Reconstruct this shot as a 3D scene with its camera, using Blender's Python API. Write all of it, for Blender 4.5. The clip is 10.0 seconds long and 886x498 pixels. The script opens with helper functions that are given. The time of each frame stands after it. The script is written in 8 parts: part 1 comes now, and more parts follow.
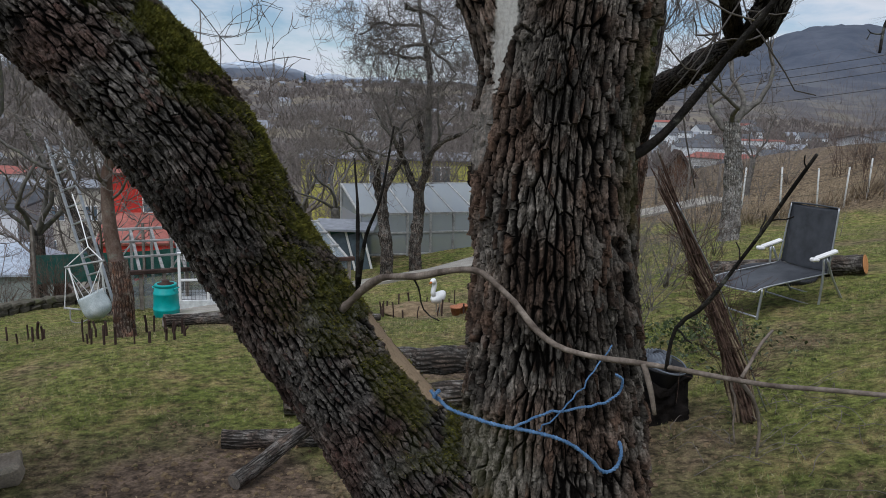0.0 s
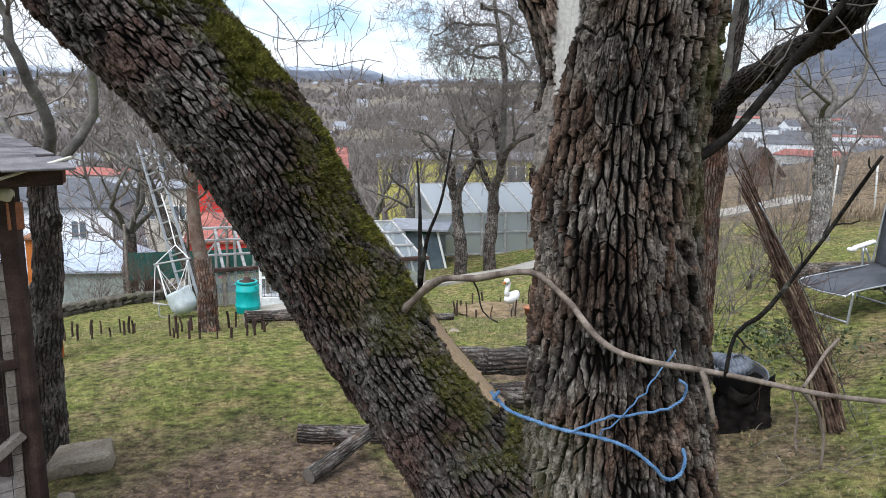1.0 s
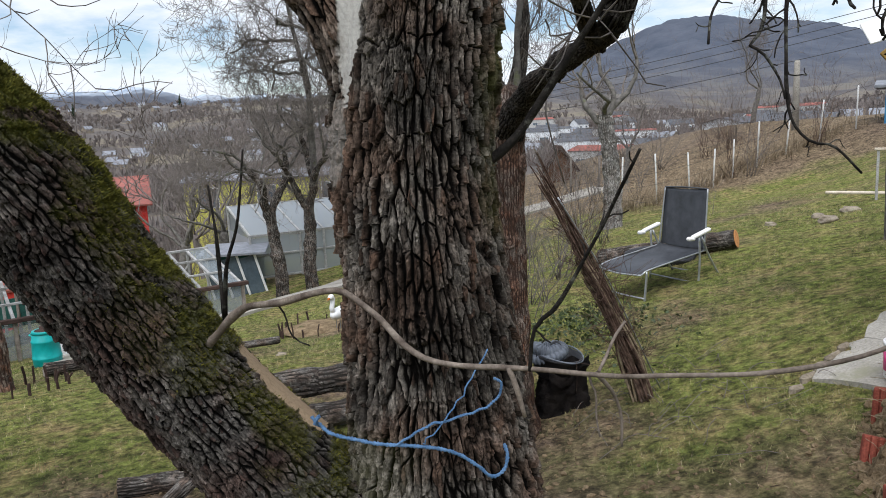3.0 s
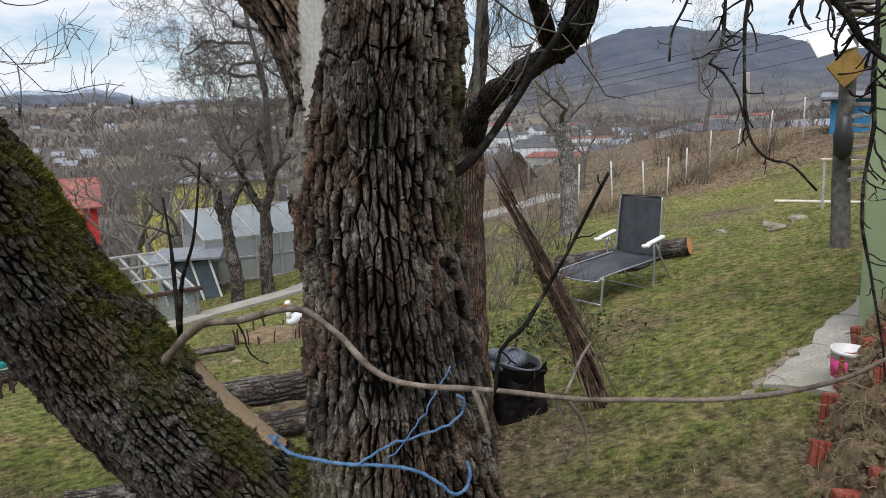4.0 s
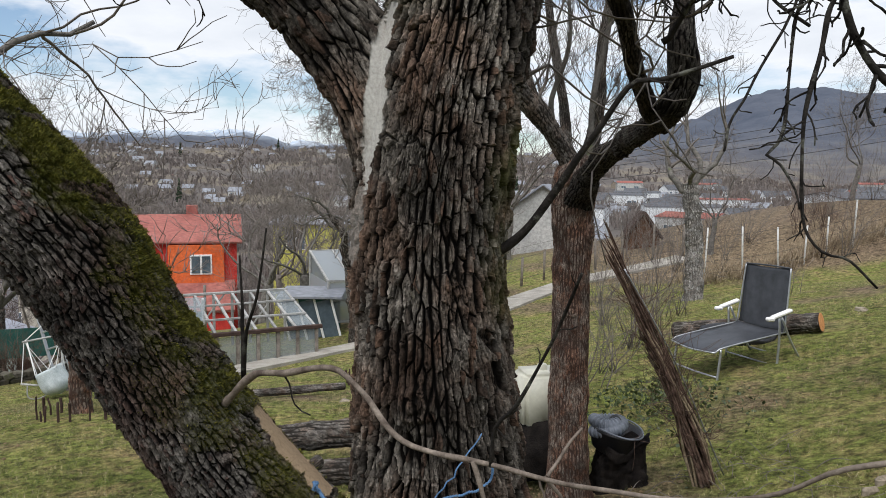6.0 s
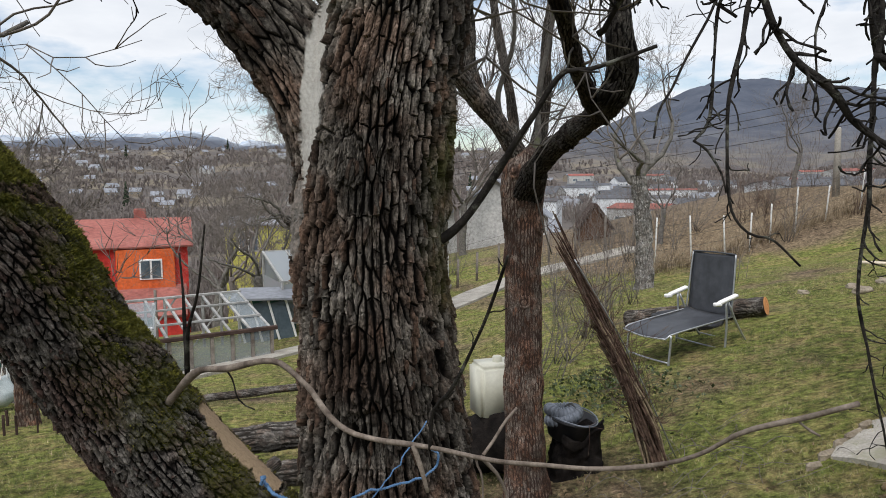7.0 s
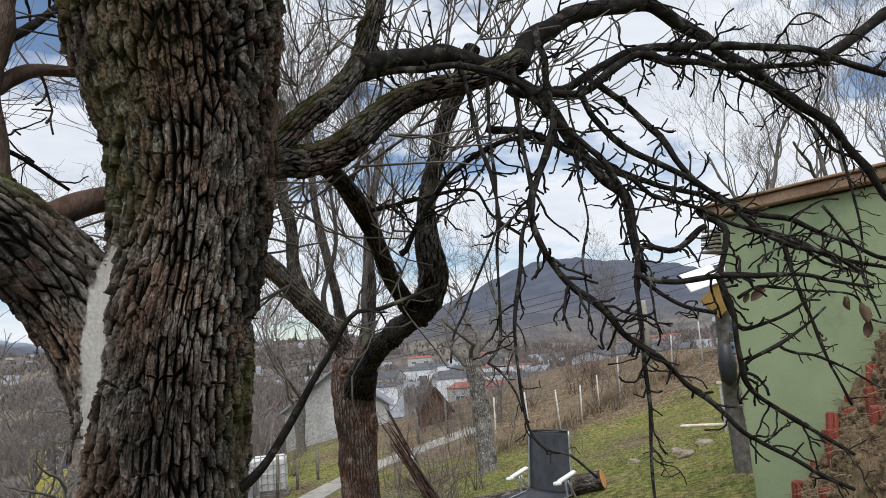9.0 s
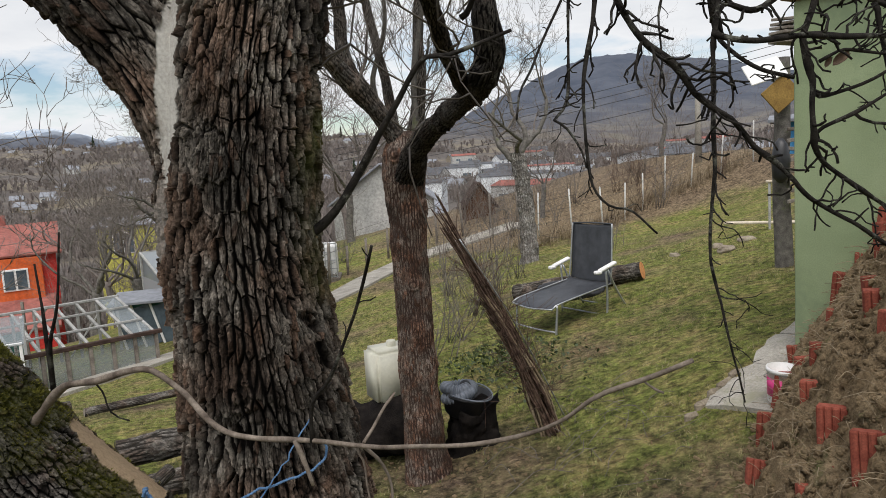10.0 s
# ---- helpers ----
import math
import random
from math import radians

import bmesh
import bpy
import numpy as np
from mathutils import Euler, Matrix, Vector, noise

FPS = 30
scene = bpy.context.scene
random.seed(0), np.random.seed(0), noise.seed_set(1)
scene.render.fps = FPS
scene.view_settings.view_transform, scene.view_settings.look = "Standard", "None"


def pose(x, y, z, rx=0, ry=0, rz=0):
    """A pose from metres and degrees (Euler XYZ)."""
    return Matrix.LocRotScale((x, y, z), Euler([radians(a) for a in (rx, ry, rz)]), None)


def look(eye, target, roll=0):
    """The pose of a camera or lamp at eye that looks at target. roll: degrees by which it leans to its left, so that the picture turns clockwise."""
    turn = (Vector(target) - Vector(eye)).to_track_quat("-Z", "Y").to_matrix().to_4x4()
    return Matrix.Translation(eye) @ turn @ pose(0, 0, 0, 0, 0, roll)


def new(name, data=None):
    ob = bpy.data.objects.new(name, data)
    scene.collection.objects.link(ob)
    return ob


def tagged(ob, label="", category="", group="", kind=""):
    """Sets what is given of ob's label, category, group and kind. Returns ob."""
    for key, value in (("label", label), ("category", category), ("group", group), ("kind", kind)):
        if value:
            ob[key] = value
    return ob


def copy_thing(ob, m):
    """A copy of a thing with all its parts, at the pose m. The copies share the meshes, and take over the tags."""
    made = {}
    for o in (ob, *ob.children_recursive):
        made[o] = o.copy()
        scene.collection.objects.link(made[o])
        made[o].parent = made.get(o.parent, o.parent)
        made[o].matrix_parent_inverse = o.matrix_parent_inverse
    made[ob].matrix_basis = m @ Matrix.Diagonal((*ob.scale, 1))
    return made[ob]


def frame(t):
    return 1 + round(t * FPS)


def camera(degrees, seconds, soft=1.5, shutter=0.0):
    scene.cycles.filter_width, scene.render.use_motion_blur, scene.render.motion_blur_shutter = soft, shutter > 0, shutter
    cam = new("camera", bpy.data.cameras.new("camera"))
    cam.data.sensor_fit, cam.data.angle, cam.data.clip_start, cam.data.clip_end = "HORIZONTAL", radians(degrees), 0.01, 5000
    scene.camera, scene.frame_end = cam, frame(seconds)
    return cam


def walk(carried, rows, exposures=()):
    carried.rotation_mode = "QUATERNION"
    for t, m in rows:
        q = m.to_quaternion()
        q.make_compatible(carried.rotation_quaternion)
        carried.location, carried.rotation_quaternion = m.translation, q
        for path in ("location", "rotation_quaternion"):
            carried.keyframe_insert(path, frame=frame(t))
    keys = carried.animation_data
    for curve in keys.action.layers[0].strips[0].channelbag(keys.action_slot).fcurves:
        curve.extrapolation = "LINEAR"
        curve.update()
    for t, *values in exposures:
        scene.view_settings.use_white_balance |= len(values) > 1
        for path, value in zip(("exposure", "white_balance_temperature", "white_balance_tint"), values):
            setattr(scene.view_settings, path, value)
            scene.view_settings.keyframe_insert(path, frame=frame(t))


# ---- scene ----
cam = camera(62.07, 10.0, soft=0.9)
# seconds, x, y, z, yaw, pitch, lean
PATH = [
    (0.0, -0.0000, 0.0000, 1.7500, 0.27, -10.23, -1.51),
    (0.5, 0.0043, 0.0017, 1.7543, 6.99, -10.51, -0.64),
    (1.0, 0.0208, -0.0045, 1.7546, 6.08, -10.38, -0.76),
    (1.5, 0.0155, -0.0089, 1.7539, 4.60, -10.12, -0.78),
    (2.0, 0.0192, 0.0009, 1.7474, 4.08, -10.67, -1.22),
    (2.5, 0.0381, 0.0094, 1.7564, -0.43, -10.35, 0.48),
    (2.7, 0.0415, 0.0080, 1.7525, -4.09, -9.53, 1.78),
    (3.8, 0.0458, 0.0383, 1.7673, -12.79, -9.84, 1.94),
    (4.0, 0.0402, 0.0287, 1.7674, -11.72, -9.38, 1.92),
    (4.5, 0.0162, -0.0050, 1.7706, 0.42, -9.06, 1.01),
    (5.0, 0.0136, -0.0500, 1.7820, 13.08, -9.01, -0.56),
    (5.5, 0.0682, -0.0572, 1.8067, 6.44, -6.83, -0.79),
    (6.0, 0.1424, -0.0423, 1.8038, -1.81, -5.31, -0.66),
    (6.2, 0.1547, -0.0401, 1.8102, -5.36, -5.74, 0.21),
    (7.3, 0.1716, -0.0638, 1.7933, -5.58, -5.53, 0.94),
    (7.5, 0.1952, -0.0509, 1.7963, -9.23, -5.53, 0.83),
    (8.0, 0.2311, -0.0657, 1.8213, -18.57, -2.32, 1.38),
    (8.5, 0.2226, -0.0748, 1.8472, -18.26, 0.68, 2.64),
    (9.0, 0.2199, -0.0839, 1.8653, -17.80, 8.26, 4.65),
    (9.5, 0.2089, -0.0528, 1.8463, -16.93, 6.00, 4.97),
    (10.0, 0.1841, -0.0701, 1.8007, -14.38, -7.14, 3.67),
]
walk(cam, [(t, pose(x, y, z, 90 + p, r, w)) for t, x, y, z, w, p, r in PATH],
     exposures=((0.0, -0.45, 5900, 10), (0.4, 0.43, 5950, 10), (1.0, 0.52, 5950, 10), (2.0, 0.77, 6000, 10), (2.5, 0.42, 6050, 10), (3.8, 0.02, 6200, 10), (4.2, 0.03, 6250, 10), (5.0, 0.31, 6350, 10),
                (6.2, 0.02, 6300, 10), (7.3, 0.0, 6350, 10), (8.0, 0.03, 6150, 10), (9.0, -0.04, 6250, 10), (10.0, -0.07, 6550, 10)))

# ---- light: a bright, broken overcast ----
world = bpy.data.worlds.new("sky")
scene.world = world
world.use_nodes = True
SUN_EL, SUN_AZ = radians(60), radians(200)


def build_sky():
    nt = world.node_tree
    nt.nodes.clear()
    out = nt.nodes.new("ShaderNodeOutputWorld")
    back = nt.nodes.new("ShaderNodeBackground")
    sky = nt.nodes.new("ShaderNodeTexSky")
    sky.sky_type, sky.sun_disc, sky.sun_elevation, sky.sun_rotation = "NISHITA", False, SUN_EL, SUN_AZ
    sky.air_density, sky.dust_density = 1.0, 0.6
    scale = nt.nodes.new("ShaderNodeVectorMath")
    scale.operation, scale.inputs[3].default_value = "SCALE", 0.13
    nt.links.new(sky.outputs[0], scale.inputs[0])
    tc = nt.nodes.new("ShaderNodeTexCoord")
    mp = nt.nodes.new("ShaderNodeMapping")
    mp.inputs["Scale"].default_value = (1.6, 1.6, 5.0)
    n1 = nt.nodes.new("ShaderNodeTexNoise")
    n1.inputs["Scale"].default_value, n1.inputs["Detail"].default_value, n1.inputs["Roughness"].default_value = 2.1, 7, 0.55
    nt.links.new(tc.outputs["Generated"], mp.inputs[0])
    nt.links.new(mp.outputs[0], n1.inputs["Vector"])
    mask = nt.nodes.new("ShaderNodeValToRGB")
    mask.color_ramp.elements[0].position, mask.color_ramp.elements[1].position = 0.40, 0.52
    shade = nt.nodes.new("ShaderNodeValToRGB")
    shade.color_ramp.elements[0].position, shade.color_ramp.elements[0].color = 0.42, (1.06, 1.07, 1.09, 1)
    shade.color_ramp.elements[1].position, shade.color_ramp.elements[1].color = 0.74, (0.76, 0.8, 0.86, 1)
    nt.links.new(n1.outputs["Fac"], mask.inputs[0])
    nt.links.new(n1.outputs["Fac"], shade.inputs[0])
    mix = nt.nodes.new("ShaderNodeMix")
    mix.data_type = "RGBA"
    nt.links.new(mask.outputs[0], mix.inputs["Factor"])
    nt.links.new(scale.outputs[0], mix.inputs["A"])
    nt.links.new(shade.outputs[0], mix.inputs["B"])
    nt.links.new(mix.outputs["Result"], back.inputs["Color"])
    back.inputs["Strength"].default_value = 0.95
    nt.links.new(back.outputs[0], out.inputs[0])


build_sky()
sun = new("sun", bpy.data.lights.new("sun", "SUN"))
sun.data.energy, sun.data.angle, sun.data.color = 3.3, radians(50), (1.0, 0.97, 0.94)
sun.matrix_world = look((0, 0, 40), (40 * -math.sin(SUN_AZ) * math.cos(SUN_EL), 40 * -math.cos(SUN_AZ) * math.cos(SUN_EL), 40 - 40 * math.sin(SUN_EL)))


# ---- materials ----
def shader(name):
    m = bpy.data.materials.new(name)
    m.use_nodes = True
    nt = m.node_tree
    return m, nt, nt.nodes["Principled BSDF"]


def node(nt, kind, **values):
    n = nt.nodes.new(kind)
    for k, v in values.items():
        n.inputs[k.replace("_", " ")].default_value = v
    return n


def ramp(nt, fac, *stops):
    n = nt.nodes.new("ShaderNodeValToRGB")
    e = n.color_ramp.elements
    while len(e) < len(stops):
        e.new(0.5)
    for el, (p, c) in zip(e, stops):
        el.position, el.color = p, (*c, 1) if len(c) == 3 else c
    nt.links.new(fac, n.inputs[0])
    return n.outputs[0]


def blend(nt, fac, a, b, how="MIX"):
    n = nt.nodes.new("ShaderNodeMix")
    n.data_type, n.blend_type = "RGBA", how
    for key, v in (("Factor", fac), ("A", a), ("B", b)):
        if isinstance(v, (int, float, tuple)):
            n.inputs[key].default_value = v if isinstance(v, (int, float)) else (*v, 1)
        else:
            nt.links.new(v, n.inputs[key])
    return n.outputs["Result"]


def grey(v):
    return (v, v, v)


def surf(name, dark, light, scale=6.0, fine=60.0, rough=0.8, bump=0.3, metal=0.0, stretch=(1, 1, 1), stain=None, stain_at=0.62, vary=0.0, deep=0.01, mottle=0.8):
    """A material with colour at two scales, stains, relief and a change from piece to piece."""
    m, nt, bs = shader(name)
    tc = nt.nodes.new("ShaderNodeTexCoord")
    mp = nt.nodes.new("ShaderNodeMapping")
    mp.inputs["Scale"].default_value = stretch
    nt.links.new(tc.outputs["Object"], mp.inputs[0])
    a = node(nt, "ShaderNodeTexNoise", Scale=scale, Detail=5.0, Roughness=0.6)
    b = node(nt, "ShaderNodeTexNoise", Scale=fine, Detail=4.0, Roughness=0.65)
    for n in (a, b):
        nt.links.new(mp.outputs[0], n.inputs["Vector"])
    col = ramp(nt, a.outputs["Fac"], (0.32, dark), (0.68, light))
    grain = ramp(nt, b.outputs["Fac"], (0.3, grey(0.62)), (0.7, grey(1.3)))
    col = blend(nt, mottle, col, grain, "MULTIPLY")
    if stain:
        s = node(nt, "ShaderNodeTexNoise", Scale=scale * 0.6, Detail=6.0, Roughness=0.7)
        nt.links.new(tc.outputs["Object"], s.inputs["Vector"])
        col = blend(nt, ramp(nt, s.outputs["Fac"], (stain_at - 0.05, grey(0)), (stain_at + 0.06, grey(0.85))), col, stain)
    if vary:
        info = nt.nodes.new("ShaderNodeObjectInfo")
        col = blend(nt, 1.0, col, ramp(nt, info.outputs["Random"], (0.0, grey(1 - vary)), (1.0, grey(1 + vary))), "MULTIPLY")
    nt.links.new(col, bs.inputs["Base Color"])
    bs.inputs["Metallic"].default_value = metal
    if rough > 0.68:
        bs.inputs["Specular IOR Level"].default_value = 0.12
    r = ramp(nt, b.outputs["Fac"], (0.3, grey(max(rough - 0.12, 0.03))), (0.7, grey(min(rough + 0.1, 1))))
    nt.links.new(r, bs.inputs["Roughness"])
    if bump:
        bp = node(nt, "ShaderNodeBump", Strength=bump, Distance=deep)
        nt.links.new(b.outputs["Fac"], bp.inputs["Height"])
        nt.links.new(bp.outputs[0], bs.inputs["Normal"])
    return m


def bark(name, crack, dull, pale, red, lichen, lichen_at=0.66, moss=(0.065, 0.072, 0.014), rough=0.86, wood=(0.42, 0.40, 0.37)):
    """Bark whose plates differ one by one; mesh attributes name the plates and where moss grows."""
    m, nt, bs = shader(name)
    tc = nt.nodes.new("ShaderNodeTexCoord")
    pid, plate, moist = (nt.nodes.new("ShaderNodeAttribute") for _ in range(3))
    pid.attribute_name, plate.attribute_name, moist.attribute_name = "pid", "plate", "moss"
    n1 = node(nt, "ShaderNodeTexNoise", Scale=9.0, Detail=4.0)
    n2 = node(nt, "ShaderNodeTexNoise", Scale=190.0, Detail=5.0, Roughness=0.7)
    n3 = node(nt, "ShaderNodeTexNoise", Scale=26.0, Detail=7.0, Roughness=0.72)
    for n in (n1, n2, n3):
        nt.links.new(tc.outputs["Object"], n.inputs["Vector"])
    col = ramp(nt, pid.outputs["Fac"], (0.0, dull), (0.45, pale), (0.74, dull), (1.0, red))
    col = blend(nt, ramp(nt, n1.outputs["Fac"], (0.45, grey(0)), (0.62, grey(0.75))), col, red)
    col = blend(nt, 0.9, col, ramp(nt, n2.outputs["Fac"], (0.3, grey(0.3)), (0.7, grey(1.75))), "MULTIPLY")
    fibre = nt.nodes.new("ShaderNodeAttribute")
    fibre.attribute_name = "fibre"
    col = blend(nt, 0.85, col, ramp(nt, fibre.outputs["Fac"], (0.1, grey(0.45)), (0.9, grey(1.6))), "MULTIPLY")
    col = blend(nt, ramp(nt, n3.outputs["Fac"], (lichen_at, grey(0)), (lichen_at + 0.06, grey(0.75))), col, lichen)
    wet = node(nt, "ShaderNodeTexNoise", Scale=5.5, Detail=6.0, Roughness=0.65)
    nt.links.new(tc.outputs["Object"], wet.inputs["Vector"])
    col = blend(nt, 1.0, col, ramp(nt, wet.outputs["Fac"], (0.4, grey(0.42)), (0.6, grey(1.12))), "MULTIPLY")
    # inner bark's darker tone, taken near-black so the cracks' shade is painted in
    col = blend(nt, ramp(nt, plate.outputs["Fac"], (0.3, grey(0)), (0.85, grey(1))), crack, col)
    skin = nt.nodes.new("ShaderNodeAttribute")
    skin.attribute_name = "bare"
    grain = ramp(nt, n2.outputs["Fac"], (0.3, tuple(c * 0.62 for c in wood)), (0.7, wood))
    col = blend(nt, skin.outputs["Fac"], col, blend(nt, ramp(nt, n3.outputs["Fac"], (0.55, grey(0)), (0.75, grey(0.35))), grain, red))
    mm = blend(nt, ramp(nt, n2.outputs["Fac"], (0.3, grey(0)), (0.7, grey(1))), moss, tuple(min(1, c * 2.1) for c in moss))
    col = blend(nt, moist.outputs["Fac"], col, mm)
    nt.links.new(col, bs.inputs["Base Color"])
    bs.inputs["Roughness"].default_value = rough
    bs.inputs["Specular IOR Level"].default_value = 0.08
    bp = node(nt, "ShaderNodeBump", Distance=0.006)
    nt.links.new(ramp(nt, skin.outputs["Fac"], (0.2, grey(1)), (0.9, grey(0.12))), bp.inputs["Strength"])
    nt.links.new(n2.outputs["Fac"], bp.inputs["Height"])
    nt.links.new(bp.outputs[0], bs.inputs["Normal"])
    return m


def glass(name, colour=(0.9, 0.95, 0.95), rough=0.05, alpha=0.3):
    m, nt, bs = shader(name)
    bs.inputs["Base Color"].default_value = (*colour, 1)
    bs.inputs["Roughness"].default_value = rough
    bs.inputs["Alpha"].default_value = alpha
    return m


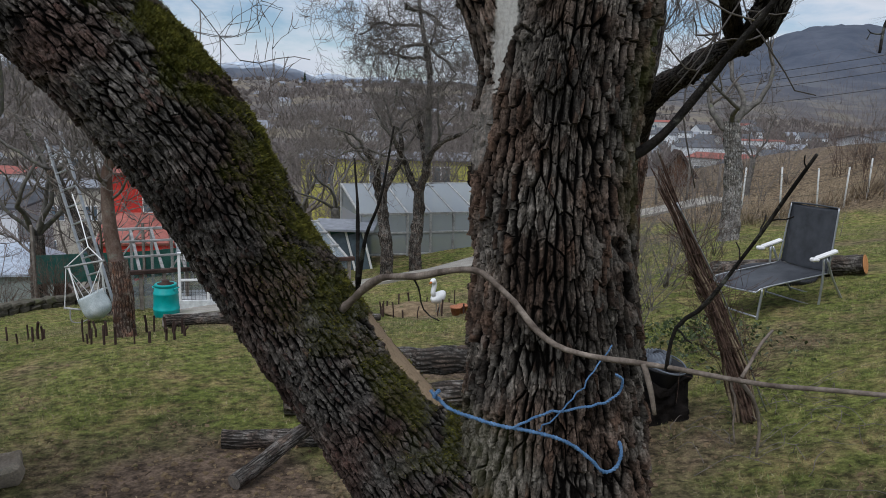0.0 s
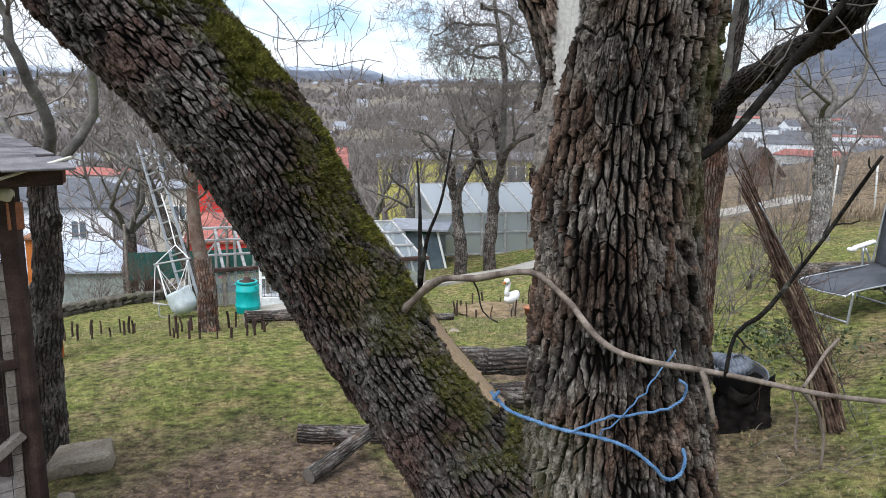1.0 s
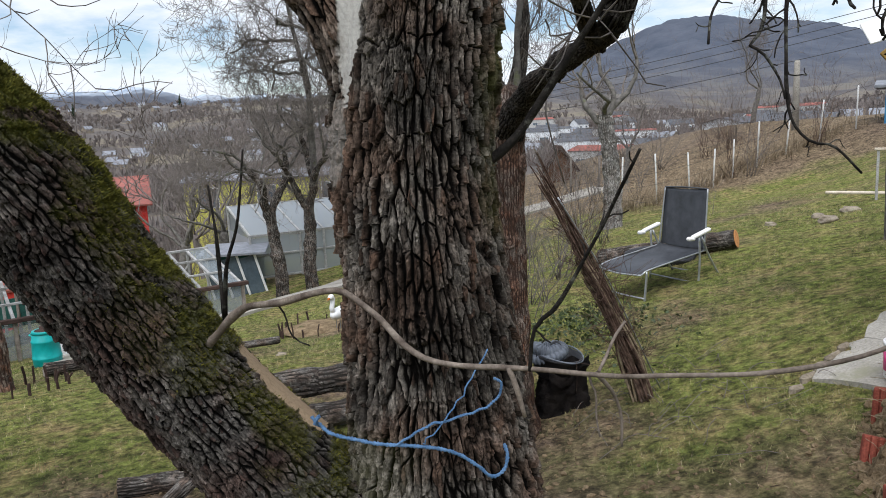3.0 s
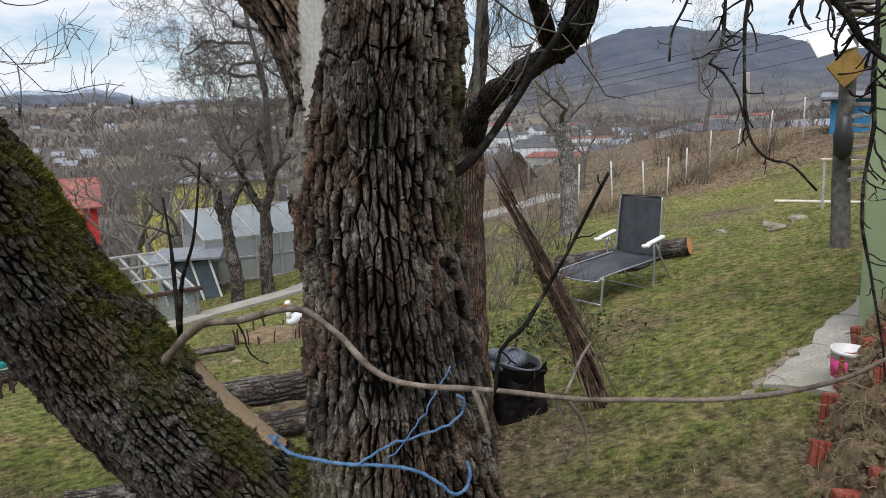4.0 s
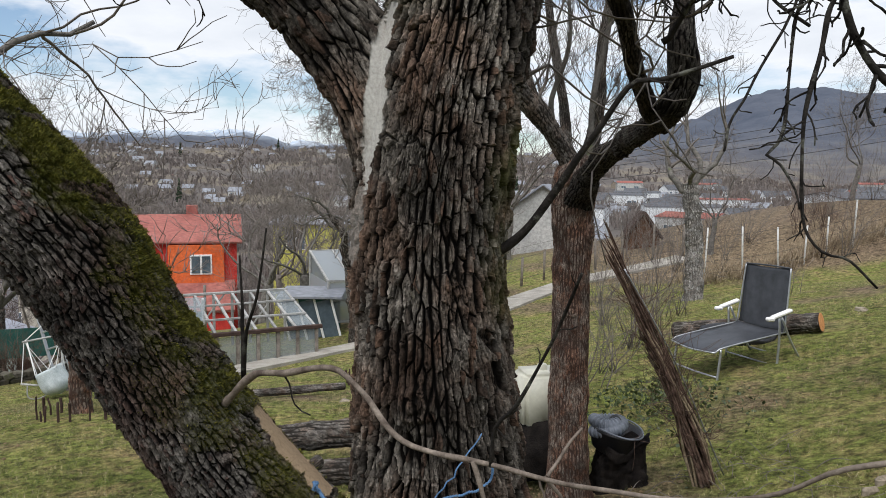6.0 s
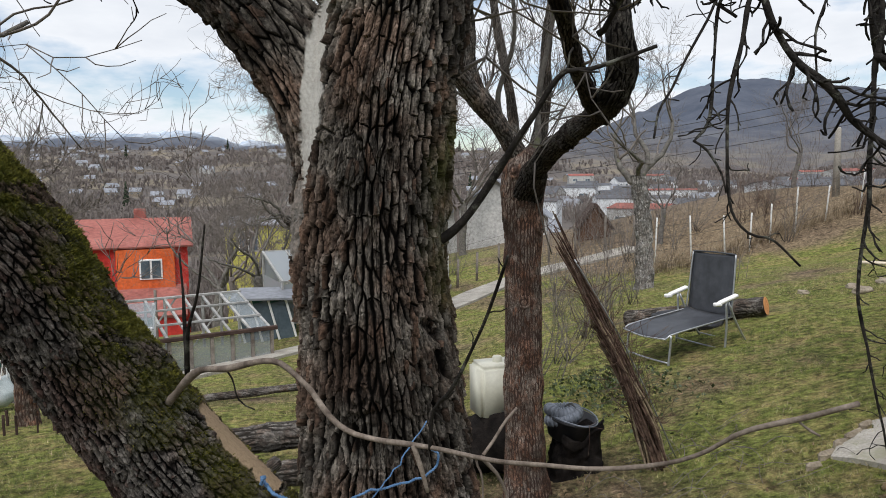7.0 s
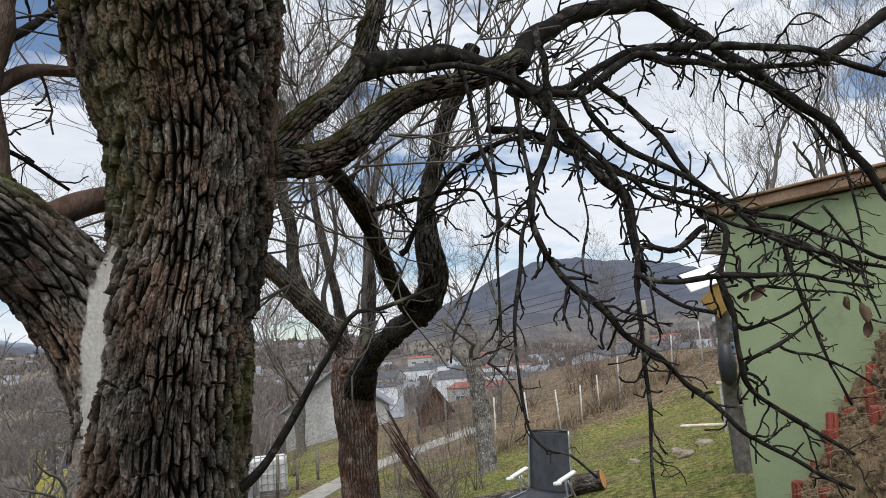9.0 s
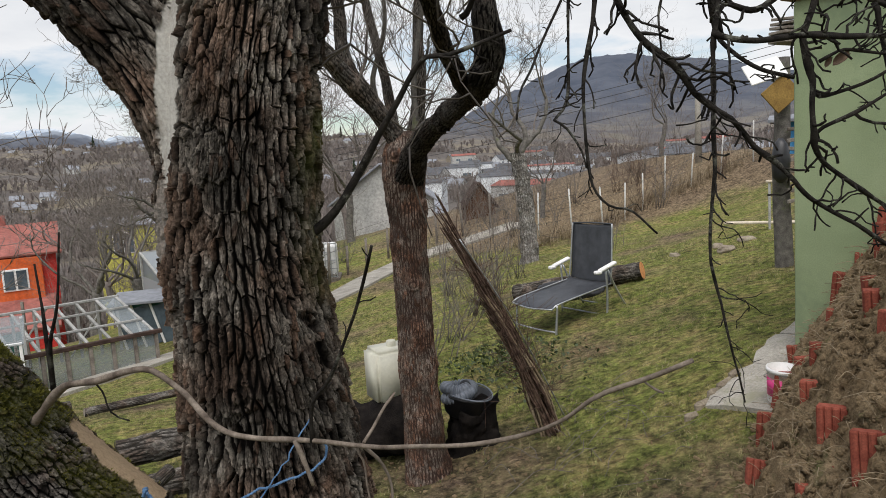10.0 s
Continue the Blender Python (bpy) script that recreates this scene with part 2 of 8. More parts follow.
M = {
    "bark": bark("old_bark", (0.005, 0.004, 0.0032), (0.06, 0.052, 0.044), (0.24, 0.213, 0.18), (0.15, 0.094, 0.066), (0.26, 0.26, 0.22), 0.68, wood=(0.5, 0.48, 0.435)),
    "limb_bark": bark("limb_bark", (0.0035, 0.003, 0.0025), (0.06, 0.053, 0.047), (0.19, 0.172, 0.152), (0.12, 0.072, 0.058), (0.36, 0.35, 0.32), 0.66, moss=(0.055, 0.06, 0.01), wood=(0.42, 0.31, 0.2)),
    "branch": surf("branch_bark", (0.007, 0.006, 0.0055), (0.038, 0.033, 0.028), 45, 300, 0.85, 0.9, stain=(0.14, 0.14, 0.115), stain_at=0.6, deep=0.004),
    "pale_branch": surf("pale_branch_bark", (0.085, 0.065, 0.052), (0.26, 0.215, 0.175), 40, 260, 0.8, 0.5, deep=0.002),
    "young_bark": surf("young_bark", (0.09, 0.05, 0.035), (0.2, 0.15, 0.12), 14, 120, 0.85, 0.9, stain=(0.2, 0.21, 0.17), deep=0.006, stretch=(1, 1, 0.5)),
    "cane": surf("dead_cane_bark", (0.05, 0.029, 0.022), (0.19, 0.125, 0.094), 22, 150, 0.9, 0.8, stain=(0.2, 0.17, 0.13), stain_at=0.62, deep=0.004),
    "grey_bark": surf("grey_bark", (0.08, 0.073, 0.066), (0.2, 0.185, 0.165), 12, 90, 0.9, 0.8, stain=(0.13, 0.14, 0.07), deep=0.008),
    "twig": surf("twig_bark", (0.12, 0.103, 0.092), (0.25, 0.22, 0.195), 8, 60, 0.9, 0.2),
    "far_twig": surf("far_twig_bark", (0.13, 0.11, 0.1), (0.25, 0.215, 0.195), 3, 20, 0.95, 0),
    "bare_wood": surf("weathered_bare_wood", (0.30, 0.285, 0.26), (0.5, 0.48, 0.45), 18, 140, 0.8, 0.5, stretch=(1, 1, 0.25), stain=(0.3, 0.22, 0.15), stain_at=0.68, deep=0.003),
    "tan_wood": surf("tan_split_wood", (0.26, 0.16, 0.085), (0.46, 0.32, 0.19), 30, 150, 0.85, 0.8, stretch=(1, 1, 0.2), deep=0.004),
    "leaf": surf("dead_leaf", (0.05, 0.033, 0.022), (0.17, 0.12, 0.085), 40, 200, 0.8, 0.4, deep=0.002),
    "moss": surf("moss", (0.022, 0.022, 0.006), (0.2, 0.19, 0.035), 45, 300, 0.95, 0.5, deep=0.003),
    "rope": surf("blue_rope", (0.05, 0.125, 0.25), (0.12, 0.23, 0.4), 60, 500, 0.6, 0.8, deep=0.002),
    "log": surf("log_bark", (0.055, 0.044, 0.036), (0.15, 0.125, 0.10), 9, 70, 0.9, 0.8, stretch=(1, 1, 1), deep=0.006),
    "dark_wood": surf("dark_stained_wood", (0.028, 0.018, 0.015), (0.085, 0.055, 0.045), 7, 90, 0.8, 0.5, deep=0.003),
    "old_wood": surf("weathered_grey_wood", (0.13, 0.11, 0.09), (0.30, 0.265, 0.23), 8, 90, 0.85, 0.5, deep=0.003, vary=0.15),
    "pale_wood": surf("pale_sawn_wood", (0.5, 0.42, 0.32), (0.72, 0.64, 0.52), 10, 100, 0.8, 0.3),
    "cut_end": surf("fresh_cut_wood", (0.5, 0.2, 0.07), (0.7, 0.36, 0.15), 18, 120, 0.85, 0.3),
    "alu": surf("brushed_aluminium", (0.38, 0.39, 0.40), (0.56, 0.57, 0.58), 12, 200, 0.45, 0.05, metal=0.85, mottle=0.15),
    "black_mesh": surf("charcoal_textile", (0.028, 0.03, 0.035), (0.06, 0.064, 0.073), 8, 400, 0.5, 0.4, deep=0.001, mottle=0.15),
    "white_plastic": surf("white_plastic", (0.72, 0.71, 0.69), (0.85, 0.84, 0.82), 6, 80, 0.45, 0.05, mottle=0.15),
    "cream_plastic": surf("cream_plastic", (0.58, 0.56, 0.45), (0.72, 0.70, 0.58), 7, 60, 0.5, 0.05, mottle=0.15),
    "teal_plastic": surf("teal_plastic", (0.0, 0.26, 0.25), (0.01, 0.40, 0.38), 5, 60, 0.45, 0.05, mottle=0.15),
    "black_plastic": surf("black_plastic", (0.012, 0.012, 0.014), (0.03, 0.03, 0.033), 9, 90, 0.45, 0.2, mottle=0.15),
    "grey_hose": surf("grey_ribbed_hose", (0.12, 0.135, 0.16), (0.24, 0.265, 0.31), 9, 90, 0.4, 0.2, mottle=0.15),
    "pink": surf("pink_label", (0.55, 0.03, 0.17), (0.7, 0.06, 0.24), 9, 70, 0.5, 0.05, mottle=0.15),
    "green_render": surf("green_render", (0.28, 0.345, 0.195), (0.37, 0.44, 0.26), 1.6, 130, 0.9, 0.25, stain=(0.22, 0.28, 0.17), stain_at=0.6, deep=0.003, mottle=0.35),
    "concrete": surf("concrete", (0.27, 0.25, 0.215), (0.42, 0.39, 0.34), 3, 60, 0.9, 0.35, stain=(0.27, 0.26, 0.18), deep=0.006),
    "red_concrete": surf("red_concrete", (0.2, 0.05, 0.034), (0.36, 0.105, 0.07), 14, 120, 0.9, 0.4, stain=(0.24, 0.14, 0.09), vary=0.2, deep=0.004),
    "charred": surf("black_rotten_wood", (0.006, 0.005, 0.005), (0.026, 0.021, 0.018), 14, 90, 0.85, 1.0, deep=0.012),
    "soil": surf("crumbly_soil", (0.15, 0.105, 0.06), (0.42, 0.31, 0.185), 10, 90, 0.98, 1.0, stain=(0.12, 0.13, 0.05), deep=0.03),
    "straw": surf("dead_stalks", (0.22, 0.16, 0.10), (0.42, 0.34, 0.23), 12, 60, 0.9, 0.1),
    "grass": surf("grass_blades", (0.085, 0.125, 0.022), (0.25, 0.27, 0.08), 2.3, 19, 0.8, 0),
    "shingle": surf("bitumen_shingle", (0.085, 0.08, 0.084), (0.19, 0.178, 0.18), 8, 140, 0.75, 0.4, vary=0.25),
    "roof_board": surf("tan_roof_board", (0.24, 0.15, 0.095), (0.4, 0.28, 0.19), 6, 60, 0.8, 0.3),
    "roof_edge": surf("brown_roof_edge", (0.16, 0.075, 0.045), (0.30, 0.16, 0.10), 8, 60, 0.8, 0.3),
    "orange": surf("orange_box", (0.42, 0.12, 0.02), (0.55, 0.19, 0.05), 5, 60, 0.7, 0.1),
    "white_wall": surf("white_render", (0.62, 0.63, 0.63), (0.76, 0.77, 0.77), 0.9, 8, 0.9, 0.1),
    "sage_wall": surf("grey_green_render", (0.24, 0.27, 0.25), (0.34, 0.37, 0.34), 0.9, 8, 0.9, 0.1),
    "cream_wall": surf("cream_render", (0.4, 0.37, 0.3), (0.54, 0.5, 0.42), 0.9, 8, 0.9, 0.1),
    "grey_wall": surf("grey_render", (0.36, 0.36, 0.34), (0.5, 0.49, 0.46), 0.9, 8, 0.9, 0.1),
    "red_wall": surf("red_render", (0.42, 0.035, 0.03), (0.55, 0.06, 0.045), 0.8, 7, 0.9, 0.1),
    "orange_wall": surf("orange_render", (0.56, 0.105, 0.03), (0.66, 0.15, 0.05), 0.8, 7, 0.9, 0.1),
    "yellow_wall": surf("yellow_render", (0.46, 0.44, 0.09), (0.56, 0.53, 0.14), 0.5, 6, 0.9, 0.1),
    "slate_roof": surf("slate_roof", (0.19, 0.2, 0.22), (0.30, 0.31, 0.335), 0.8, 7, 0.7, 0.2),
    "red_roof": surf("red_tile_roof", (0.24, 0.085, 0.07), (0.36, 0.14, 0.115), 0.8, 6, 0.85, 0.3),
    "blue_white_roof": surf("pale_sheet_roof", (0.27, 0.32, 0.38), (0.43, 0.48, 0.55), 0.6, 6, 0.4, 0.05),
    "window": surf("window_glass", (0.05, 0.07, 0.09), (0.14, 0.18, 0.21), 0.7, 5, 0.12, 0),
    "pale_pane": glass("whitened_pane", (0.34, 0.37, 0.39), 0.4, 0.5),
    "dark_slate": surf("dark_slate_roof", (0.075, 0.078, 0.086), (0.13, 0.134, 0.145), 0.8, 7, 0.7, 0.2),
    "bright_wall": surf("bright_white_render", (0.74, 0.75, 0.76), (0.84, 0.85, 0.86), 0.9, 8, 0.9, 0.1, mottle=0.3),
    "pane": glass("dusty_pane", (0.25, 0.28, 0.29), 0.35, 0.42),
    "old_white": surf("chalky_old_paint", (0.24, 0.235, 0.22), (0.42, 0.415, 0.4), 6, 70, 0.8, 0.2, vary=0.15),
    "ivy": surf("dark_ivy_leaves", (0.028, 0.045, 0.014), (0.075, 0.10, 0.03), 9, 60, 0.6, 0),
    "shed_brown": surf("brown_stained_boards", (0.07, 0.037, 0.023), (0.15, 0.08, 0.048), 5, 40, 0.85, 0.4, stretch=(1, 1, 0.1)),
    "wire": surf("wire", (0.05, 0.045, 0.04), (0.1, 0.09, 0.08), 20, 90, 0.6, 0, metal=0.6),
    "black_wire": surf("dark_cable", (0.015, 0.015, 0.016), (0.03, 0.03, 0.03), 20, 90, 0.6, 0),
    "ochre": surf("ochre_board", (0.17, 0.10, 0.03), (0.26, 0.165, 0.05), 5, 60, 0.8, 0.2),
    "mesh_green": surf("green_netting", (0.03, 0.09, 0.075), (0.05, 0.14, 0.115), 4, 50, 0.9, 0.2),
    "stone": surf("grey_stone", (0.19, 0.155, 0.115), (0.38, 0.325, 0.25), 5, 60, 0.95, 0.6, stain=(0.15, 0.16, 0.09), deep=0.012),
    "dark_stone": surf("mossy_dark_stone", (0.06, 0.055, 0.042), (0.15, 0.135, 0.105), 5, 60, 0.95, 0.6, stain=(0.09, 0.1, 0.045), deep=0.012),
    "canvas": surf("pale_canvas", (0.38, 0.43, 0.43), (0.56, 0.6, 0.6), 9, 90, 0.9, 0.2),
    "terracotta": surf("terracotta", (0.32, 0.13, 0.07), (0.45, 0.21, 0.12), 9, 90, 0.9, 0.2),
    "blue_paint": surf("blue_paint", (0.04, 0.16, 0.32), (0.07, 0.24, 0.42), 4, 50, 0.7, 0.1),
}


def ground_material():
    m, nt, bs = shader("meadow")
    tc = nt.nodes.new("ShaderNodeTexCoord")
    bare, far, town = (nt.nodes.new("ShaderNodeAttribute") for _ in range(3))
    bare.attribute_name, far.attribute_name, town.attribute_name = "bare", "far", "wood"
    a = node(nt, "ShaderNodeTexNoise", Scale=0.55, Detail=8.0, Roughness=0.65)
    b = node(nt, "ShaderNodeTexNoise", Scale=38.0, Detail=6.0, Roughness=0.7)
    c = node(nt, "ShaderNodeTexNoise", Scale=0.012, Detail=12.0, Roughness=0.72)
    d = node(nt, "ShaderNodeTexNoise", Scale=3.2, Detail=8.0, Roughness=0.7)
    for n in (a, b, c, d):
        nt.links.new(tc.outputs["Object"], n.inputs["Vector"])
    green = ramp(nt, a.outputs["Fac"], (0.35, (0.14, 0.164, 0.036)), (0.65, (0.235, 0.255, 0.066)))
    green = blend(nt, ramp(nt, d.outputs["Fac"], (0.46, grey(0)), (0.66, grey(0.85))), green, (0.36, 0.26, 0.125))
    mud = ramp(nt, d.outputs["Fac"], (0.3, (0.085, 0.058, 0.04)), (0.7, (0.3, 0.215, 0.15)))
    dry = nt.nodes.new("ShaderNodeAttribute")
    dry.attribute_name = "dry"
    green = blend(nt, dry.outputs["Fac"], green, ramp(nt, d.outputs["Fac"], (0.35, (0.16, 0.115, 0.07)), (0.65, (0.3, 0.225, 0.14))))
    col = blend(nt, bare.outputs["Fac"], green, mud)
    col = blend(nt, 0.85, col, ramp(nt, b.outputs["Fac"], (0.3, grey(0.4)), (0.7, grey(1.55))), "MULTIPLY")
    k = node(nt, "ShaderNodeTexNoise", Scale=13.0, Detail=4.0, Roughness=0.65)
    nt.links.new(tc.outputs["Object"], k.inputs["Vector"])
    col = blend(nt, 1.0, col, ramp(nt, k.outputs["Fac"], (0.35, grey(0.36)), (0.65, grey(1.6))), "MULTIPLY")
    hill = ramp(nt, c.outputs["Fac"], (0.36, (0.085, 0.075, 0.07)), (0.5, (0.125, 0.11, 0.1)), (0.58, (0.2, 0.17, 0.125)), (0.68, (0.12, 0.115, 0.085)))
    # distance haze is painted into the far woods as a blue-grey tint
    hazy_forest = ramp(nt, c.outputs["Fac"], (0.35, (0.055, 0.066, 0.09)), (0.65, (0.095, 0.105, 0.13)))
    hill = blend(nt, town.outputs["Fac"], hill, hazy_forest)
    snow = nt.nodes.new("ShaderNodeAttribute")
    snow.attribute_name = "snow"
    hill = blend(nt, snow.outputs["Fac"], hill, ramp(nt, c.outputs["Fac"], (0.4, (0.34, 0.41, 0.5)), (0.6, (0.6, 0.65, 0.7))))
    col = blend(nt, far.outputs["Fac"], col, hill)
    nt.links.new(col, bs.inputs["Base Color"])
    bs.inputs["Roughness"].default_value = 0.97
    bs.inputs["Specular IOR Level"].default_value = 0.15
    bp = node(nt, "ShaderNodeBump", Strength=1.0, Distance=0.06)
    nt.links.new(b.outputs["Fac"], bp.inputs["Height"])
    nt.links.new(bp.outputs[0], bs.inputs["Normal"])
    return m


M["dark_bark"] = bark("dark_limb_bark", (0.004, 0.003, 0.003), (0.032, 0.029, 0.026), (0.1, 0.09, 0.078), (0.055, 0.04, 0.032), (0.2, 0.2, 0.165), 0.61)
M["pale_bark"] = bark("pale_grey_bark", (0.1, 0.09, 0.08), (0.22, 0.205, 0.19), (0.4, 0.385, 0.36), (0.27, 0.24, 0.21), (0.45, 0.45, 0.42), 0.6)
M["tree_bark"] = bark("orchard_bark", (0.03, 0.026, 0.022), (0.1, 0.09, 0.08), (0.22, 0.2, 0.178), (0.16, 0.115, 0.088), (0.33, 0.34, 0.28), 0.6)
M["ground"] = ground_material()


def grass_material():
    """Blades that differ one by one: green, yellowed and dead."""
    m, nt, bs = shader("grass_blades")
    tc = nt.nodes.new("ShaderNodeTexCoord")
    a = node(nt, "ShaderNodeTexNoise", Scale=3.0, Detail=5.0, Roughness=0.7)
    nt.links.new(tc.outputs["Object"], a.inputs["Vector"])
    geo = nt.nodes.new("ShaderNodeNewGeometry")
    one = ramp(nt, geo.outputs["Random Per Island"], (0.0, (0.07, 0.115, 0.02)), (0.4, (0.16, 0.21, 0.05)), (0.7, (0.27, 0.25, 0.09)), (1.0, (0.36, 0.3, 0.17)))
    two = ramp(nt, geo.outputs["Random Per Island"], (0.0, (0.13, 0.13, 0.045)), (0.5, (0.28, 0.225, 0.11)), (1.0, (0.4, 0.33, 0.2)))
    k = node(nt, "ShaderNodeTexNoise", Scale=13.0, Detail=4.0, Roughness=0.65)
    nt.links.new(tc.outputs["Object"], k.inputs["Vector"])
    both = blend(nt, ramp(nt, a.outputs["Fac"], (0.45, grey(0)), (0.62, grey(1))), one, two)
    nt.links.new(blend(nt, 1.0, both, ramp(nt, k.outputs["Fac"], (0.36, grey(0.36)), (0.64, grey(1.6))), "MULTIPLY"), bs.inputs["Base Color"])
    bs.inputs["Roughness"].default_value = 0.8
    return m


M["grass"] = grass_material()


def litter_material():
    m, nt, bs = shader("dead_litter")
    geo = nt.nodes.new("ShaderNodeNewGeometry")
    c = ramp(nt, geo.outputs["Random Per Island"], (0.0, (0.05, 0.033, 0.022)), (0.5, (0.15, 0.095, 0.055)), (0.85, (0.27, 0.19, 0.11)), (1.0, (0.42, 0.34, 0.22)))
    nt.links.new(c, bs.inputs["Base Color"])
    bs.inputs["Roughness"].default_value = 0.9
    bs.inputs["Specular IOR Level"].default_value = 0.12
    return m


M["litter"] = litter_material()


# ---- mesh helpers ----
def mesh_object(name, verts, faces, material, parent=None, smooth=True, label="", attributes=None, kind=""):
    me = bpy.data.meshes.new(name)
    me.from_pydata(verts if isinstance(verts, list) else verts.tolist(), [], faces if isinstance(faces, list) else faces.tolist())
    me.materials.append(M[material])
    if smooth:
        me.polygons.foreach_set("use_smooth", [True] * len(me.polygons))
    for key, vals in (attributes or {}).items():
        at = me.attributes.new(key, "FLOAT", "POINT")
        at.data.foreach_set("value", np.asarray(vals, dtype=np.float32).ravel())
    me.update()
    ob = new(name, me)
    ob.parent = parent
    if label or kind:
        tagged(ob, label=label, kind=kind)
    return ob


def part(name, bm, material, parent=None, label="", smooth=False, kind=""):
    """Links a bmesh as one mesh object, under a thing or a part."""
    me = bpy.data.meshes.new(name)
    bm.to_mesh(me)
    bm.free()
    me.materials.append(M[material])
    if smooth:
        me.polygons.foreach_set("use_smooth", [True] * len(me.polygons))
    ob = new(name, me)
    ob.parent = parent
    if label or kind:
        tagged(ob, label=label, kind=kind)
    return ob


def thing(name, m, label, category, group="", kind=""):
    """An empty at a thing's base, which carries its parts."""
    ob = new(name)
    ob.empty_display_size = 0.1
    ob.matrix_world = m
    return tagged(ob, label, category, group, kind)


def box(bm, size, at=(0, 0, 0), turn=(0, 0, 0), bevel=0.006):
    """Adds a bevelled box of that size, centred at that place."""
    one = bmesh.new()
    bmesh.ops.create_cube(one, size=1)
    bmesh.ops.scale(one, vec=size, verts=one.verts)
    if bevel:
        bmesh.ops.bevel(one, geom=one.edges[:], offset=min(bevel, min(size) * 0.4), segments=1, affect="EDGES")
    bmesh.ops.transform(one, matrix=pose(*at, *turn), verts=one.verts)
    join(bm, one)
    return bm


def join(bm, one):
    me = bpy.data.meshes.new("tmp")
    one.to_mesh(me)
    one.free()
    bm.from_mesh(me)
    bpy.data.meshes.remove(me)


def slab(size, at=(0, 0, 0), turn=(0, 0, 0), bevel=0.006):
    return box(bmesh.new(), size, at, turn, bevel)


def lathe(profile, sides=20, bm=None, m=None):
    """A turned shape from (radius, height) steps."""
    one = bmesh.new()
    rings = []
    for r, z in profile:
        rings.append([one.verts.new((max(r, 1e-4) * math.cos(2 * math.pi * k / sides), max(r, 1e-4) * math.sin(2 * math.pi * k / sides), z)) for k in range(sides)])
    for a, b in zip(rings, rings[1:]):
        for k in range(sides):
            one.faces.new((a[k], a[(k + 1) % sides], b[(k + 1) % sides], b[k]))
    one.faces.new(rings[0][::-1])
    one.faces.new(rings[-1])
    if m is not None:
        bmesh.ops.transform(one, matrix=m, verts=one.verts)
    if bm is None:
        return one
    join(bm, one)
    return bm


def spline(points, n):
    """n points along a smooth curve through the given ones, by length."""
    p = np.asarray(points, float)
    q = np.vstack([2 * p[0] - p[1], p, 2 * p[-1] - p[-2]])
    out = []
    for i in range(1, len(q) - 2):
        t = np.linspace(0, 1, 24, endpoint=False)[:, None]
        a, b, c, d = q[i - 1], q[i], q[i + 1], q[i + 2]
        out.append(0.5 * (2 * b + (c - a) * t + (2 * a - 5 * b + 4 * c - d) * t ** 2 + (3 * b - a - 3 * c + d) * t ** 3))
    out = np.vstack([*out, p[-1:]])
    s = np.concatenate([[0], np.cumsum(np.linalg.norm(np.diff(out, axis=0), axis=1))])
    at = np.linspace(0, s[-1], n) if isinstance(n, int) else np.asarray(n) * s[-1]
    return np.stack([np.interp(at, s, out[:, k]) for k in range(out.shape[1])], 1), at


def frames(path):
    """Tangent and two sides along a path, without twist."""
    t = np.gradient(path, axis=0)
    t /= np.linalg.norm(t, axis=1)[:, None] + 1e-12
    ref = np.array([0.0, -1.0, 0.0]) if abs(t[0][1]) < 0.9 else np.array([1.0, 0, 0])
    a = np.empty_like(t)
    x = ref
    for i in range(len(t)):
        x = x - t[i] * (x @ t[i])
        x /= np.linalg.norm(x) + 1e-12
        a[i] = x
    return t, a, np.cross(t, a)


def tube(path, radius, sides=8):
    """Verts and faces of a closed tube."""
    path = np.asarray(path, float)
    radius = np.broadcast_to(np.asarray(radius, float), (len(path),))
    _, a, b = frames(path)
    ang = np.arange(sides) * 2 * math.pi / sides
    ring = np.cos(ang)[None, :, None] * a[:, None] + np.sin(ang)[None, :, None] * b[:, None]
    v = (path[:, None] + ring * radius[:, None, None]).reshape(-1, 3)
    n = len(path)
    i, k = np.meshgrid(np.arange(n - 1), np.arange(sides), indexing="ij")
    k2 = (k + 1) % sides
    f = np.stack([i * sides + k, i * sides + k2, (i + 1) * sides + k2, (i + 1) * sides + k], -1).reshape(-1, 4).tolist()
    f.append(list(range(sides))[::-1])
    f.append([(n - 1) * sides + k for k in range(sides)])
    return v, f


class Bundle:
    """Gathers tubes into one mesh."""

    def __init__(self):
        self.v, self.f, self.n = [], [], 0

    def add(self, v, f):
        self.v.append(np.asarray(v))
        self.f.extend([[i + self.n for i in q] for q in f])
        self.n += len(v)

    def tube(self, path, radius, sides=6):
        self.add(*tube(path, radius, sides))

    def link(self, name, material, parent=None, label="", kind=""):
        return mesh_object(name, np.vstack(self.v), self.f, material, parent, True, label, kind=kind)


def rod(points, radius, sides=8, n=None):
    """A bent rod as a bmesh."""
    p = spline(points, n)[0] if n else np.asarray(points, float)
    v, f = tube(p, radius, sides)
    bm = bmesh.new()
    vs = [bm.verts.new(q) for q in v]
    for q in f:
        bm.faces.new([vs[i] for i in q])
    return bm


def hashed(ix, iy, seed):
    h = (ix.astype(np.int64) * 374761393 + iy.astype(np.int64) * 668265263 + seed * 974711) & 0xFFFFFFFF
    h = ((h ^ (h >> 13)) * 1274126177) & 0xFFFFFFFF
    h = ((h ^ (h >> 15)) * 2246822519) & 0xFFFFFFFF
    return ((h ^ (h >> 16)) & 0xFFFF) / 65535.0


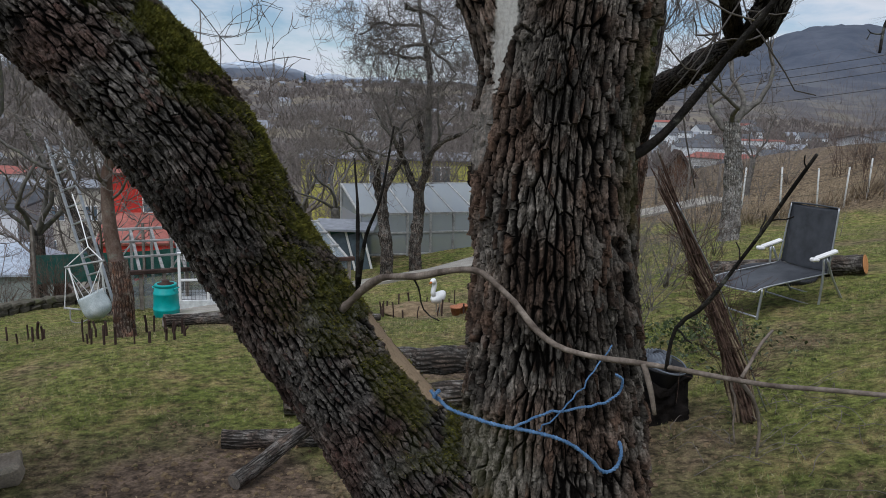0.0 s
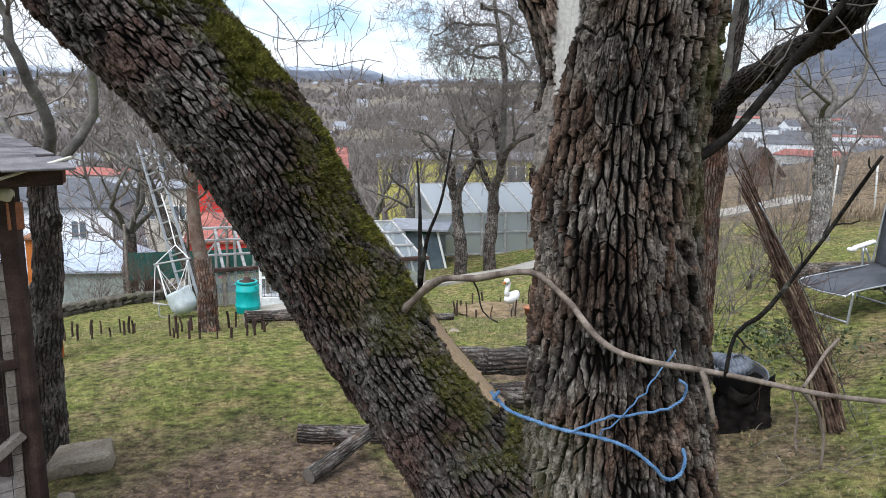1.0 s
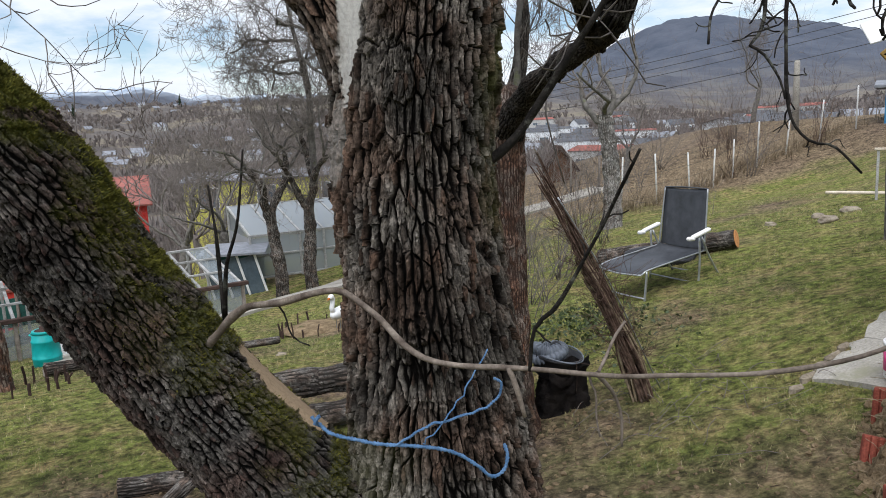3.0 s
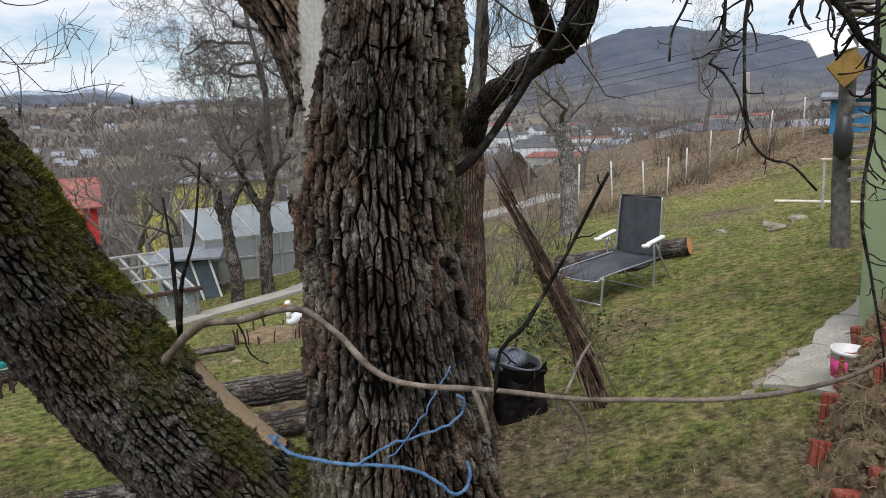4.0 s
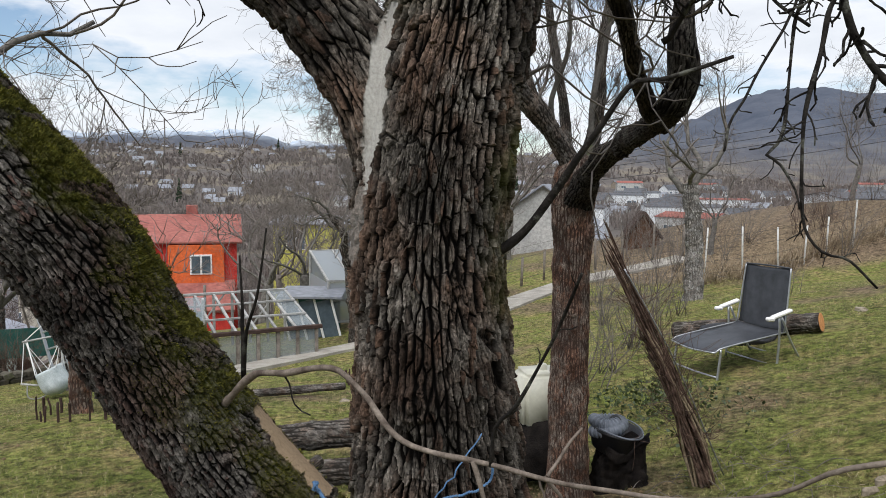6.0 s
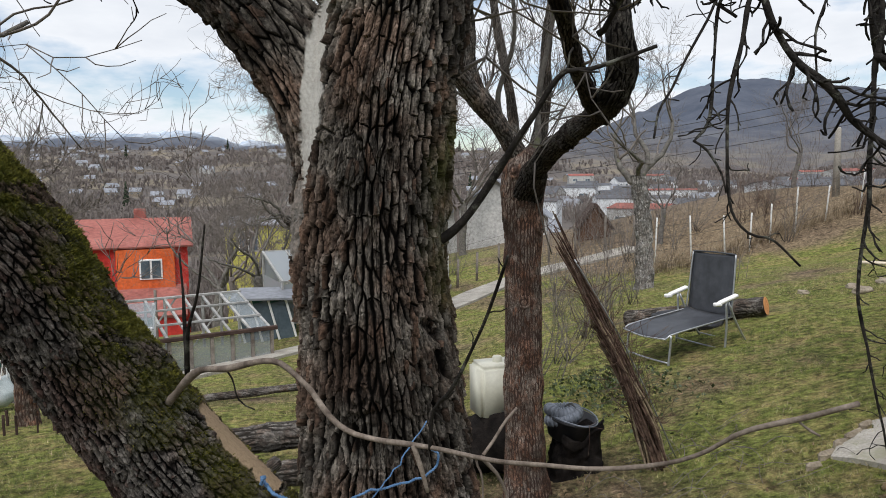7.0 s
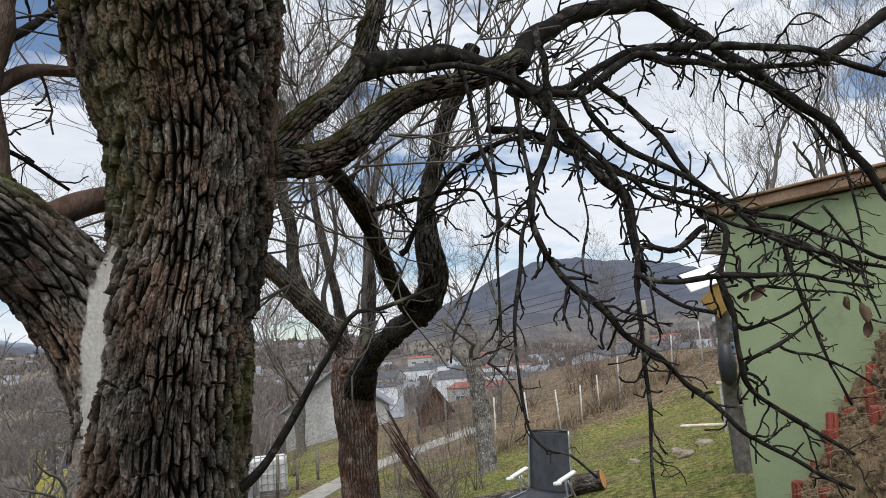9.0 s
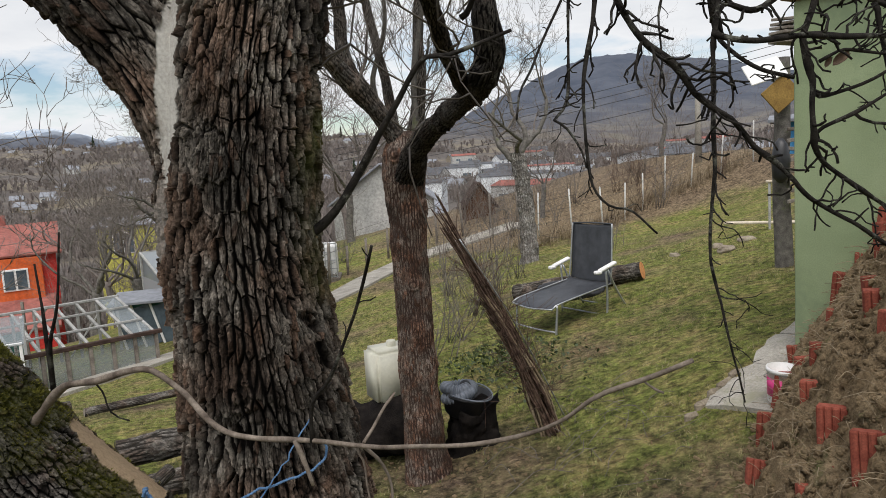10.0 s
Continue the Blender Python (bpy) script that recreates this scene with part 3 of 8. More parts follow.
def vnoise(x, y, seed=0, wrap=None):
    """Smooth noise over a plane, repeating in x after wrap cells."""
    x0, y0 = np.floor(x), np.floor(y)
    fx, fy = x - x0, y - y0
    fx, fy = fx * fx * (3 - 2 * fx), fy * fy * (3 - 2 * fy)
    xa, xb = (x0, x0 + 1) if wrap is None else (x0 % wrap, (x0 + 1) % wrap)
    a, b = hashed(xa, y0, seed), hashed(xb, y0, seed)
    c, d = hashed(xa, y0 + 1, seed), hashed(xb, y0 + 1, seed)
    return (a * (1 - fx) + b * fx) * (1 - fy) + (c * (1 - fx) + d * fx) * fy


def fbm(x, y, seed=0, octaves=4):
    v, amp = 0, 0.5
    for o in range(octaves):
        v = v + amp * vnoise(x * 2 ** o, y * 2 ** o, seed + o)
        amp *= 0.5
    return v


def plates(u, s, around, wide, length, seed, warp=0.2):
    """Bark broken into angular flakes over u (turns) and s (metres): metres to the nearest crack, how upright that crack is, a number for each flake, and the place within it."""
    third = max(around // 3, 1)
    x = u * around + warp * (vnoise(u * third, s / (length * 2.0), seed + 5, third) - 0.5) * 2 + 0.22 * (vnoise(u * around * 2, s / (length * 0.35), seed + 6, around * 2) - 0.5)
    y = s / length + 0.5 * warp * (vnoise(u * around, s / length, seed + 7, around) - 0.5)
    cx = np.floor(x)
    sites = []
    for dx in (-1, 0, 1):
        c = cx + dx
        cw = c % around
        off = hashed(cw, cw * 0, seed + 3) * 5
        cy = np.floor(y - off)
        for dy in (-1, 0, 1):
            r = cy + dy
            px = c + 0.5 + 0.55 * (hashed(cw, r, seed + 1) - 0.5)
            py = r + off + 0.5 + 0.75 * (hashed(cw, r, seed + 2) - 0.5)
            sites.append((px, py, hashed(cw, r, seed + 4)))
    dist = np.stack([(x - p) ** 2 + 0.5 * (y - q) ** 2 for p, q, _ in sites])
    one = dist.argmin(0)[None]
    px, py, pid = (np.take_along_axis(np.stack([t[k] for t in sites]), one, 0)[0] for k in range(3))
    edge, steep = np.full(x.shape, 9.0), np.zeros(x.shape)
    for p, q, _ in sites:
        nx, ny = p - px, 0.5 * (q - py)
        gap = (0.5 * (p + px) - x) * nx + (0.5 * (q + py) - y) * ny
        norm = np.hypot(nx / wide, ny / length)
        d = np.where(norm > 1e-6, gap / np.maximum(norm, 1e-6), 9.0)
        near = d < edge
        edge = np.where(near, d, edge)
        steep = np.where(near, np.abs(nx / wide) / np.maximum(norm, 1e-6), steep)
    return edge, steep, pid, x - px, y - py


def trunk_mesh(name, points, radii, sides, step, around, length, depth, material, parent, seed, fine=None, mossy=None, lobes=0.05, knots=(), label="", bare=None):
    """A limb with cracked bark. fine: the share of the length that is cut finely; mossy(normal, place) gives moss."""
    rough = spline(np.column_stack([points, radii]), 400)
    total = rough[1][-1]
    lo, hi = fine or (0, 1)
    at = np.unique(np.concatenate([np.arange(0, lo, 0.02 / total), np.arange(lo, hi, step / total), np.arange(hi, 1, 0.02 / total), [1.0]]))
    pr, s = spline(np.column_stack([points, radii]), at)
    path, rad = pr[:, :3], pr[:, 3]
    t, a, b = frames(path)
    u = np.arange(sides) / sides
    if sides > 200:
        u = u - 0.45 * np.sin(2 * math.pi * u) / (2 * math.pi)
    U, S = np.meshgrid(u, s)
    wide = 2 * math.pi * float(np.median(rad)) / around
    edge, steep, pid, fx, fy = plates(U, S, around, wide, length, seed)
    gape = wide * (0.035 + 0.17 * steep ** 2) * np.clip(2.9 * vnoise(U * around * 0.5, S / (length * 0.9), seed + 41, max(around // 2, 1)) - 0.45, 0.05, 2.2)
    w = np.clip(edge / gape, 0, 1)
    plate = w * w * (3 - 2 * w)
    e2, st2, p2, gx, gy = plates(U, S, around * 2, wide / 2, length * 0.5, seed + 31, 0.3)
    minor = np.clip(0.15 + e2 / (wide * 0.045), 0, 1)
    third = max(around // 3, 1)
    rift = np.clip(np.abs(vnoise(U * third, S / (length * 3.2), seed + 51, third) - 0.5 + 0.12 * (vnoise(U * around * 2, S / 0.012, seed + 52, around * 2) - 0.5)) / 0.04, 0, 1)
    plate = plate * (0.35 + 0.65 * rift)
    flake = np.floor(4 * vnoise(U * around * 2, S / (length * 0.4), seed + 53, around * 2)) / 4 - 0.5
    grain = vnoise(U * around * 6, S / 0.014, seed + 11, around * 6) - 0.5
    grain2 = vnoise(U * around * 9, S / 0.004, seed + 12, around * 9) - 0.5
    lump = vnoise(U * 5, S / 0.14, seed + 13, 5) - 0.5
    R = rad[:, None] * (1 + lobes * 2 * lump)
    tilt = (pid * 7.3 % 1 - 0.5) * fx * 0.9 - (0.25 + 0.5 * (pid * 13.7 % 1)) * fy
    d = depth * (plate - 1) + depth * plate * (0.8 * (pid - 0.5) + 0.75 * tilt + 0.3 * (minor - 1) + 0.38 * (p2 - 0.5) + 0.3 * flake) + 0.1 * depth * grain + 0.2 * depth * grain2
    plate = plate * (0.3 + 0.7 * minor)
    pid = np.clip(0.45 * pid + 0.55 * p2, 0, 1)
    for ku, ks, kr, kh in knots:
        du = (U - ku + 0.5) % 1 - 0.5
        q = np.hypot(du * 2 * math.pi * rad[:, None], S - ks * total) / kr
        d = d + kh * np.exp(-q * q) - 0.35 * kh * np.exp(-(q / 0.35) ** 2) + 0.25 * kh * np.exp(-(q / 1.2) ** 2) * np.sin(q * 9)
        # rings round the knot get the crack colour, as shade painted into their furrows
        plate = plate * (1 - 0.6 * np.exp(-(q / 1.3) ** 2) * np.clip(-2 * np.sin(q * 9 + 0.8 * np.sin(5 * np.arctan2(du * 8, S - ks * total))), 0, 1))
    ang = U * 2 * math.pi
    nrm = np.cos(ang)[..., None] * a[:, None] + np.sin(ang)[..., None] * b[:, None]
    naked = np.zeros(U.shape)
    if bare:
        naked = bare(nrm, path[:, None] + nrm * R[..., None], S)
        d = d * (1 - naked) + naked * (-0.35 * depth + 0.12 * depth * (vnoise(U * around * 5, S / 0.05, seed + 71, around * 5) - 0.5)) + 0.5 * depth * naked * (1 - naked) * 4 * 0.4
        plate = np.maximum(plate, naked)
    R = R + d
    v = path[:, None] + nrm * R[..., None]
    moss = np.zeros(U.shape)
    if mossy:
        moss = mossy(nrm, v, U, S / total) * (0.55 + 0.45 * vnoise(U * around * 2, S / 0.012, seed + 20, around * 2))
        moss = np.clip(moss, 0, 1)
    n = len(at)
    i, k = np.meshgrid(np.arange(n - 1), np.arange(sides), indexing="ij")
    k2 = (k + 1) % sides
    f = np.stack([i * sides + k, i * sides + k2, (i + 1) * sides + k2, (i + 1) * sides + k], -1).reshape(-1, 4).tolist()
    f.append(list(range(sides))[::-1])
    f.append([(n - 1) * sides + k for k in range(sides)])
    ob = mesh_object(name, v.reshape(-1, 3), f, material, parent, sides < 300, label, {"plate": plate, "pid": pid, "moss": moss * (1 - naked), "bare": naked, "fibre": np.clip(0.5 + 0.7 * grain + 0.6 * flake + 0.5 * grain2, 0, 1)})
    return ob, v, nrm, moss * (1 - naked)


# ---- ground: a hillside garden over a valley ----
def ease(a, b, x):
    t = np.clip((x - a) / (b - a), 0, 1)
    return t * t * (3 - 2 * t)


BUMPS = ((1.5, 4.6, -0.23), (-3.3, 7.4, 0.20), (3.7, 4.2, 0.19), (-0.05, 10.7, -0.23), (4.7, 8.2, 0.12), (5.5, 14, 0.06), (-4.3, 11.2, -0.09), (3.4, 7.6, -0.13))


def height(x, y):
    """The ground's height: garden, slope, valley floor and the hills beyond."""
    x, y = np.asarray(x, float), np.asarray(y, float)
    cx, cy = np.clip(x, -9, 14), np.clip(y, -5, 15)
    z = 0.0967 + 0.0857 * cx - 0.0764 * cy + 0.0055 * cx ** 2 + 0.003 * cx * cy - 0.0015 * cy ** 2
    for bx, by, h in BUMPS:
        z = z + h * np.exp(-((x - bx) ** 2 + (y - by) ** 2) / 4.5)
    z = z - 0.5 * np.exp(-(((x - 10.5) / 4.5) ** 2 + ((y - 16.5) / 4.5) ** 2))
    z = z - 1.9 * ease(-7.2, -9.2, x + 0.2 * np.maximum(y - 12, 0) * (y < 15)) * ease(8.5, 10.5, y)
    r = np.hypot(x, y)
    az = np.degrees(np.arctan2(x, y))
    side = ease(-14, 6, az)
    out = ease(0, 1, (r - 14 - 7 * side) / (64 + 25 * side)) * ease(48, 24, az) * ease(-200, -60, az)
    z = z - 15.5 * out
    near = np.interp(az, (-45, -25, -12, -2, 4, 10, 20, 30), (56, 61, 57, 61, 50, 46, 38, 20))
    hills = ease(260, 1050, r) * (near + 9 * (fbm(az / 4 + 40, r / 400, 3) - 0.5))
    hills = hills + ease(1500, 3000, r) * (np.interp(az, (-40, -24, -19, -13, -10, -2), (95, 112, 130, 140, 105, 85)) + 30 * (fbm(az / 2.5 + 20, 0.5 + r * 0, 5) - 0.5)) * ease(12, 2, az)
    top = np.tan(np.radians(np.interp(az, (8, 12, 16, 18.5, 22, 25.5, 27, 30, 34, 39.5, 46, 60), (1.5, 1.9, 2.7, 3.65, 5.25, 6.3, 6.5, 5.95, 5.3, 3.9, 3.0, 3.6)))) * 2150 + 15 - near
    hills = hills + ease(800, 2150, r) * np.maximum(top, 0) * (1 + 0.05 * (fbm(az / 2, r / 200, 9) - 0.5)) * ease(6, 14, az)
    wob = 0.05 * (fbm(x * 0.9 + 30, y * 0.9 + 30, 7) - 0.5) + 0.02 * (vnoise(x * 4 + 99, y * 4 + 99, 8) - 0.5)
    return z + hills + wob * ease(120, 30, r) + 0.02 * r * ease(60, 300, r) * (fbm(x / 60 + 50, y / 60 + 50, 4) - 0.5)


def G(x, y):
    return float(height(x, y))


def bareness(x, y):
    """Where the turf is worn away."""
    x, y = np.asarray(x, float), np.asarray(y, float)
    n = fbm(x * 0.8 + 11, y * 0.8 + 17, 21, 5) - 0.47
    worn = 1.75 * np.exp(-(((x + 1.6) / 1.6) ** 2 + ((y - 3.5) / 1.5) ** 2)) + 0.1 * np.exp(-(((x - 2.3) / 0.9) ** 2 + ((y - 3.4) / 1.7) ** 2))
    worn = worn + 0.25 * np.exp(-(((x - 3.6) / 1.6) ** 2 + ((y - 6.0) / 1.6) ** 2)) + 0.9 * np.exp(-((x / 2.5) ** 2 + (y / 2.2) ** 2))
    return np.clip(worn + 3.2 * n - 0.12, 0, 1)


def dryness(x, y):
    """The strip of dead stalks above the lawn."""
    n = fbm(np.asarray(x) * 0.7 + 31, np.asarray(y) * 0.7 + 37, 23, 4) - 0.47
    return ease(-0.6, 0.5, (np.asarray(y) - 16.6) + 0.25 * (np.asarray(x) - 8) + 4.0 * n) * ease(3.0, 6.0, np.asarray(x))


def build_ground():
    radii = np.concatenate([np.linspace(0.01, 16, 230), 16 * (4200 / 16) ** np.linspace(0.004, 1, 190)])
    front = np.linspace(-62, 62, 520)
    back = np.linspace(62, 298, 90)[1:-1]
    az = np.radians(np.concatenate([front, back]))
    A, R = np.meshgrid(az, radii)
    X, Y = R * np.sin(A), R * np.cos(A)
    Z = height(X, Y)
    n, m = X.shape
    i, k = np.meshgrid(np.arange(n - 1), np.arange(m), indexing="ij")
    k2 = (k + 1) % m
    f = np.stack([i * m + k, (i + 1) * m + k, (i + 1) * m + k2, i * m + k2], -1).reshape(-1, 4).tolist()
    f.append([k for k in range(m)])
    v = np.stack([X, Y, Z], -1).reshape(-1, 3)
    deg = np.degrees(A)
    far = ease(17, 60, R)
    # far woods, and with them the painted haze tint, growing with distance
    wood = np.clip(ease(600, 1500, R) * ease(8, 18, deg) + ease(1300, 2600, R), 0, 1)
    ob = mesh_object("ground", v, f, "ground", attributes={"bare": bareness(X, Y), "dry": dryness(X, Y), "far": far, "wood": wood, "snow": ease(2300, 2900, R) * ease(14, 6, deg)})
    return tagged(ob, "worn grass slope with muddy patches falling to a wooded valley", "ground", kind="structure")


build_ground()


def build_grass():
    rng = np.random.default_rng(3)
    n = 640000
    x = rng.uniform(-7.5, 8.5, n)
    y = 0.9 + 14 * rng.random(n) ** 1.5
    lush = fbm(x * 1.3 + 60, y * 1.3 + 60, 35, 4)
    keep = (rng.random(n) > 0.95 * bareness(x, y) + 1.9 * np.clip(0.52 - lush, 0, 1) + 0.05) & (np.abs(x) < y * 0.95 + 1.2)
    x, y = x[keep], y[keep]
    z = height(x, y)
    n = len(x)
    tufts = fbm(x * 2.2 + 5, y * 2.2 + 9, 33)
    h = (0.009 + 0.03 * rng.random(n)) * (0.2 + 6.5 * tufts ** 3)
    h = np.minimum(h, 0.02 + 0.02 * rng.random(n) ** 2)
    a = rng.uniform(0, 6.283, n)
    w = (0.0014 + 0.002 * rng.random(n)) * (0.6 + 0.09 * y)
    lean = rng.uniform(0.3, 1.5, n) * h
    la = rng.uniform(0, 6.283, n)
    p0 = np.stack([x + w * np.cos(a), y + w * np.sin(a), z - 0.004], 1)
    p1 = np.stack([x - w * np.cos(a), y - w * np.sin(a), z - 0.004], 1)
    p2 = np.stack([x + lean * np.cos(la), y + lean * np.sin(la), z + h], 1)
    v = np.stack([p0, p1, p2], 1).reshape(-1, 3)
    f = np.arange(3 * n).reshape(-1, 3)
    ob = mesh_object("grass", v, f, "grass", smooth=False)
    tagged(ob, "short tufts of winter grass on the slope", "grass", kind="stuff")
    n = 15000
    x = rng.uniform(-6, 7, n)
    y = 1.0 + 9 * rng.random(n) ** 1.3
    keep = rng.random(n) < 0.15 + 0.85 * bareness(x, y)
    x, y = x[keep], y[keep]
    z = height(x, y) + 0.004
    n = len(x)
    a, ln = rng.uniform(0, 6.283, n), 0.004 + 0.035 * rng.random(n) ** 2
    d = np.stack([np.cos(a), np.sin(a), rng.normal(0, 0.12, n)], 1) * ln[:, None]
    s = np.stack([-np.sin(a), np.cos(a), 0 * a], 1) * rng.uniform(0.001, 0.004, n)[:, None]
    c = np.stack([x, y, z], 1)
    v = np.stack([c - d - s, c + d - s, c + d + s, c - d + s], 1).reshape(-1, 3)
    ob = mesh_object("dead_leaves", v, np.arange(4 * n).reshape(-1, 4), "litter", smooth=False)
    tagged(ob, "scattered straw, twigs and dead leaves on the mud", "litter", kind="stuff")

    v, f = [], []
    ico = bmesh.new()
    bmesh.ops.create_icosphere(ico, subdivisions=1, radius=1)
    iv = np.array([q.co[:] for q in ico.verts])
    jf = np.array([[q.index for q in w.verts] for w in ico.faces])
    ico.free()
    n = 20000
    x, y = rng.uniform(-3.6, 4.5, n), rng.uniform(1.6, 7.0, n)
    keep = rng.random(n) < bareness(x, y) ** 1.3
    x, y = x[keep], y[keep]
    z = height(x, y)
    for k in range(len(x)):
        r = 0.004 + 0.02 * rng.random() ** 3
        v.append(np.array([x[k], y[k], z[k]]) + iv * r * rng.uniform(0.5, 1.2, 3) * (1 + 0.2 * rng.normal(0, 1, (len(iv), 1))))
        f.append(jf + 12 * k)
    ob = mesh_object("mud_clods", np.vstack(v), np.vstack(f), "soil", smooth=False)
    tagged(ob, "small trodden clods of brown mud", "mud", kind="stuff")


build_grass()
# ---- the old tree beside the camera ----
rng = np.random.default_rng(11)
TREE = thing("old_fruit_tree", pose(0.18, 1.1, G(0.18, 1.1)), "old fruit tree with deeply cracked bark and a mossy leaning limb", "tree")


def fixed(ob, parent):
    """Hangs ob under parent without moving it."""
    ob.parent = parent
    ob.matrix_parent_inverse = Matrix(parent.matrix_world).inverted()
    return ob


def trunk_moss(nrm, v, U, s):
    side = np.clip(nrm[..., 0] * 1.6 - 0.75 + 0.25 * nrm[..., 1], 0, 1)
    n = fbm(v[..., 0] * 16 + 9, v[..., 2] * 16 + 9, 63)
    low = np.clip(-0.3 - nrm[..., 0] * 1.5, 0, 1) * ease(1.36, 1.29, v[..., 2]) * np.clip((n - 0.36) * 6, 0, 1)
    high = np.clip(0.15 - nrm[..., 0] * 0.9, 0, 1) * ease(1.98, 2.16, v[..., 2]) * np.clip((n - 0.38) * 5, 0, 1)
    side = np.maximum(side, 0) * np.clip((n - 0.3) * 4, 0.25, 1)
    low = np.maximum(low, 1.5 * high)
    return np.maximum(side * ease(1.55, 1.68, v[..., 2]) * ease(1.98, 1.85, v[..., 2]) * 0.9, 0.3 * low)


TR_P = ((0.24, 1.13, -0.25), (0.215, 1.11, 0.5), (0.185, 1.09, 1.1), (0.172, 1.08, 1.42), (0.16, 1.08, 1.62), (0.163, 1.08, 1.78), (0.176, 1.085, 1.92), (0.2, 1.09, 2.04), (0.215, 1.095, 2.2), (0.2, 1.1, 2.42), (0.2, 1.1, 2.8))
TR_R = (0.27, 0.19, 0.152, 0.132, 0.122, 0.117, 0.114, 0.11, 0.124, 0.163, 0.185)
LIMB_P = ((0.17, 1.12, 0.75), (0.05, 1.11, 1.08), (-0.05, 1.1, 1.22), (-0.175, 1.09, 1.384), (-0.266, 1.06, 1.538), (-0.316, 1.03, 1.642), (-0.367, 1.0, 1.734), (-0.482, 0.97, 1.867), (-0.62, 0.95, 2.02), (-0.8, 0.9, 2.25))


def strip(v, pts, widths):
    """1 along a strip drawn in x and z, fading at its ragged edges."""
    best = np.zeros(v.shape[:-1])
    p, w = spline([(a, b, c) for (a, b), c in zip(pts, widths)], 40)[0], None
    rag = 0.5 + fbm(v[..., 0] * 90 + 50, v[..., 2] * 30 + 50, 88, 3)
    for x, z, r in p:
        q = np.hypot(v[..., 0] - x, v[..., 2] - z) / (r * rag)
        best = np.maximum(best, np.clip((1.12 - q) / 0.14, 0, 1))
    return best


def trunk_bare(nrm, v, s):
    a = strip(v, ((0.1, 2.05), (0.086, 1.985), (0.079, 1.93), (0.074, 1.88), (0.068, 1.83), (0.062, 1.785)), (0.009, 0.0135, 0.0145, 0.012, 0.008, 0.003))
    b = strip(v, ((0.056, 1.79), (0.05, 1.74), (0.045, 1.68)), (0.006, 0.01, 0.004))
    return np.maximum(a, 0.4 * b) * (nrm[..., 1] < 0.35)


def limb_bare(nrm, v, s):
    return strip(v, ((-0.122, 1.485), (-0.094, 1.437), (-0.052, 1.385), (-0.018, 1.342), (0.006, 1.312)), (0.003, 0.008, 0.011, 0.01, 0.003)) * (nrm[..., 0] > 0.3)


def limb_moss(nrm, v, U, s):
    up = nrm[..., 2] * 0.9 + nrm[..., 0] * 0.35
    n = fbm(v[..., 0] * 14 + 9, v[..., 2] * 14 + 9, 61)
    a = np.clip((up - 0.12 + 1.6 * (n - 0.5)) * 2.4, 0, 1)
    low = np.clip(1.1 - np.abs(v[..., 2] - 1.33) * 4.0, 0, 1) * np.clip(nrm[..., 0] * 1.4 - nrm[..., 1] * 0.45 - 0.3, 0, 1) * np.clip((n - 0.41) * 7, 0, 1)
    a = a * np.clip((fbm(v[..., 0] * 38 + 3, v[..., 2] * 38 + v[..., 1] * 20, 67) - 0.4) * 7 + 0.45, 0.1, 1)
    return np.maximum(a * (0.3 + 0.7 * ease(1.4, 1.6, v[..., 2])) * ease(1.34, 1.42, v[..., 2]), low * 0.8)


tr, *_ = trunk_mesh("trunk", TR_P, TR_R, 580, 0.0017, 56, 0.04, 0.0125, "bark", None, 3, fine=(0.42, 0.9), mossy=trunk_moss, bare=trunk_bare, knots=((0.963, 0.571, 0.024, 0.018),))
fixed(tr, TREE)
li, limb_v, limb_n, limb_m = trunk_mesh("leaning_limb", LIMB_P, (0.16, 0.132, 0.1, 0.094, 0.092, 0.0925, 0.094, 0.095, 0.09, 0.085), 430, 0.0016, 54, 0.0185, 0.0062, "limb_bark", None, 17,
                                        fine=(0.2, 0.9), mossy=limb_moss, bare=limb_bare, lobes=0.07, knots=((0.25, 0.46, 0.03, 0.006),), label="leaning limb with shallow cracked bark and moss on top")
fixed(li, TREE)


def moss_tufts(v, nrm, moss, count, seed):
    """Short blades standing on the mossy skin."""
    g = np.random.default_rng(seed)
    p, q, m = v.reshape(-1, 3), nrm.reshape(-1, 3), moss.ravel()
    idx = g.choice(len(p), count, p=m ** 1.5 / (m ** 1.5).sum())
    c = p[idx] + g.normal(0, 0.0015, (count, 3))
    d = q[idx] + g.normal(0, 0.4, (count, 3)) + np.array([0, 0, 0.25])
    d /= np.linalg.norm(d, axis=1)[:, None]
    ln = g.uniform(0.001, 0.004, count)[:, None]
    s = np.cross(d, g.normal(0, 1, (count, 3)))
    s /= np.linalg.norm(s, axis=1)[:, None]
    w = g.uniform(0.0006, 0.0013, count)[:, None]
    t = np.stack([c - s * w - q[idx] * 0.002, c + s * w - q[idx] * 0.002, c + d * ln], 1).reshape(-1, 3)
    return t, np.arange(3 * count).reshape(-1, 3)


mo = mesh_object("moss", *moss_tufts(limb_v, limb_n, limb_m, 90000, 5), "moss", smooth=False, label="green cushion moss", kind="stuff")
fixed(mo, TREE)

FORK_P = ((0.17, 1.08, 1.62), (0.12, 1.08, 1.82), (0.075, 1.09, 1.93), (0.02, 1.1, 2.02), (-0.06, 1.11, 2.105), (-0.16, 1.13, 2.16), (-0.3, 1.17, 2.21), (-0.5, 1.25, 2.3))
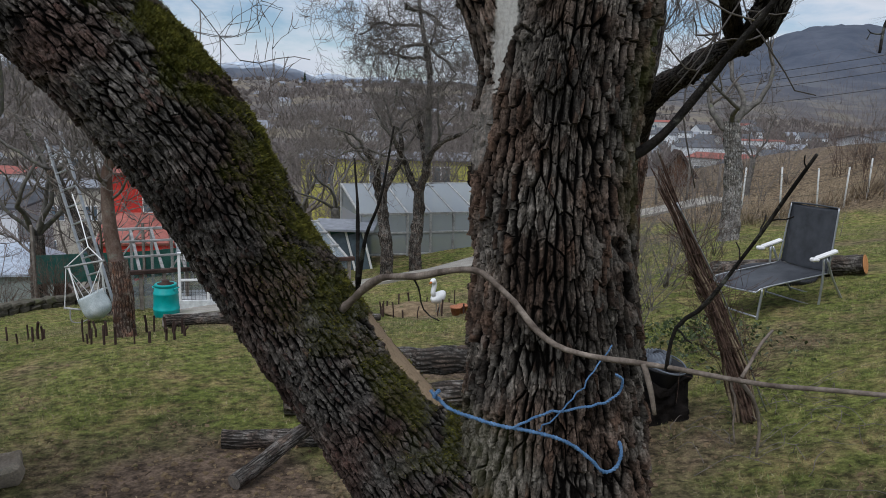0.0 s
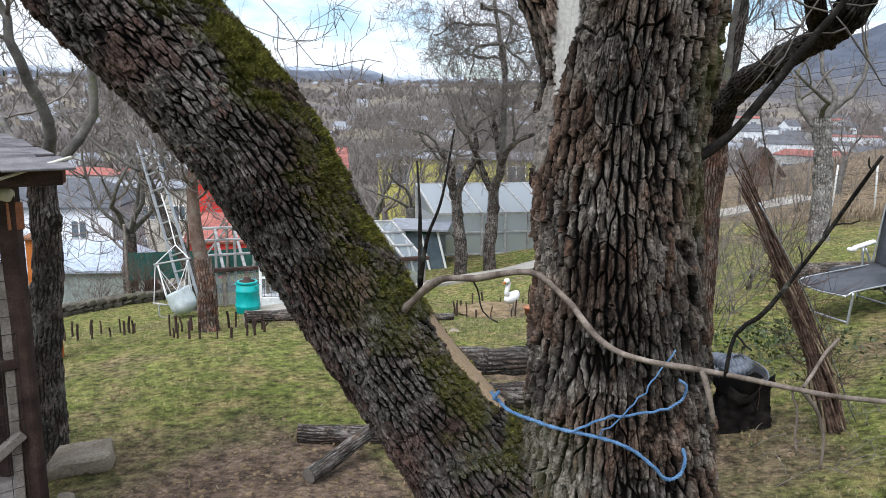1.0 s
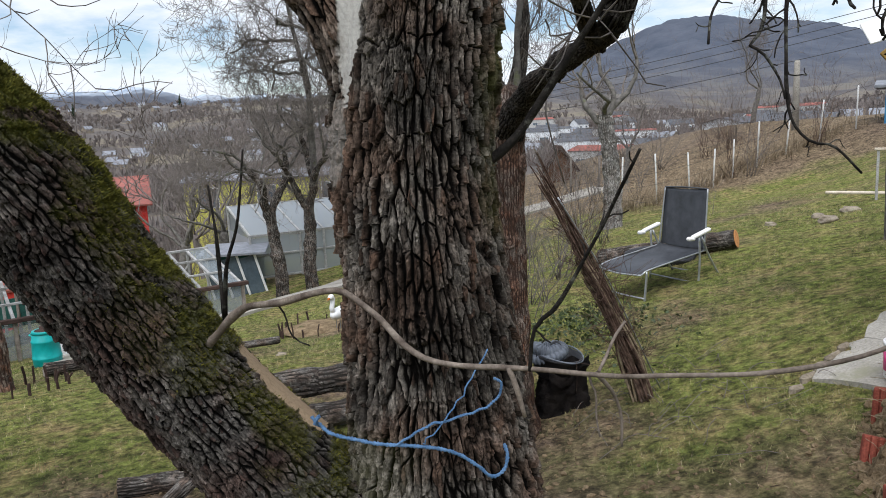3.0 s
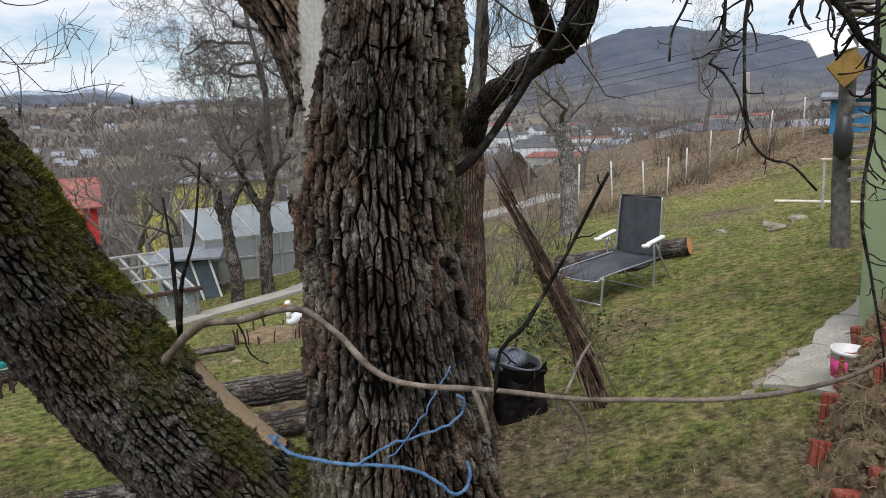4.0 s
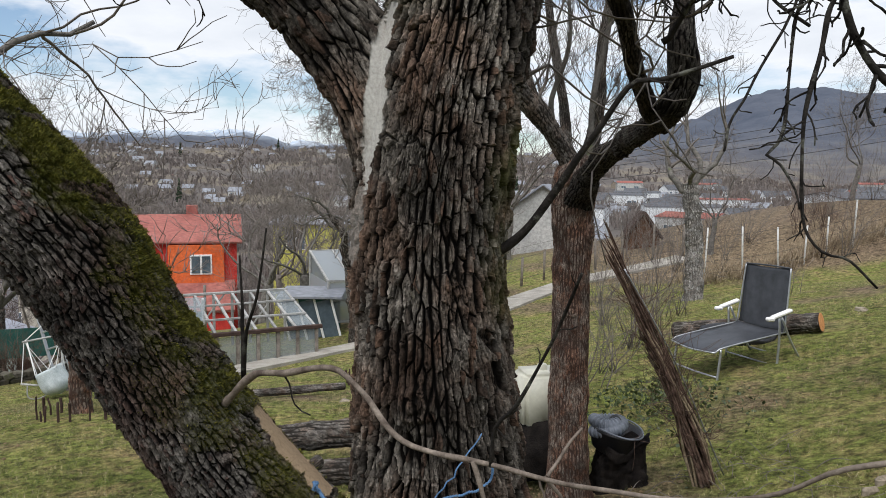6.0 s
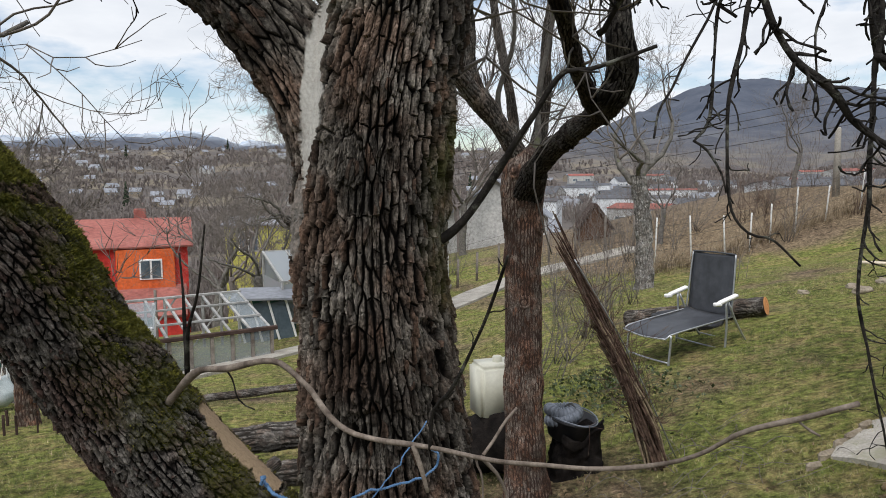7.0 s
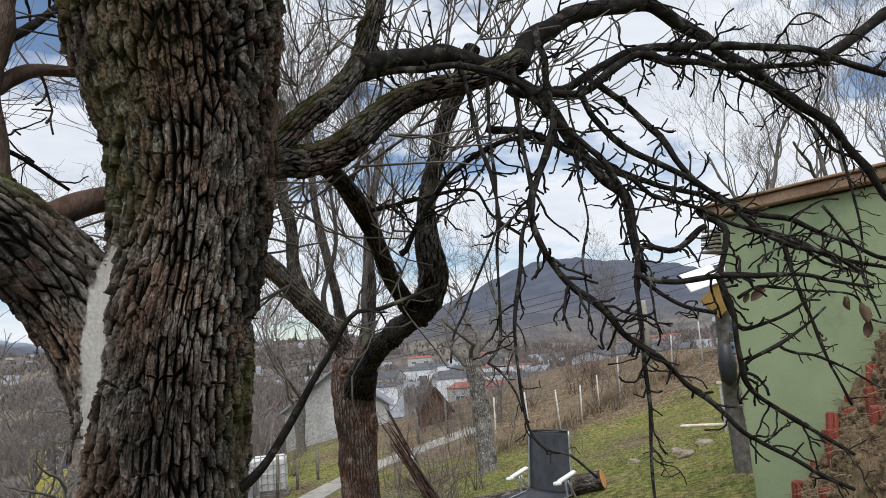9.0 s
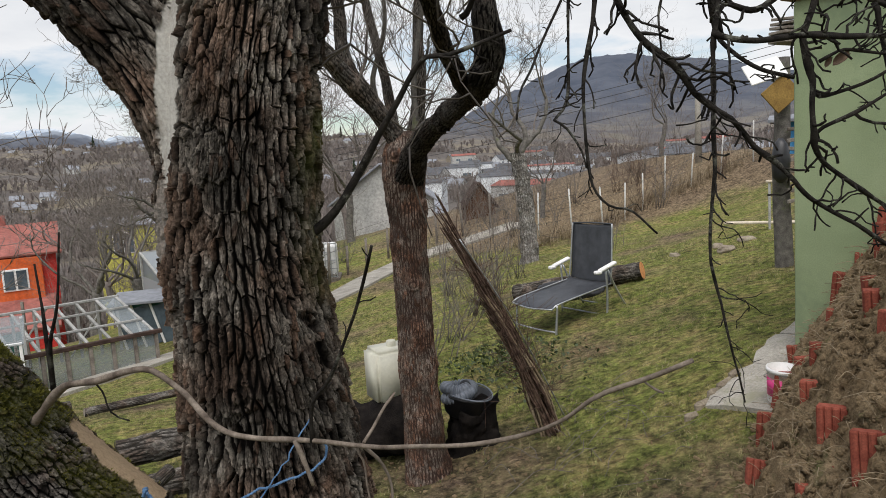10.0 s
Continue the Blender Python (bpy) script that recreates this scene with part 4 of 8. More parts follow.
fo, *_ = trunk_mesh("fork_limb", FORK_P, (0.06, 0.075, 0.072, 0.07, 0.07, 0.066, 0.055, 0.045), 240, 0.0022, 27, 0.045, 0.0075, "bark", None, 29, bare=trunk_bare, fine=(0.1, 0.8), mossy=lambda n, v, U, s: np.clip(n[..., 2] - 0.45, 0, 1) * ease(2.08, 2.16, v[..., 2]) * 1.6, lobes=0.08)
fixed(fo, TREE)


def wiggle(points, n, amount, seed):
    p = spline(points, n)[0]
    g = np.random.default_rng(seed)
    k = max(4, n // 5)
    off = np.stack([np.interp(np.linspace(0, 1, n), np.linspace(0, 1, k), g.normal(0, amount, k)) for _ in range(3)], 1)
    off[0] = 0
    return p + off


def knobbly(n, r0, r1, seed, knob=0.25, power=1.0):
    """A tapering radius with thick nodes."""
    g = np.random.default_rng(seed)
    r = r0 + (r1 - r0) * np.linspace(0, 1, n) ** power
    bumps = np.interp(np.arange(n), np.arange(0, n + 3, 3), g.random(len(np.arange(0, n + 3, 3))) ** 3)
    return r * (1 + knob * bumps)


def sprig(b, start, way, length, radius, g, depth):
    """A crooked twig with short side spurs."""
    n = max(4, int(length / 0.012))
    w = np.asarray(way, float)
    w /= np.linalg.norm(w)
    p, pts = np.asarray(start, float), []
    for i in range(n):
        pts.append(p)
        w = w + g.normal(0, 0.27, 3) + np.array([0, 0, -0.02])
        w /= np.linalg.norm(w)
        p = p + w * length / n
    r = np.linspace(radius, radius * 0.5, n) * (1 + 0.3 * (g.random(n) > 0.8))
    r[-1] *= 1.45
    r[-2] *= 1.3
    b.tube(pts, r, 5)
    if depth > 0:
        for i in range(2, n):
            if g.random() < 0.22:
                side = np.cross(w, g.normal(0, 1, 3))
                sprig(b, pts[i], side + 0.5 * w, length * g.uniform(0.25, 0.55), radius * 0.72, g, depth - 1)


def bough(name, points, r0, r1, material, seed, sides=10, spurs=0.0, spur_len=0.1, parent=TREE, knob=0.25, wig=0.004, power=1.0, label="", droop=0.0):
    """A branch along given points, with its spurs and twigs in one mesh."""
    if name in ("hanging_bough", "thin_bough", "long_bough"):
        r0, r1 = 0.84 * r0, 0.8 * r1
    length = spline(points, 50)[1][-1]
    n = max(8, int(length / 0.014))
    p = wiggle(points, n, wig, seed)
    r = knobbly(n, r0, r1, seed, knob, power)
    b = Bundle()
    b.tube(p, r, sides)
    g = np.random.default_rng(seed + 500)
    t = frames(p)[0]
    for i in range(3, n - 1):
        if g.random() < spurs * 0.014:
            side = np.cross(t[i], g.normal(0, 1, 3))
            side /= np.linalg.norm(side) + 1e-9
            sprig(b, p[i], side + 0.55 * t[i] + np.array([0, 0, -droop]), spur_len * g.uniform(0.25, 1.3), min(r[i] * 0.5, 0.0029), g, 2 if g.random() < 0.5 else 1)
    ob = b.link(name, material, None, label)
    return fixed(ob, parent) if parent else ob


bough("fork_stem", ((-0.05, 1.11, 2.08), (-0.075, 1.12, 2.16), (-0.085, 1.13, 2.35), (-0.06, 1.15, 2.6), (-0.08, 1.18, 2.95)), 0.034, 0.024, "young_bark", 31, 16, 4, 0.3, wig=0.004)
bough("cross_branch", ((0.0, 1.12, 2.12), (0.05, 1.16, 2.15), (0.12, 1.2, 2.17), (0.22, 1.3, 2.2)), 0.021, 0.018, "young_bark", 32, 12, 2, 0.15, wig=0.003)
bough("fork_twig", ((-0.08, 1.13, 2.3), (-0.03, 1.2, 2.38), (0.05, 1.3, 2.42)), 0.013, 0.008, "young_bark", 33, 10, 12, 0.25)
bough("fork_twig", ((-0.3, 1.17, 2.22), (-0.22, 1.3, 2.4), (-0.1, 1.45, 2.55), (0.0, 1.6, 2.75)), 0.014, 0.006, "branch", 34, 10, 16, 0.3)
bough("fork_twig", ((-0.45, 1.24, 2.28), (-0.4, 1.1, 2.25), (-0.33, 1.0, 2.19), (-0.3, 0.95, 2.1)), 0.008, 0.003, "branch", 35, 8, 26, 0.14, droop=0.3)
bough("fork_twig", ((-0.4, 1.22, 2.27), (-0.27, 1.25, 2.3), (-0.12, 1.3, 2.29), (0.0, 1.35, 2.22)), 0.008, 0.003, "branch", 36, 8, 22, 0.16, droop=0.3)
bough("arching_branch", ((-0.17, 1.07, 1.44), (-0.142, 1.03, 1.475), (-0.094, 0.98, 1.52), (-0.016, 0.9, 1.558), (0.035, 0.85, 1.573), (0.071, 0.83, 1.546), (0.113, 0.79, 1.509), (0.157, 0.75, 1.502), (0.216, 0.67, 1.52), (0.256, 0.61, 1.534), (0.3, 0.545, 1.552), (0.334, 0.5, 1.564), (0.368, 0.46, 1.581), (0.391, 0.43, 1.601), (0.41, 0.4, 1.628), (0.434, 0.37, 1.646), (0.446, 0.34, 1.663)),
      0.006, 0.0012, "pale_branch", 1, 10, spurs=4, spur_len=0.02, knob=0.5, wig=0.0034, power=0.6, label="thin pale arching branch growing from the limb")
bough("side_twig", ((0.216, 0.672, 1.518), (0.22, 0.66, 1.563), (0.237, 0.64, 1.59), (0.259, 0.61, 1.647), (0.273, 0.58, 1.694), (0.281, 0.55, 1.73)), 0.002, 0.0012, "branch", 2, 8, spurs=22, spur_len=0.035, knob=0.6, wig=0.0022)
bough("side_twig", ((0.22, 0.66, 1.564), (0.232, 0.66, 1.574), (0.24, 0.655, 1.584)), 0.0016, 0.001, "branch", 3, 7, wig=0.0005)
bough("hanging_twig", ((0.262, 0.610, 1.534), (0.280, 0.630, 1.548), (0.302, 0.650, 1.566)), 0.0017, 0.0012, "pale_branch", 71, 7, spurs=6, spur_len=0.02, knob=0.4, wig=0.0015)
bough("hanging_twig", ((0.260, 0.612, 1.532), (0.275, 0.615, 1.514), (0.286, 0.620, 1.488), (0.290, 0.620, 1.457)), 0.0019, 0.0012, "pale_branch", 72, 7, spurs=6, spur_len=0.02, knob=0.4, wig=0.0015)
bough("hanging_twig", ((0.256, 0.618, 1.529), (0.262, 0.620, 1.503), (0.265, 0.620, 1.471)), 0.0012, 0.0008, "pale_branch", 73, 7, spurs=6, spur_len=0.02, knob=0.4, wig=0.0015)
bough("shoot", ((-0.126, 1.08, 1.49), (-0.128, 1.08, 1.587), (-0.136, 1.1, 1.683)), 0.0029, 0.0014, "branch", 4, 8, knob=0.5, wig=0.0012)
bough("shoot", ((-0.125, 1.075, 1.5), (-0.108, 1.03, 1.578), (-0.086, 1.0, 1.639), (-0.069, 0.98, 1.737)), 0.0031, 0.0012, "branch", 5, 8, knob=0.5, wig=0.0012)
bough("hanging_twig", ((-0.042, 0.925, 1.549), (-0.031, 0.93, 1.523), (-0.015, 0.93, 1.496), (-0.002, 0.93, 1.488)), 0.0013, 0.001, "branch", 6, 6, knob=0.8, wig=0.002)
bough("hanging_twig", ((0.2, 0.692, 1.516), (0.208, 0.69, 1.49), (0.215, 0.69, 1.464)), 0.003, 0.002, "pale_branch", 7, 6, wig=0.0008)
bough("trunk_twig", ((0.24, 1.05, 1.69), (0.266, 1.04, 1.702), (0.300, 1.02, 1.734), (0.336, 1.00, 1.790), (0.363, 0.97, 1.841), (0.382, 0.95, 1.873), (0.418, 0.92, 1.931), (0.453, 0.91, 1.936), (0.494, 0.90, 1.948), (0.536, 0.89, 1.962)), 0.0065, 0.0024, "branch", 8, 9, wig=0.001, spurs=5, spur_len=0.04)

# boughs overhead and to the side
for k, (pts, radii) in enumerate(((((0.2, 1.11, 2.09), (0.26, 1.12, 2.15), (0.329, 1.13, 2.218), (0.410, 1.18, 2.306), (0.477, 1.22, 2.371), (0.531, 1.25, 2.454), (0.579, 1.28, 2.590), (0.622, 1.30, 2.756)), (0.04, 0.03, 0.024, 0.023, 0.022, 0.02, 0.018, 0.017)),
                                  (((0.2, 1.11, 2.09), (0.26, 1.12, 2.15), (0.329, 1.13, 2.205), (0.391, 1.18, 2.223), (0.456, 1.20, 2.247), (0.515, 1.22, 2.295), (0.581, 1.25, 2.352), (0.675, 1.28, 2.401), (0.784, 1.30, 2.438), (0.903, 1.32, 2.497)), (0.045, 0.036, 0.031, 0.031, 0.032, 0.03, 0.028, 0.026, 0.025, 0.024)))):
    ob, *_ = trunk_mesh("upper_bough", pts, radii, 120, 0.003, 16, 0.03, 0.004, "limb_bark", None, 130 + k, lobes=0.14, mossy=lambda n, v, U, s: np.clip(n[..., 2] - 0.1, 0, 1) * 0.7, knots=((0.1, 0.4, 0.02, 0.008), (0.6, 0.7, 0.02, 0.01)))
    fixed(ob, TREE)
bough("upper_bough", ((0.89, 1.32, 2.485), (0.975, 1.34, 2.567), (1.159, 1.36, 2.655), (1.287, 1.36, 2.672), (1.415, 1.35, 2.587), (1.536, 1.33, 2.496), (1.654, 1.32, 2.423), (1.741, 1.30, 2.330), (1.792, 1.28, 2.237), (1.839, 1.27, 2.170), (1.916, 1.25, 2.043)),
      0.023, 0.007, "branch", 14, 14, 18, 0.13, wig=0.005, knob=0.35, power=0.8)
bough("upper_bough", ((0.519, 1.24, 2.428), (0.605, 1.27, 2.463), (0.699, 1.30, 2.478), (0.808, 1.32, 2.483), (0.882, 1.34, 2.471), (0.937, 1.30, 2.393), (0.999, 1.31, 2.295), (1.055, 1.30, 2.229), (1.100, 1.28, 2.173), (1.102, 1.27, 2.084), (1.113, 1.26, 2.008)), 0.02, 0.009, "branch", 23, 14, 22, 0.12, wig=0.005, knob=0.35)
bough("long_bough", ((0.880, 1.33, 2.428), (0.968, 1.30, 2.426), (0.999, 1.28, 2.426), (1.055, 1.25, 2.455), (1.139, 1.22, 2.483), (1.272, 1.20, 2.491), (1.407, 1.18, 2.494), (1.556, 1.17, 2.487), (1.656, 1.16, 2.458), (1.756, 1.15, 2.433)), 0.011, 0.009, "branch", 24, 12, 22, 0.12, wig=0.003, knob=0.3)
bough("sawn_bough", ((1.593, 1.17, 2.464), (1.678, 1.17, 2.515), (1.816, 1.17, 2.588), (1.965, 1.17, 2.673)), 0.013, 0.012, "branch", 25, 12, 3, 0.1)
bough("long_bough", ((1.020, 1.27, 2.417), (1.035, 1.24, 2.337), (1.069, 1.20, 2.260), (1.154, 1.16, 2.189), (1.244, 1.13, 2.122), (1.286, 1.10, 2.065), (1.375, 1.09, 2.021), (1.500, 1.08, 1.968)), 0.0085, 0.005, "branch", 26, 10, 36, 0.11, wig=0.004)
bough("long_bough", ((1.042, 1.27, 2.427), (1.166, 1.25, 2.328), (1.203, 1.22, 2.233), (1.264, 1.20, 2.165), (1.342, 1.18, 2.116), (1.433, 1.17, 2.088), (1.570, 1.16, 2.038), (1.710, 1.15, 1.981)), 0.009, 0.005, "branch", 27, 10, 36, 0.11, wig=0.004)
bough("long_bough", ((0.841, 1.40, 2.363), (0.928, 1.38, 2.347), (1.007, 1.35, 2.301), (1.112, 1.32, 2.244), (1.255, 1.30, 2.196), (1.372, 1.28, 2.157)), 0.009, 0.006, "branch", 28, 10, 36, 0.12, wig=0.004)
bough("thin_bough", ((1.747, 1.30, 2.323), (1.734, 1.28, 2.223), (1.738, 1.27, 2.122), (1.724, 1.26, 2.037)), 0.005, 0.003, "branch", 29, 8, 30, 0.08, wig=0.004)
bough("hanging_bough", ((0.51, 1.28, 2.41), (0.632, 1.25, 2.436), (0.739, 1.2, 2.413), (0.81, 1.18, 2.385), (0.875, 1.16, 2.312), (0.961, 1.14, 2.218), (0.994, 1.12, 2.103), (0.99, 1.1, 1.994), (0.972, 1.08, 1.829), (0.946, 1.06, 1.657), (0.946, 1.05, 1.546), (0.975, 1.05, 1.42), (1.03, 1.08, 1.31)),
      0.0105, 0.002, "branch", 15, 12, 38, 0.09, droop=0.2, power=0.6, wig=0.007, knob=0.5)
bough("hanging_bough", ((0.86, 1.15, 2.486), (0.849, 1.12, 2.361), (0.839, 1.1, 2.268), (0.796, 1.08, 2.168), (0.769, 1.06, 2.065), (0.822, 1.05, 1.974), (0.886, 1.04, 1.921), (0.936, 1.03, 1.85), (1.04, 1.02, 1.764), (1.114, 1.0, 1.671), (1.327, 1.0, 1.568)),
      0.008, 0.004, "branch", 16, 10, 40, 0.1, wig=0.007, knob=0.5)
bough("hanging_bough", ((0.675, 1.6, 2.113), (0.737, 1.5, 2.223), (0.817, 1.4, 2.304), (0.906, 1.3, 2.31), (0.98, 1.25, 2.276), (1.033, 1.2, 2.202), (1.183, 1.15, 2.118), (1.293, 1.1, 2.059), (1.516, 1.1, 1.971)), 0.0075, 0.0040, "branch", 17, 10, 42, 0.11, wig=0.007, knob=0.5)
bough("thin_bough", ((0.672, 1.9, 2.275), (0.775, 1.7, 2.272), (0.861, 1.6, 2.271), (0.893, 1.55, 2.192), (0.952, 1.5, 2.132)), 0.0074, 0.0032, "branch", 18, 8, 42, 0.11, wig=0.007, knob=0.5)
bough("thin_bough", ((0.81, 1.2, 2.38), (0.891, 1.2, 2.385), (0.993, 1.2, 2.394), (1.134, 1.2, 2.467), (1.301, 1.2, 2.456), (1.579, 1.2, 2.475), (1.726, 1.2, 2.55)), 0.0107, 0.0056, "branch", 19, 10, 42, 0.11, wig=0.007, knob=0.5)
bough("thin_bough", ((1.13, 1.2, 2.467), (1.33, 1.3, 2.529), (1.435, 1.3, 2.5), (1.54, 1.3, 2.448), (1.69, 1.3, 2.34), (1.843, 1.3, 2.213)), 0.0074, 0.0040, "branch", 20, 9, 42, 0.11, wig=0.007, knob=0.5)
bough("thin_bough", ((1.183, 1.15, 2.118), (1.198, 1.1, 2.05), (1.175, 1.1, 1.899), (1.187, 1.1, 1.813), (1.217, 1.1, 1.758), (1.323, 1.1, 1.683), (1.445, 1.1, 1.605)), 0.0074, 0.0040, "branch", 21, 9, 42, 0.11, wig=0.007, knob=0.5)
bough("thin_bough", ((0.99, 1.1, 1.98), (1.023, 1.05, 1.964), (1.17, 1.05, 1.978), (1.338, 1.05, 1.971), (1.498, 1.05, 1.93)), 0.0066, 0.0040, "branch", 22, 9, 42, 0.11, wig=0.007, knob=0.5)

bough("hanging_bough", ((0.85, 1.25, 2.44), (0.805, 1.15, 2.27), (0.776, 1.06, 2.121), (0.748, 1.05, 2.066), (0.731, 1.04, 2.004), (0.709, 1.03, 1.926), (0.697, 1.02, 1.848), (0.697, 1.02, 1.779), (0.700, 1.01, 1.734), (0.723, 1.00, 1.703), (0.756, 0.99, 1.694), (0.802, 0.98, 1.657)), 0.0062, 0.0022, "branch", 74, 9, 30, 0.07, droop=0.2, power=0.7, wig=0.004, knob=0.5)
bough("thin_bough", ((0.75, 1.29, 2.47), (0.735, 1.19, 2.27), (0.724, 1.10, 2.112), (0.708, 1.09, 2.046), (0.698, 1.08, 1.955), (0.684, 1.07, 1.874), (0.657, 1.05, 1.848), (0.673, 1.04, 1.838), (0.696, 1.03, 1.800), (0.701, 1.02, 1.770)), 0.0045, 0.0018, "branch", 75, 8, 28, 0.06, droop=0.2, wig=0.004, knob=0.5)
bough("thin_bough", ((0.81, 1.3, 2.47), (0.77, 1.22, 2.28), (0.742, 1.14, 2.114), (0.715, 1.12, 2.062), (0.667, 1.11, 1.981), (0.638, 1.09, 1.932), (0.615, 1.08, 1.896), (0.603, 1.06, 1.854)), 0.004, 0.0024, "branch", 76, 8, 22, 0.05, droop=0.2, wig=0.003, knob=0.5)
bough("thin_bough", ((0.95, 1.22, 2.39), (0.915, 1.14, 2.24), (0.889, 1.08, 2.103), (0.860, 1.06, 2.018), (0.848, 1.04, 1.936), (0.829, 1.02, 1.894), (0.829, 1.00, 1.876)), 0.003, 0.0016, "branch", 77, 7, 30, 0.04, droop=0.2, wig=0.003, knob=0.5)
bough("thin_bough", ((1.219, 1.18, 2.087), (1.133, 1.17, 2.033), (1.056, 1.15, 2.039), (1.026, 1.14, 1.988), (1.056, 1.13, 1.948), (1.096, 1.11, 1.917), (1.160, 1.10, 1.897)), 0.007, 0.004, "branch", 78, 8, 34, 0.09, wig=0.005, knob=0.5)
bough("leaf_twig", ((1.21, 1.1, 1.93), (1.238, 1.1, 1.942), (1.276, 1.1, 1.95), (1.37, 1.09, 1.934), (1.482, 1.1, 1.926), (1.512, 1.1, 1.91), (1.528, 1.1, 1.874), (1.6, 1.09, 1.85)), 0.0028, 0.002, "branch", 79, 7, 14, 0.04, wig=0.002, knob=0.5)
bough("thin_bough", ((1.241, 1.15, 1.878), (1.249, 1.14, 1.867), (1.319, 1.12, 1.885), (1.392, 1.11, 1.921), (1.418, 1.10, 1.939)), 0.0052, 0.0030, "branch", 80, 8, 36, 0.07, wig=0.003, knob=0.5)
bough("thin_bough", ((1.232, 1.13, 1.789), (1.229, 1.12, 1.807), (1.293, 1.10, 1.833), (1.358, 1.09, 1.864), (1.402, 1.08, 1.896)), 0.0048, 0.0026, "branch", 81, 8, 36, 0.07, wig=0.003, knob=0.5)
bough("thin_bough", ((1.398, 1.17, 2.049), (1.398, 1.16, 1.989), (1.413, 1.15, 1.906), (1.433, 1.14, 1.831), (1.454, 1.13, 1.768), (1.472, 1.12, 1.695)), 0.0050, 0.0026, "branch", 82, 8, 36, 0.07, wig=0.003, knob=0.5)
bough("thin_bough", ((1.316, 1.13, 1.833), (1.354, 1.12, 1.816), (1.380, 1.10, 1.808), (1.440, 1.09, 1.773), (1.504, 1.08, 1.730)), 0.0040, 0.0024, "branch", 83, 8, 36, 0.07, wig=0.003, knob=0.5)
bough("thin_bough", ((1.345, 1.20, 2.087), (1.432, 1.18, 2.052), (1.537, 1.17, 2.010), (1.658, 1.15, 1.980)), 0.0080, 0.0050, "branch", 84, 8, 36, 0.07, wig=0.003, knob=0.5)
bough("thin_bough", ((1.526, 1.17, 2.124), (1.585, 1.15, 2.027), (1.582, 1.14, 1.953), (1.587, 1.12, 1.869)), 0.0040, 0.0022, "branch", 85, 8, 36, 0.07, wig=0.003, knob=0.5)

def curled_leaf(place, size, seed):
    """A dead leaf, shrivelled and hanging."""
    g = np.random.default_rng(seed)
    n, m = 9, 7
    v = []
    for i in range(n):
        for j in range(m):
            a, c = i / (n - 1), j / (m - 1) * 2 - 1
            w = 0.34 * math.sin(math.pi * min(1, 0.08 + 0.92 * a)) ** 0.7
            curl = c * 1.5
            v.append((size * w * math.sin(curl) * 0.8, size * (w * (1 - math.cos(curl)) + 0.3 * a * a), -size * a + size * 0.05 * math.sin(9 * a + 4 * c)))
    f = [[i * m + j, i * m + j + 1, (i + 1) * m + j + 1, (i + 1) * m + j] for i in range(n - 1) for j in range(m - 1)]
    q = len(v)
    v += [(a, b + 0.0008, c) for a, b, c in v]
    f += [[q + i for i in t[::-1]] for t in f]
    ob = mesh_object("dead_leaf", np.array(v), f, "leaf", label="shrivelled brown leaf")
    ob.matrix_world = pose(*place, g.normal(0, 22), g.normal(0, 30), g.uniform(0, 360))
    return fixed(ob, TREE)


curled_leaf((1.236, 1.1, 1.938), 0.020, 300)
curled_leaf((1.276, 1.1, 1.945), 0.034, 301)
curled_leaf((1.481, 1.1, 1.92), 0.030, 302)
curled_leaf((1.511, 1.1, 1.903), 0.040, 303)
curled_leaf((1.526, 1.1, 1.868), 0.035, 304)

# blue rope slung round the trunk
ROPE = thing("blue_rope", pose(0.1, 0.95, 1.34), "frayed blue plastic rope tied loosely round the tree trunk", "rope")


def twine(name, points, radius, turns, seed):
    """Two strands twisted together."""
    n = 90
    p = wiggle(points, n, 0.0012, seed)
    t, a, b = frames(p)
    bu = Bundle()
    for k in (0, math.pi):
        ang = np.linspace(0, turns * 2 * math.pi, n) + k
        bu.tube(p + radius * 0.6 * (np.cos(ang)[:, None] * a + np.sin(ang)[:, None] * b), radius * 0.72, 7)
    return fixed(bu.link(name, "rope"), ROPE)


twine("cord", ((-0.012, 1.03, 1.352), (-0.002, 1.0, 1.352), (0.019, 0.965, 1.35), (0.058, 0.945, 1.345), (0.104, 0.932, 1.34), (0.168, 0.935, 1.323), (0.208, 0.938, 1.295), (0.228, 0.94, 1.276), (0.246, 0.944, 1.281), (0.253, 0.948, 1.3), (0.25, 0.952, 1.316)), 0.0026, 34, 1)
twine("cord", ((0.1, 0.93, 1.341), (0.142, 0.93, 1.362), (0.181, 0.935, 1.368), (0.224, 0.944, 1.375), (0.243, 0.95, 1.384), (0.247, 0.948, 1.405), (0.238, 0.948, 1.412)), 0.0017, 24, 2)
twine("cord", ((0.135, 0.93, 1.339), (0.165, 0.93, 1.367), (0.203, 0.94, 1.415), (0.233, 0.96, 1.45)), 0.001, 22, 3)
twine("cord", ((0.0, 1.0, 1.352), (-0.006, 0.985, 1.362), (0.0, 0.98, 1.372)), 0.002, 4, 4)
# ---- the second tree, with sticks leaned against it ----
M["second_bark"] = bark("second_tree_bark", (0.06, 0.038, 0.03), (0.125, 0.086, 0.068), (0.26, 0.215, 0.18), (0.21, 0.105, 0.066), (0.33, 0.34, 0.28), 0.62)
T2 = thing("slender_tree", pose(1.12, 4.66, G(1.12, 4.66)), "slender reddish-barked tree forking into dark limbs", "tree")
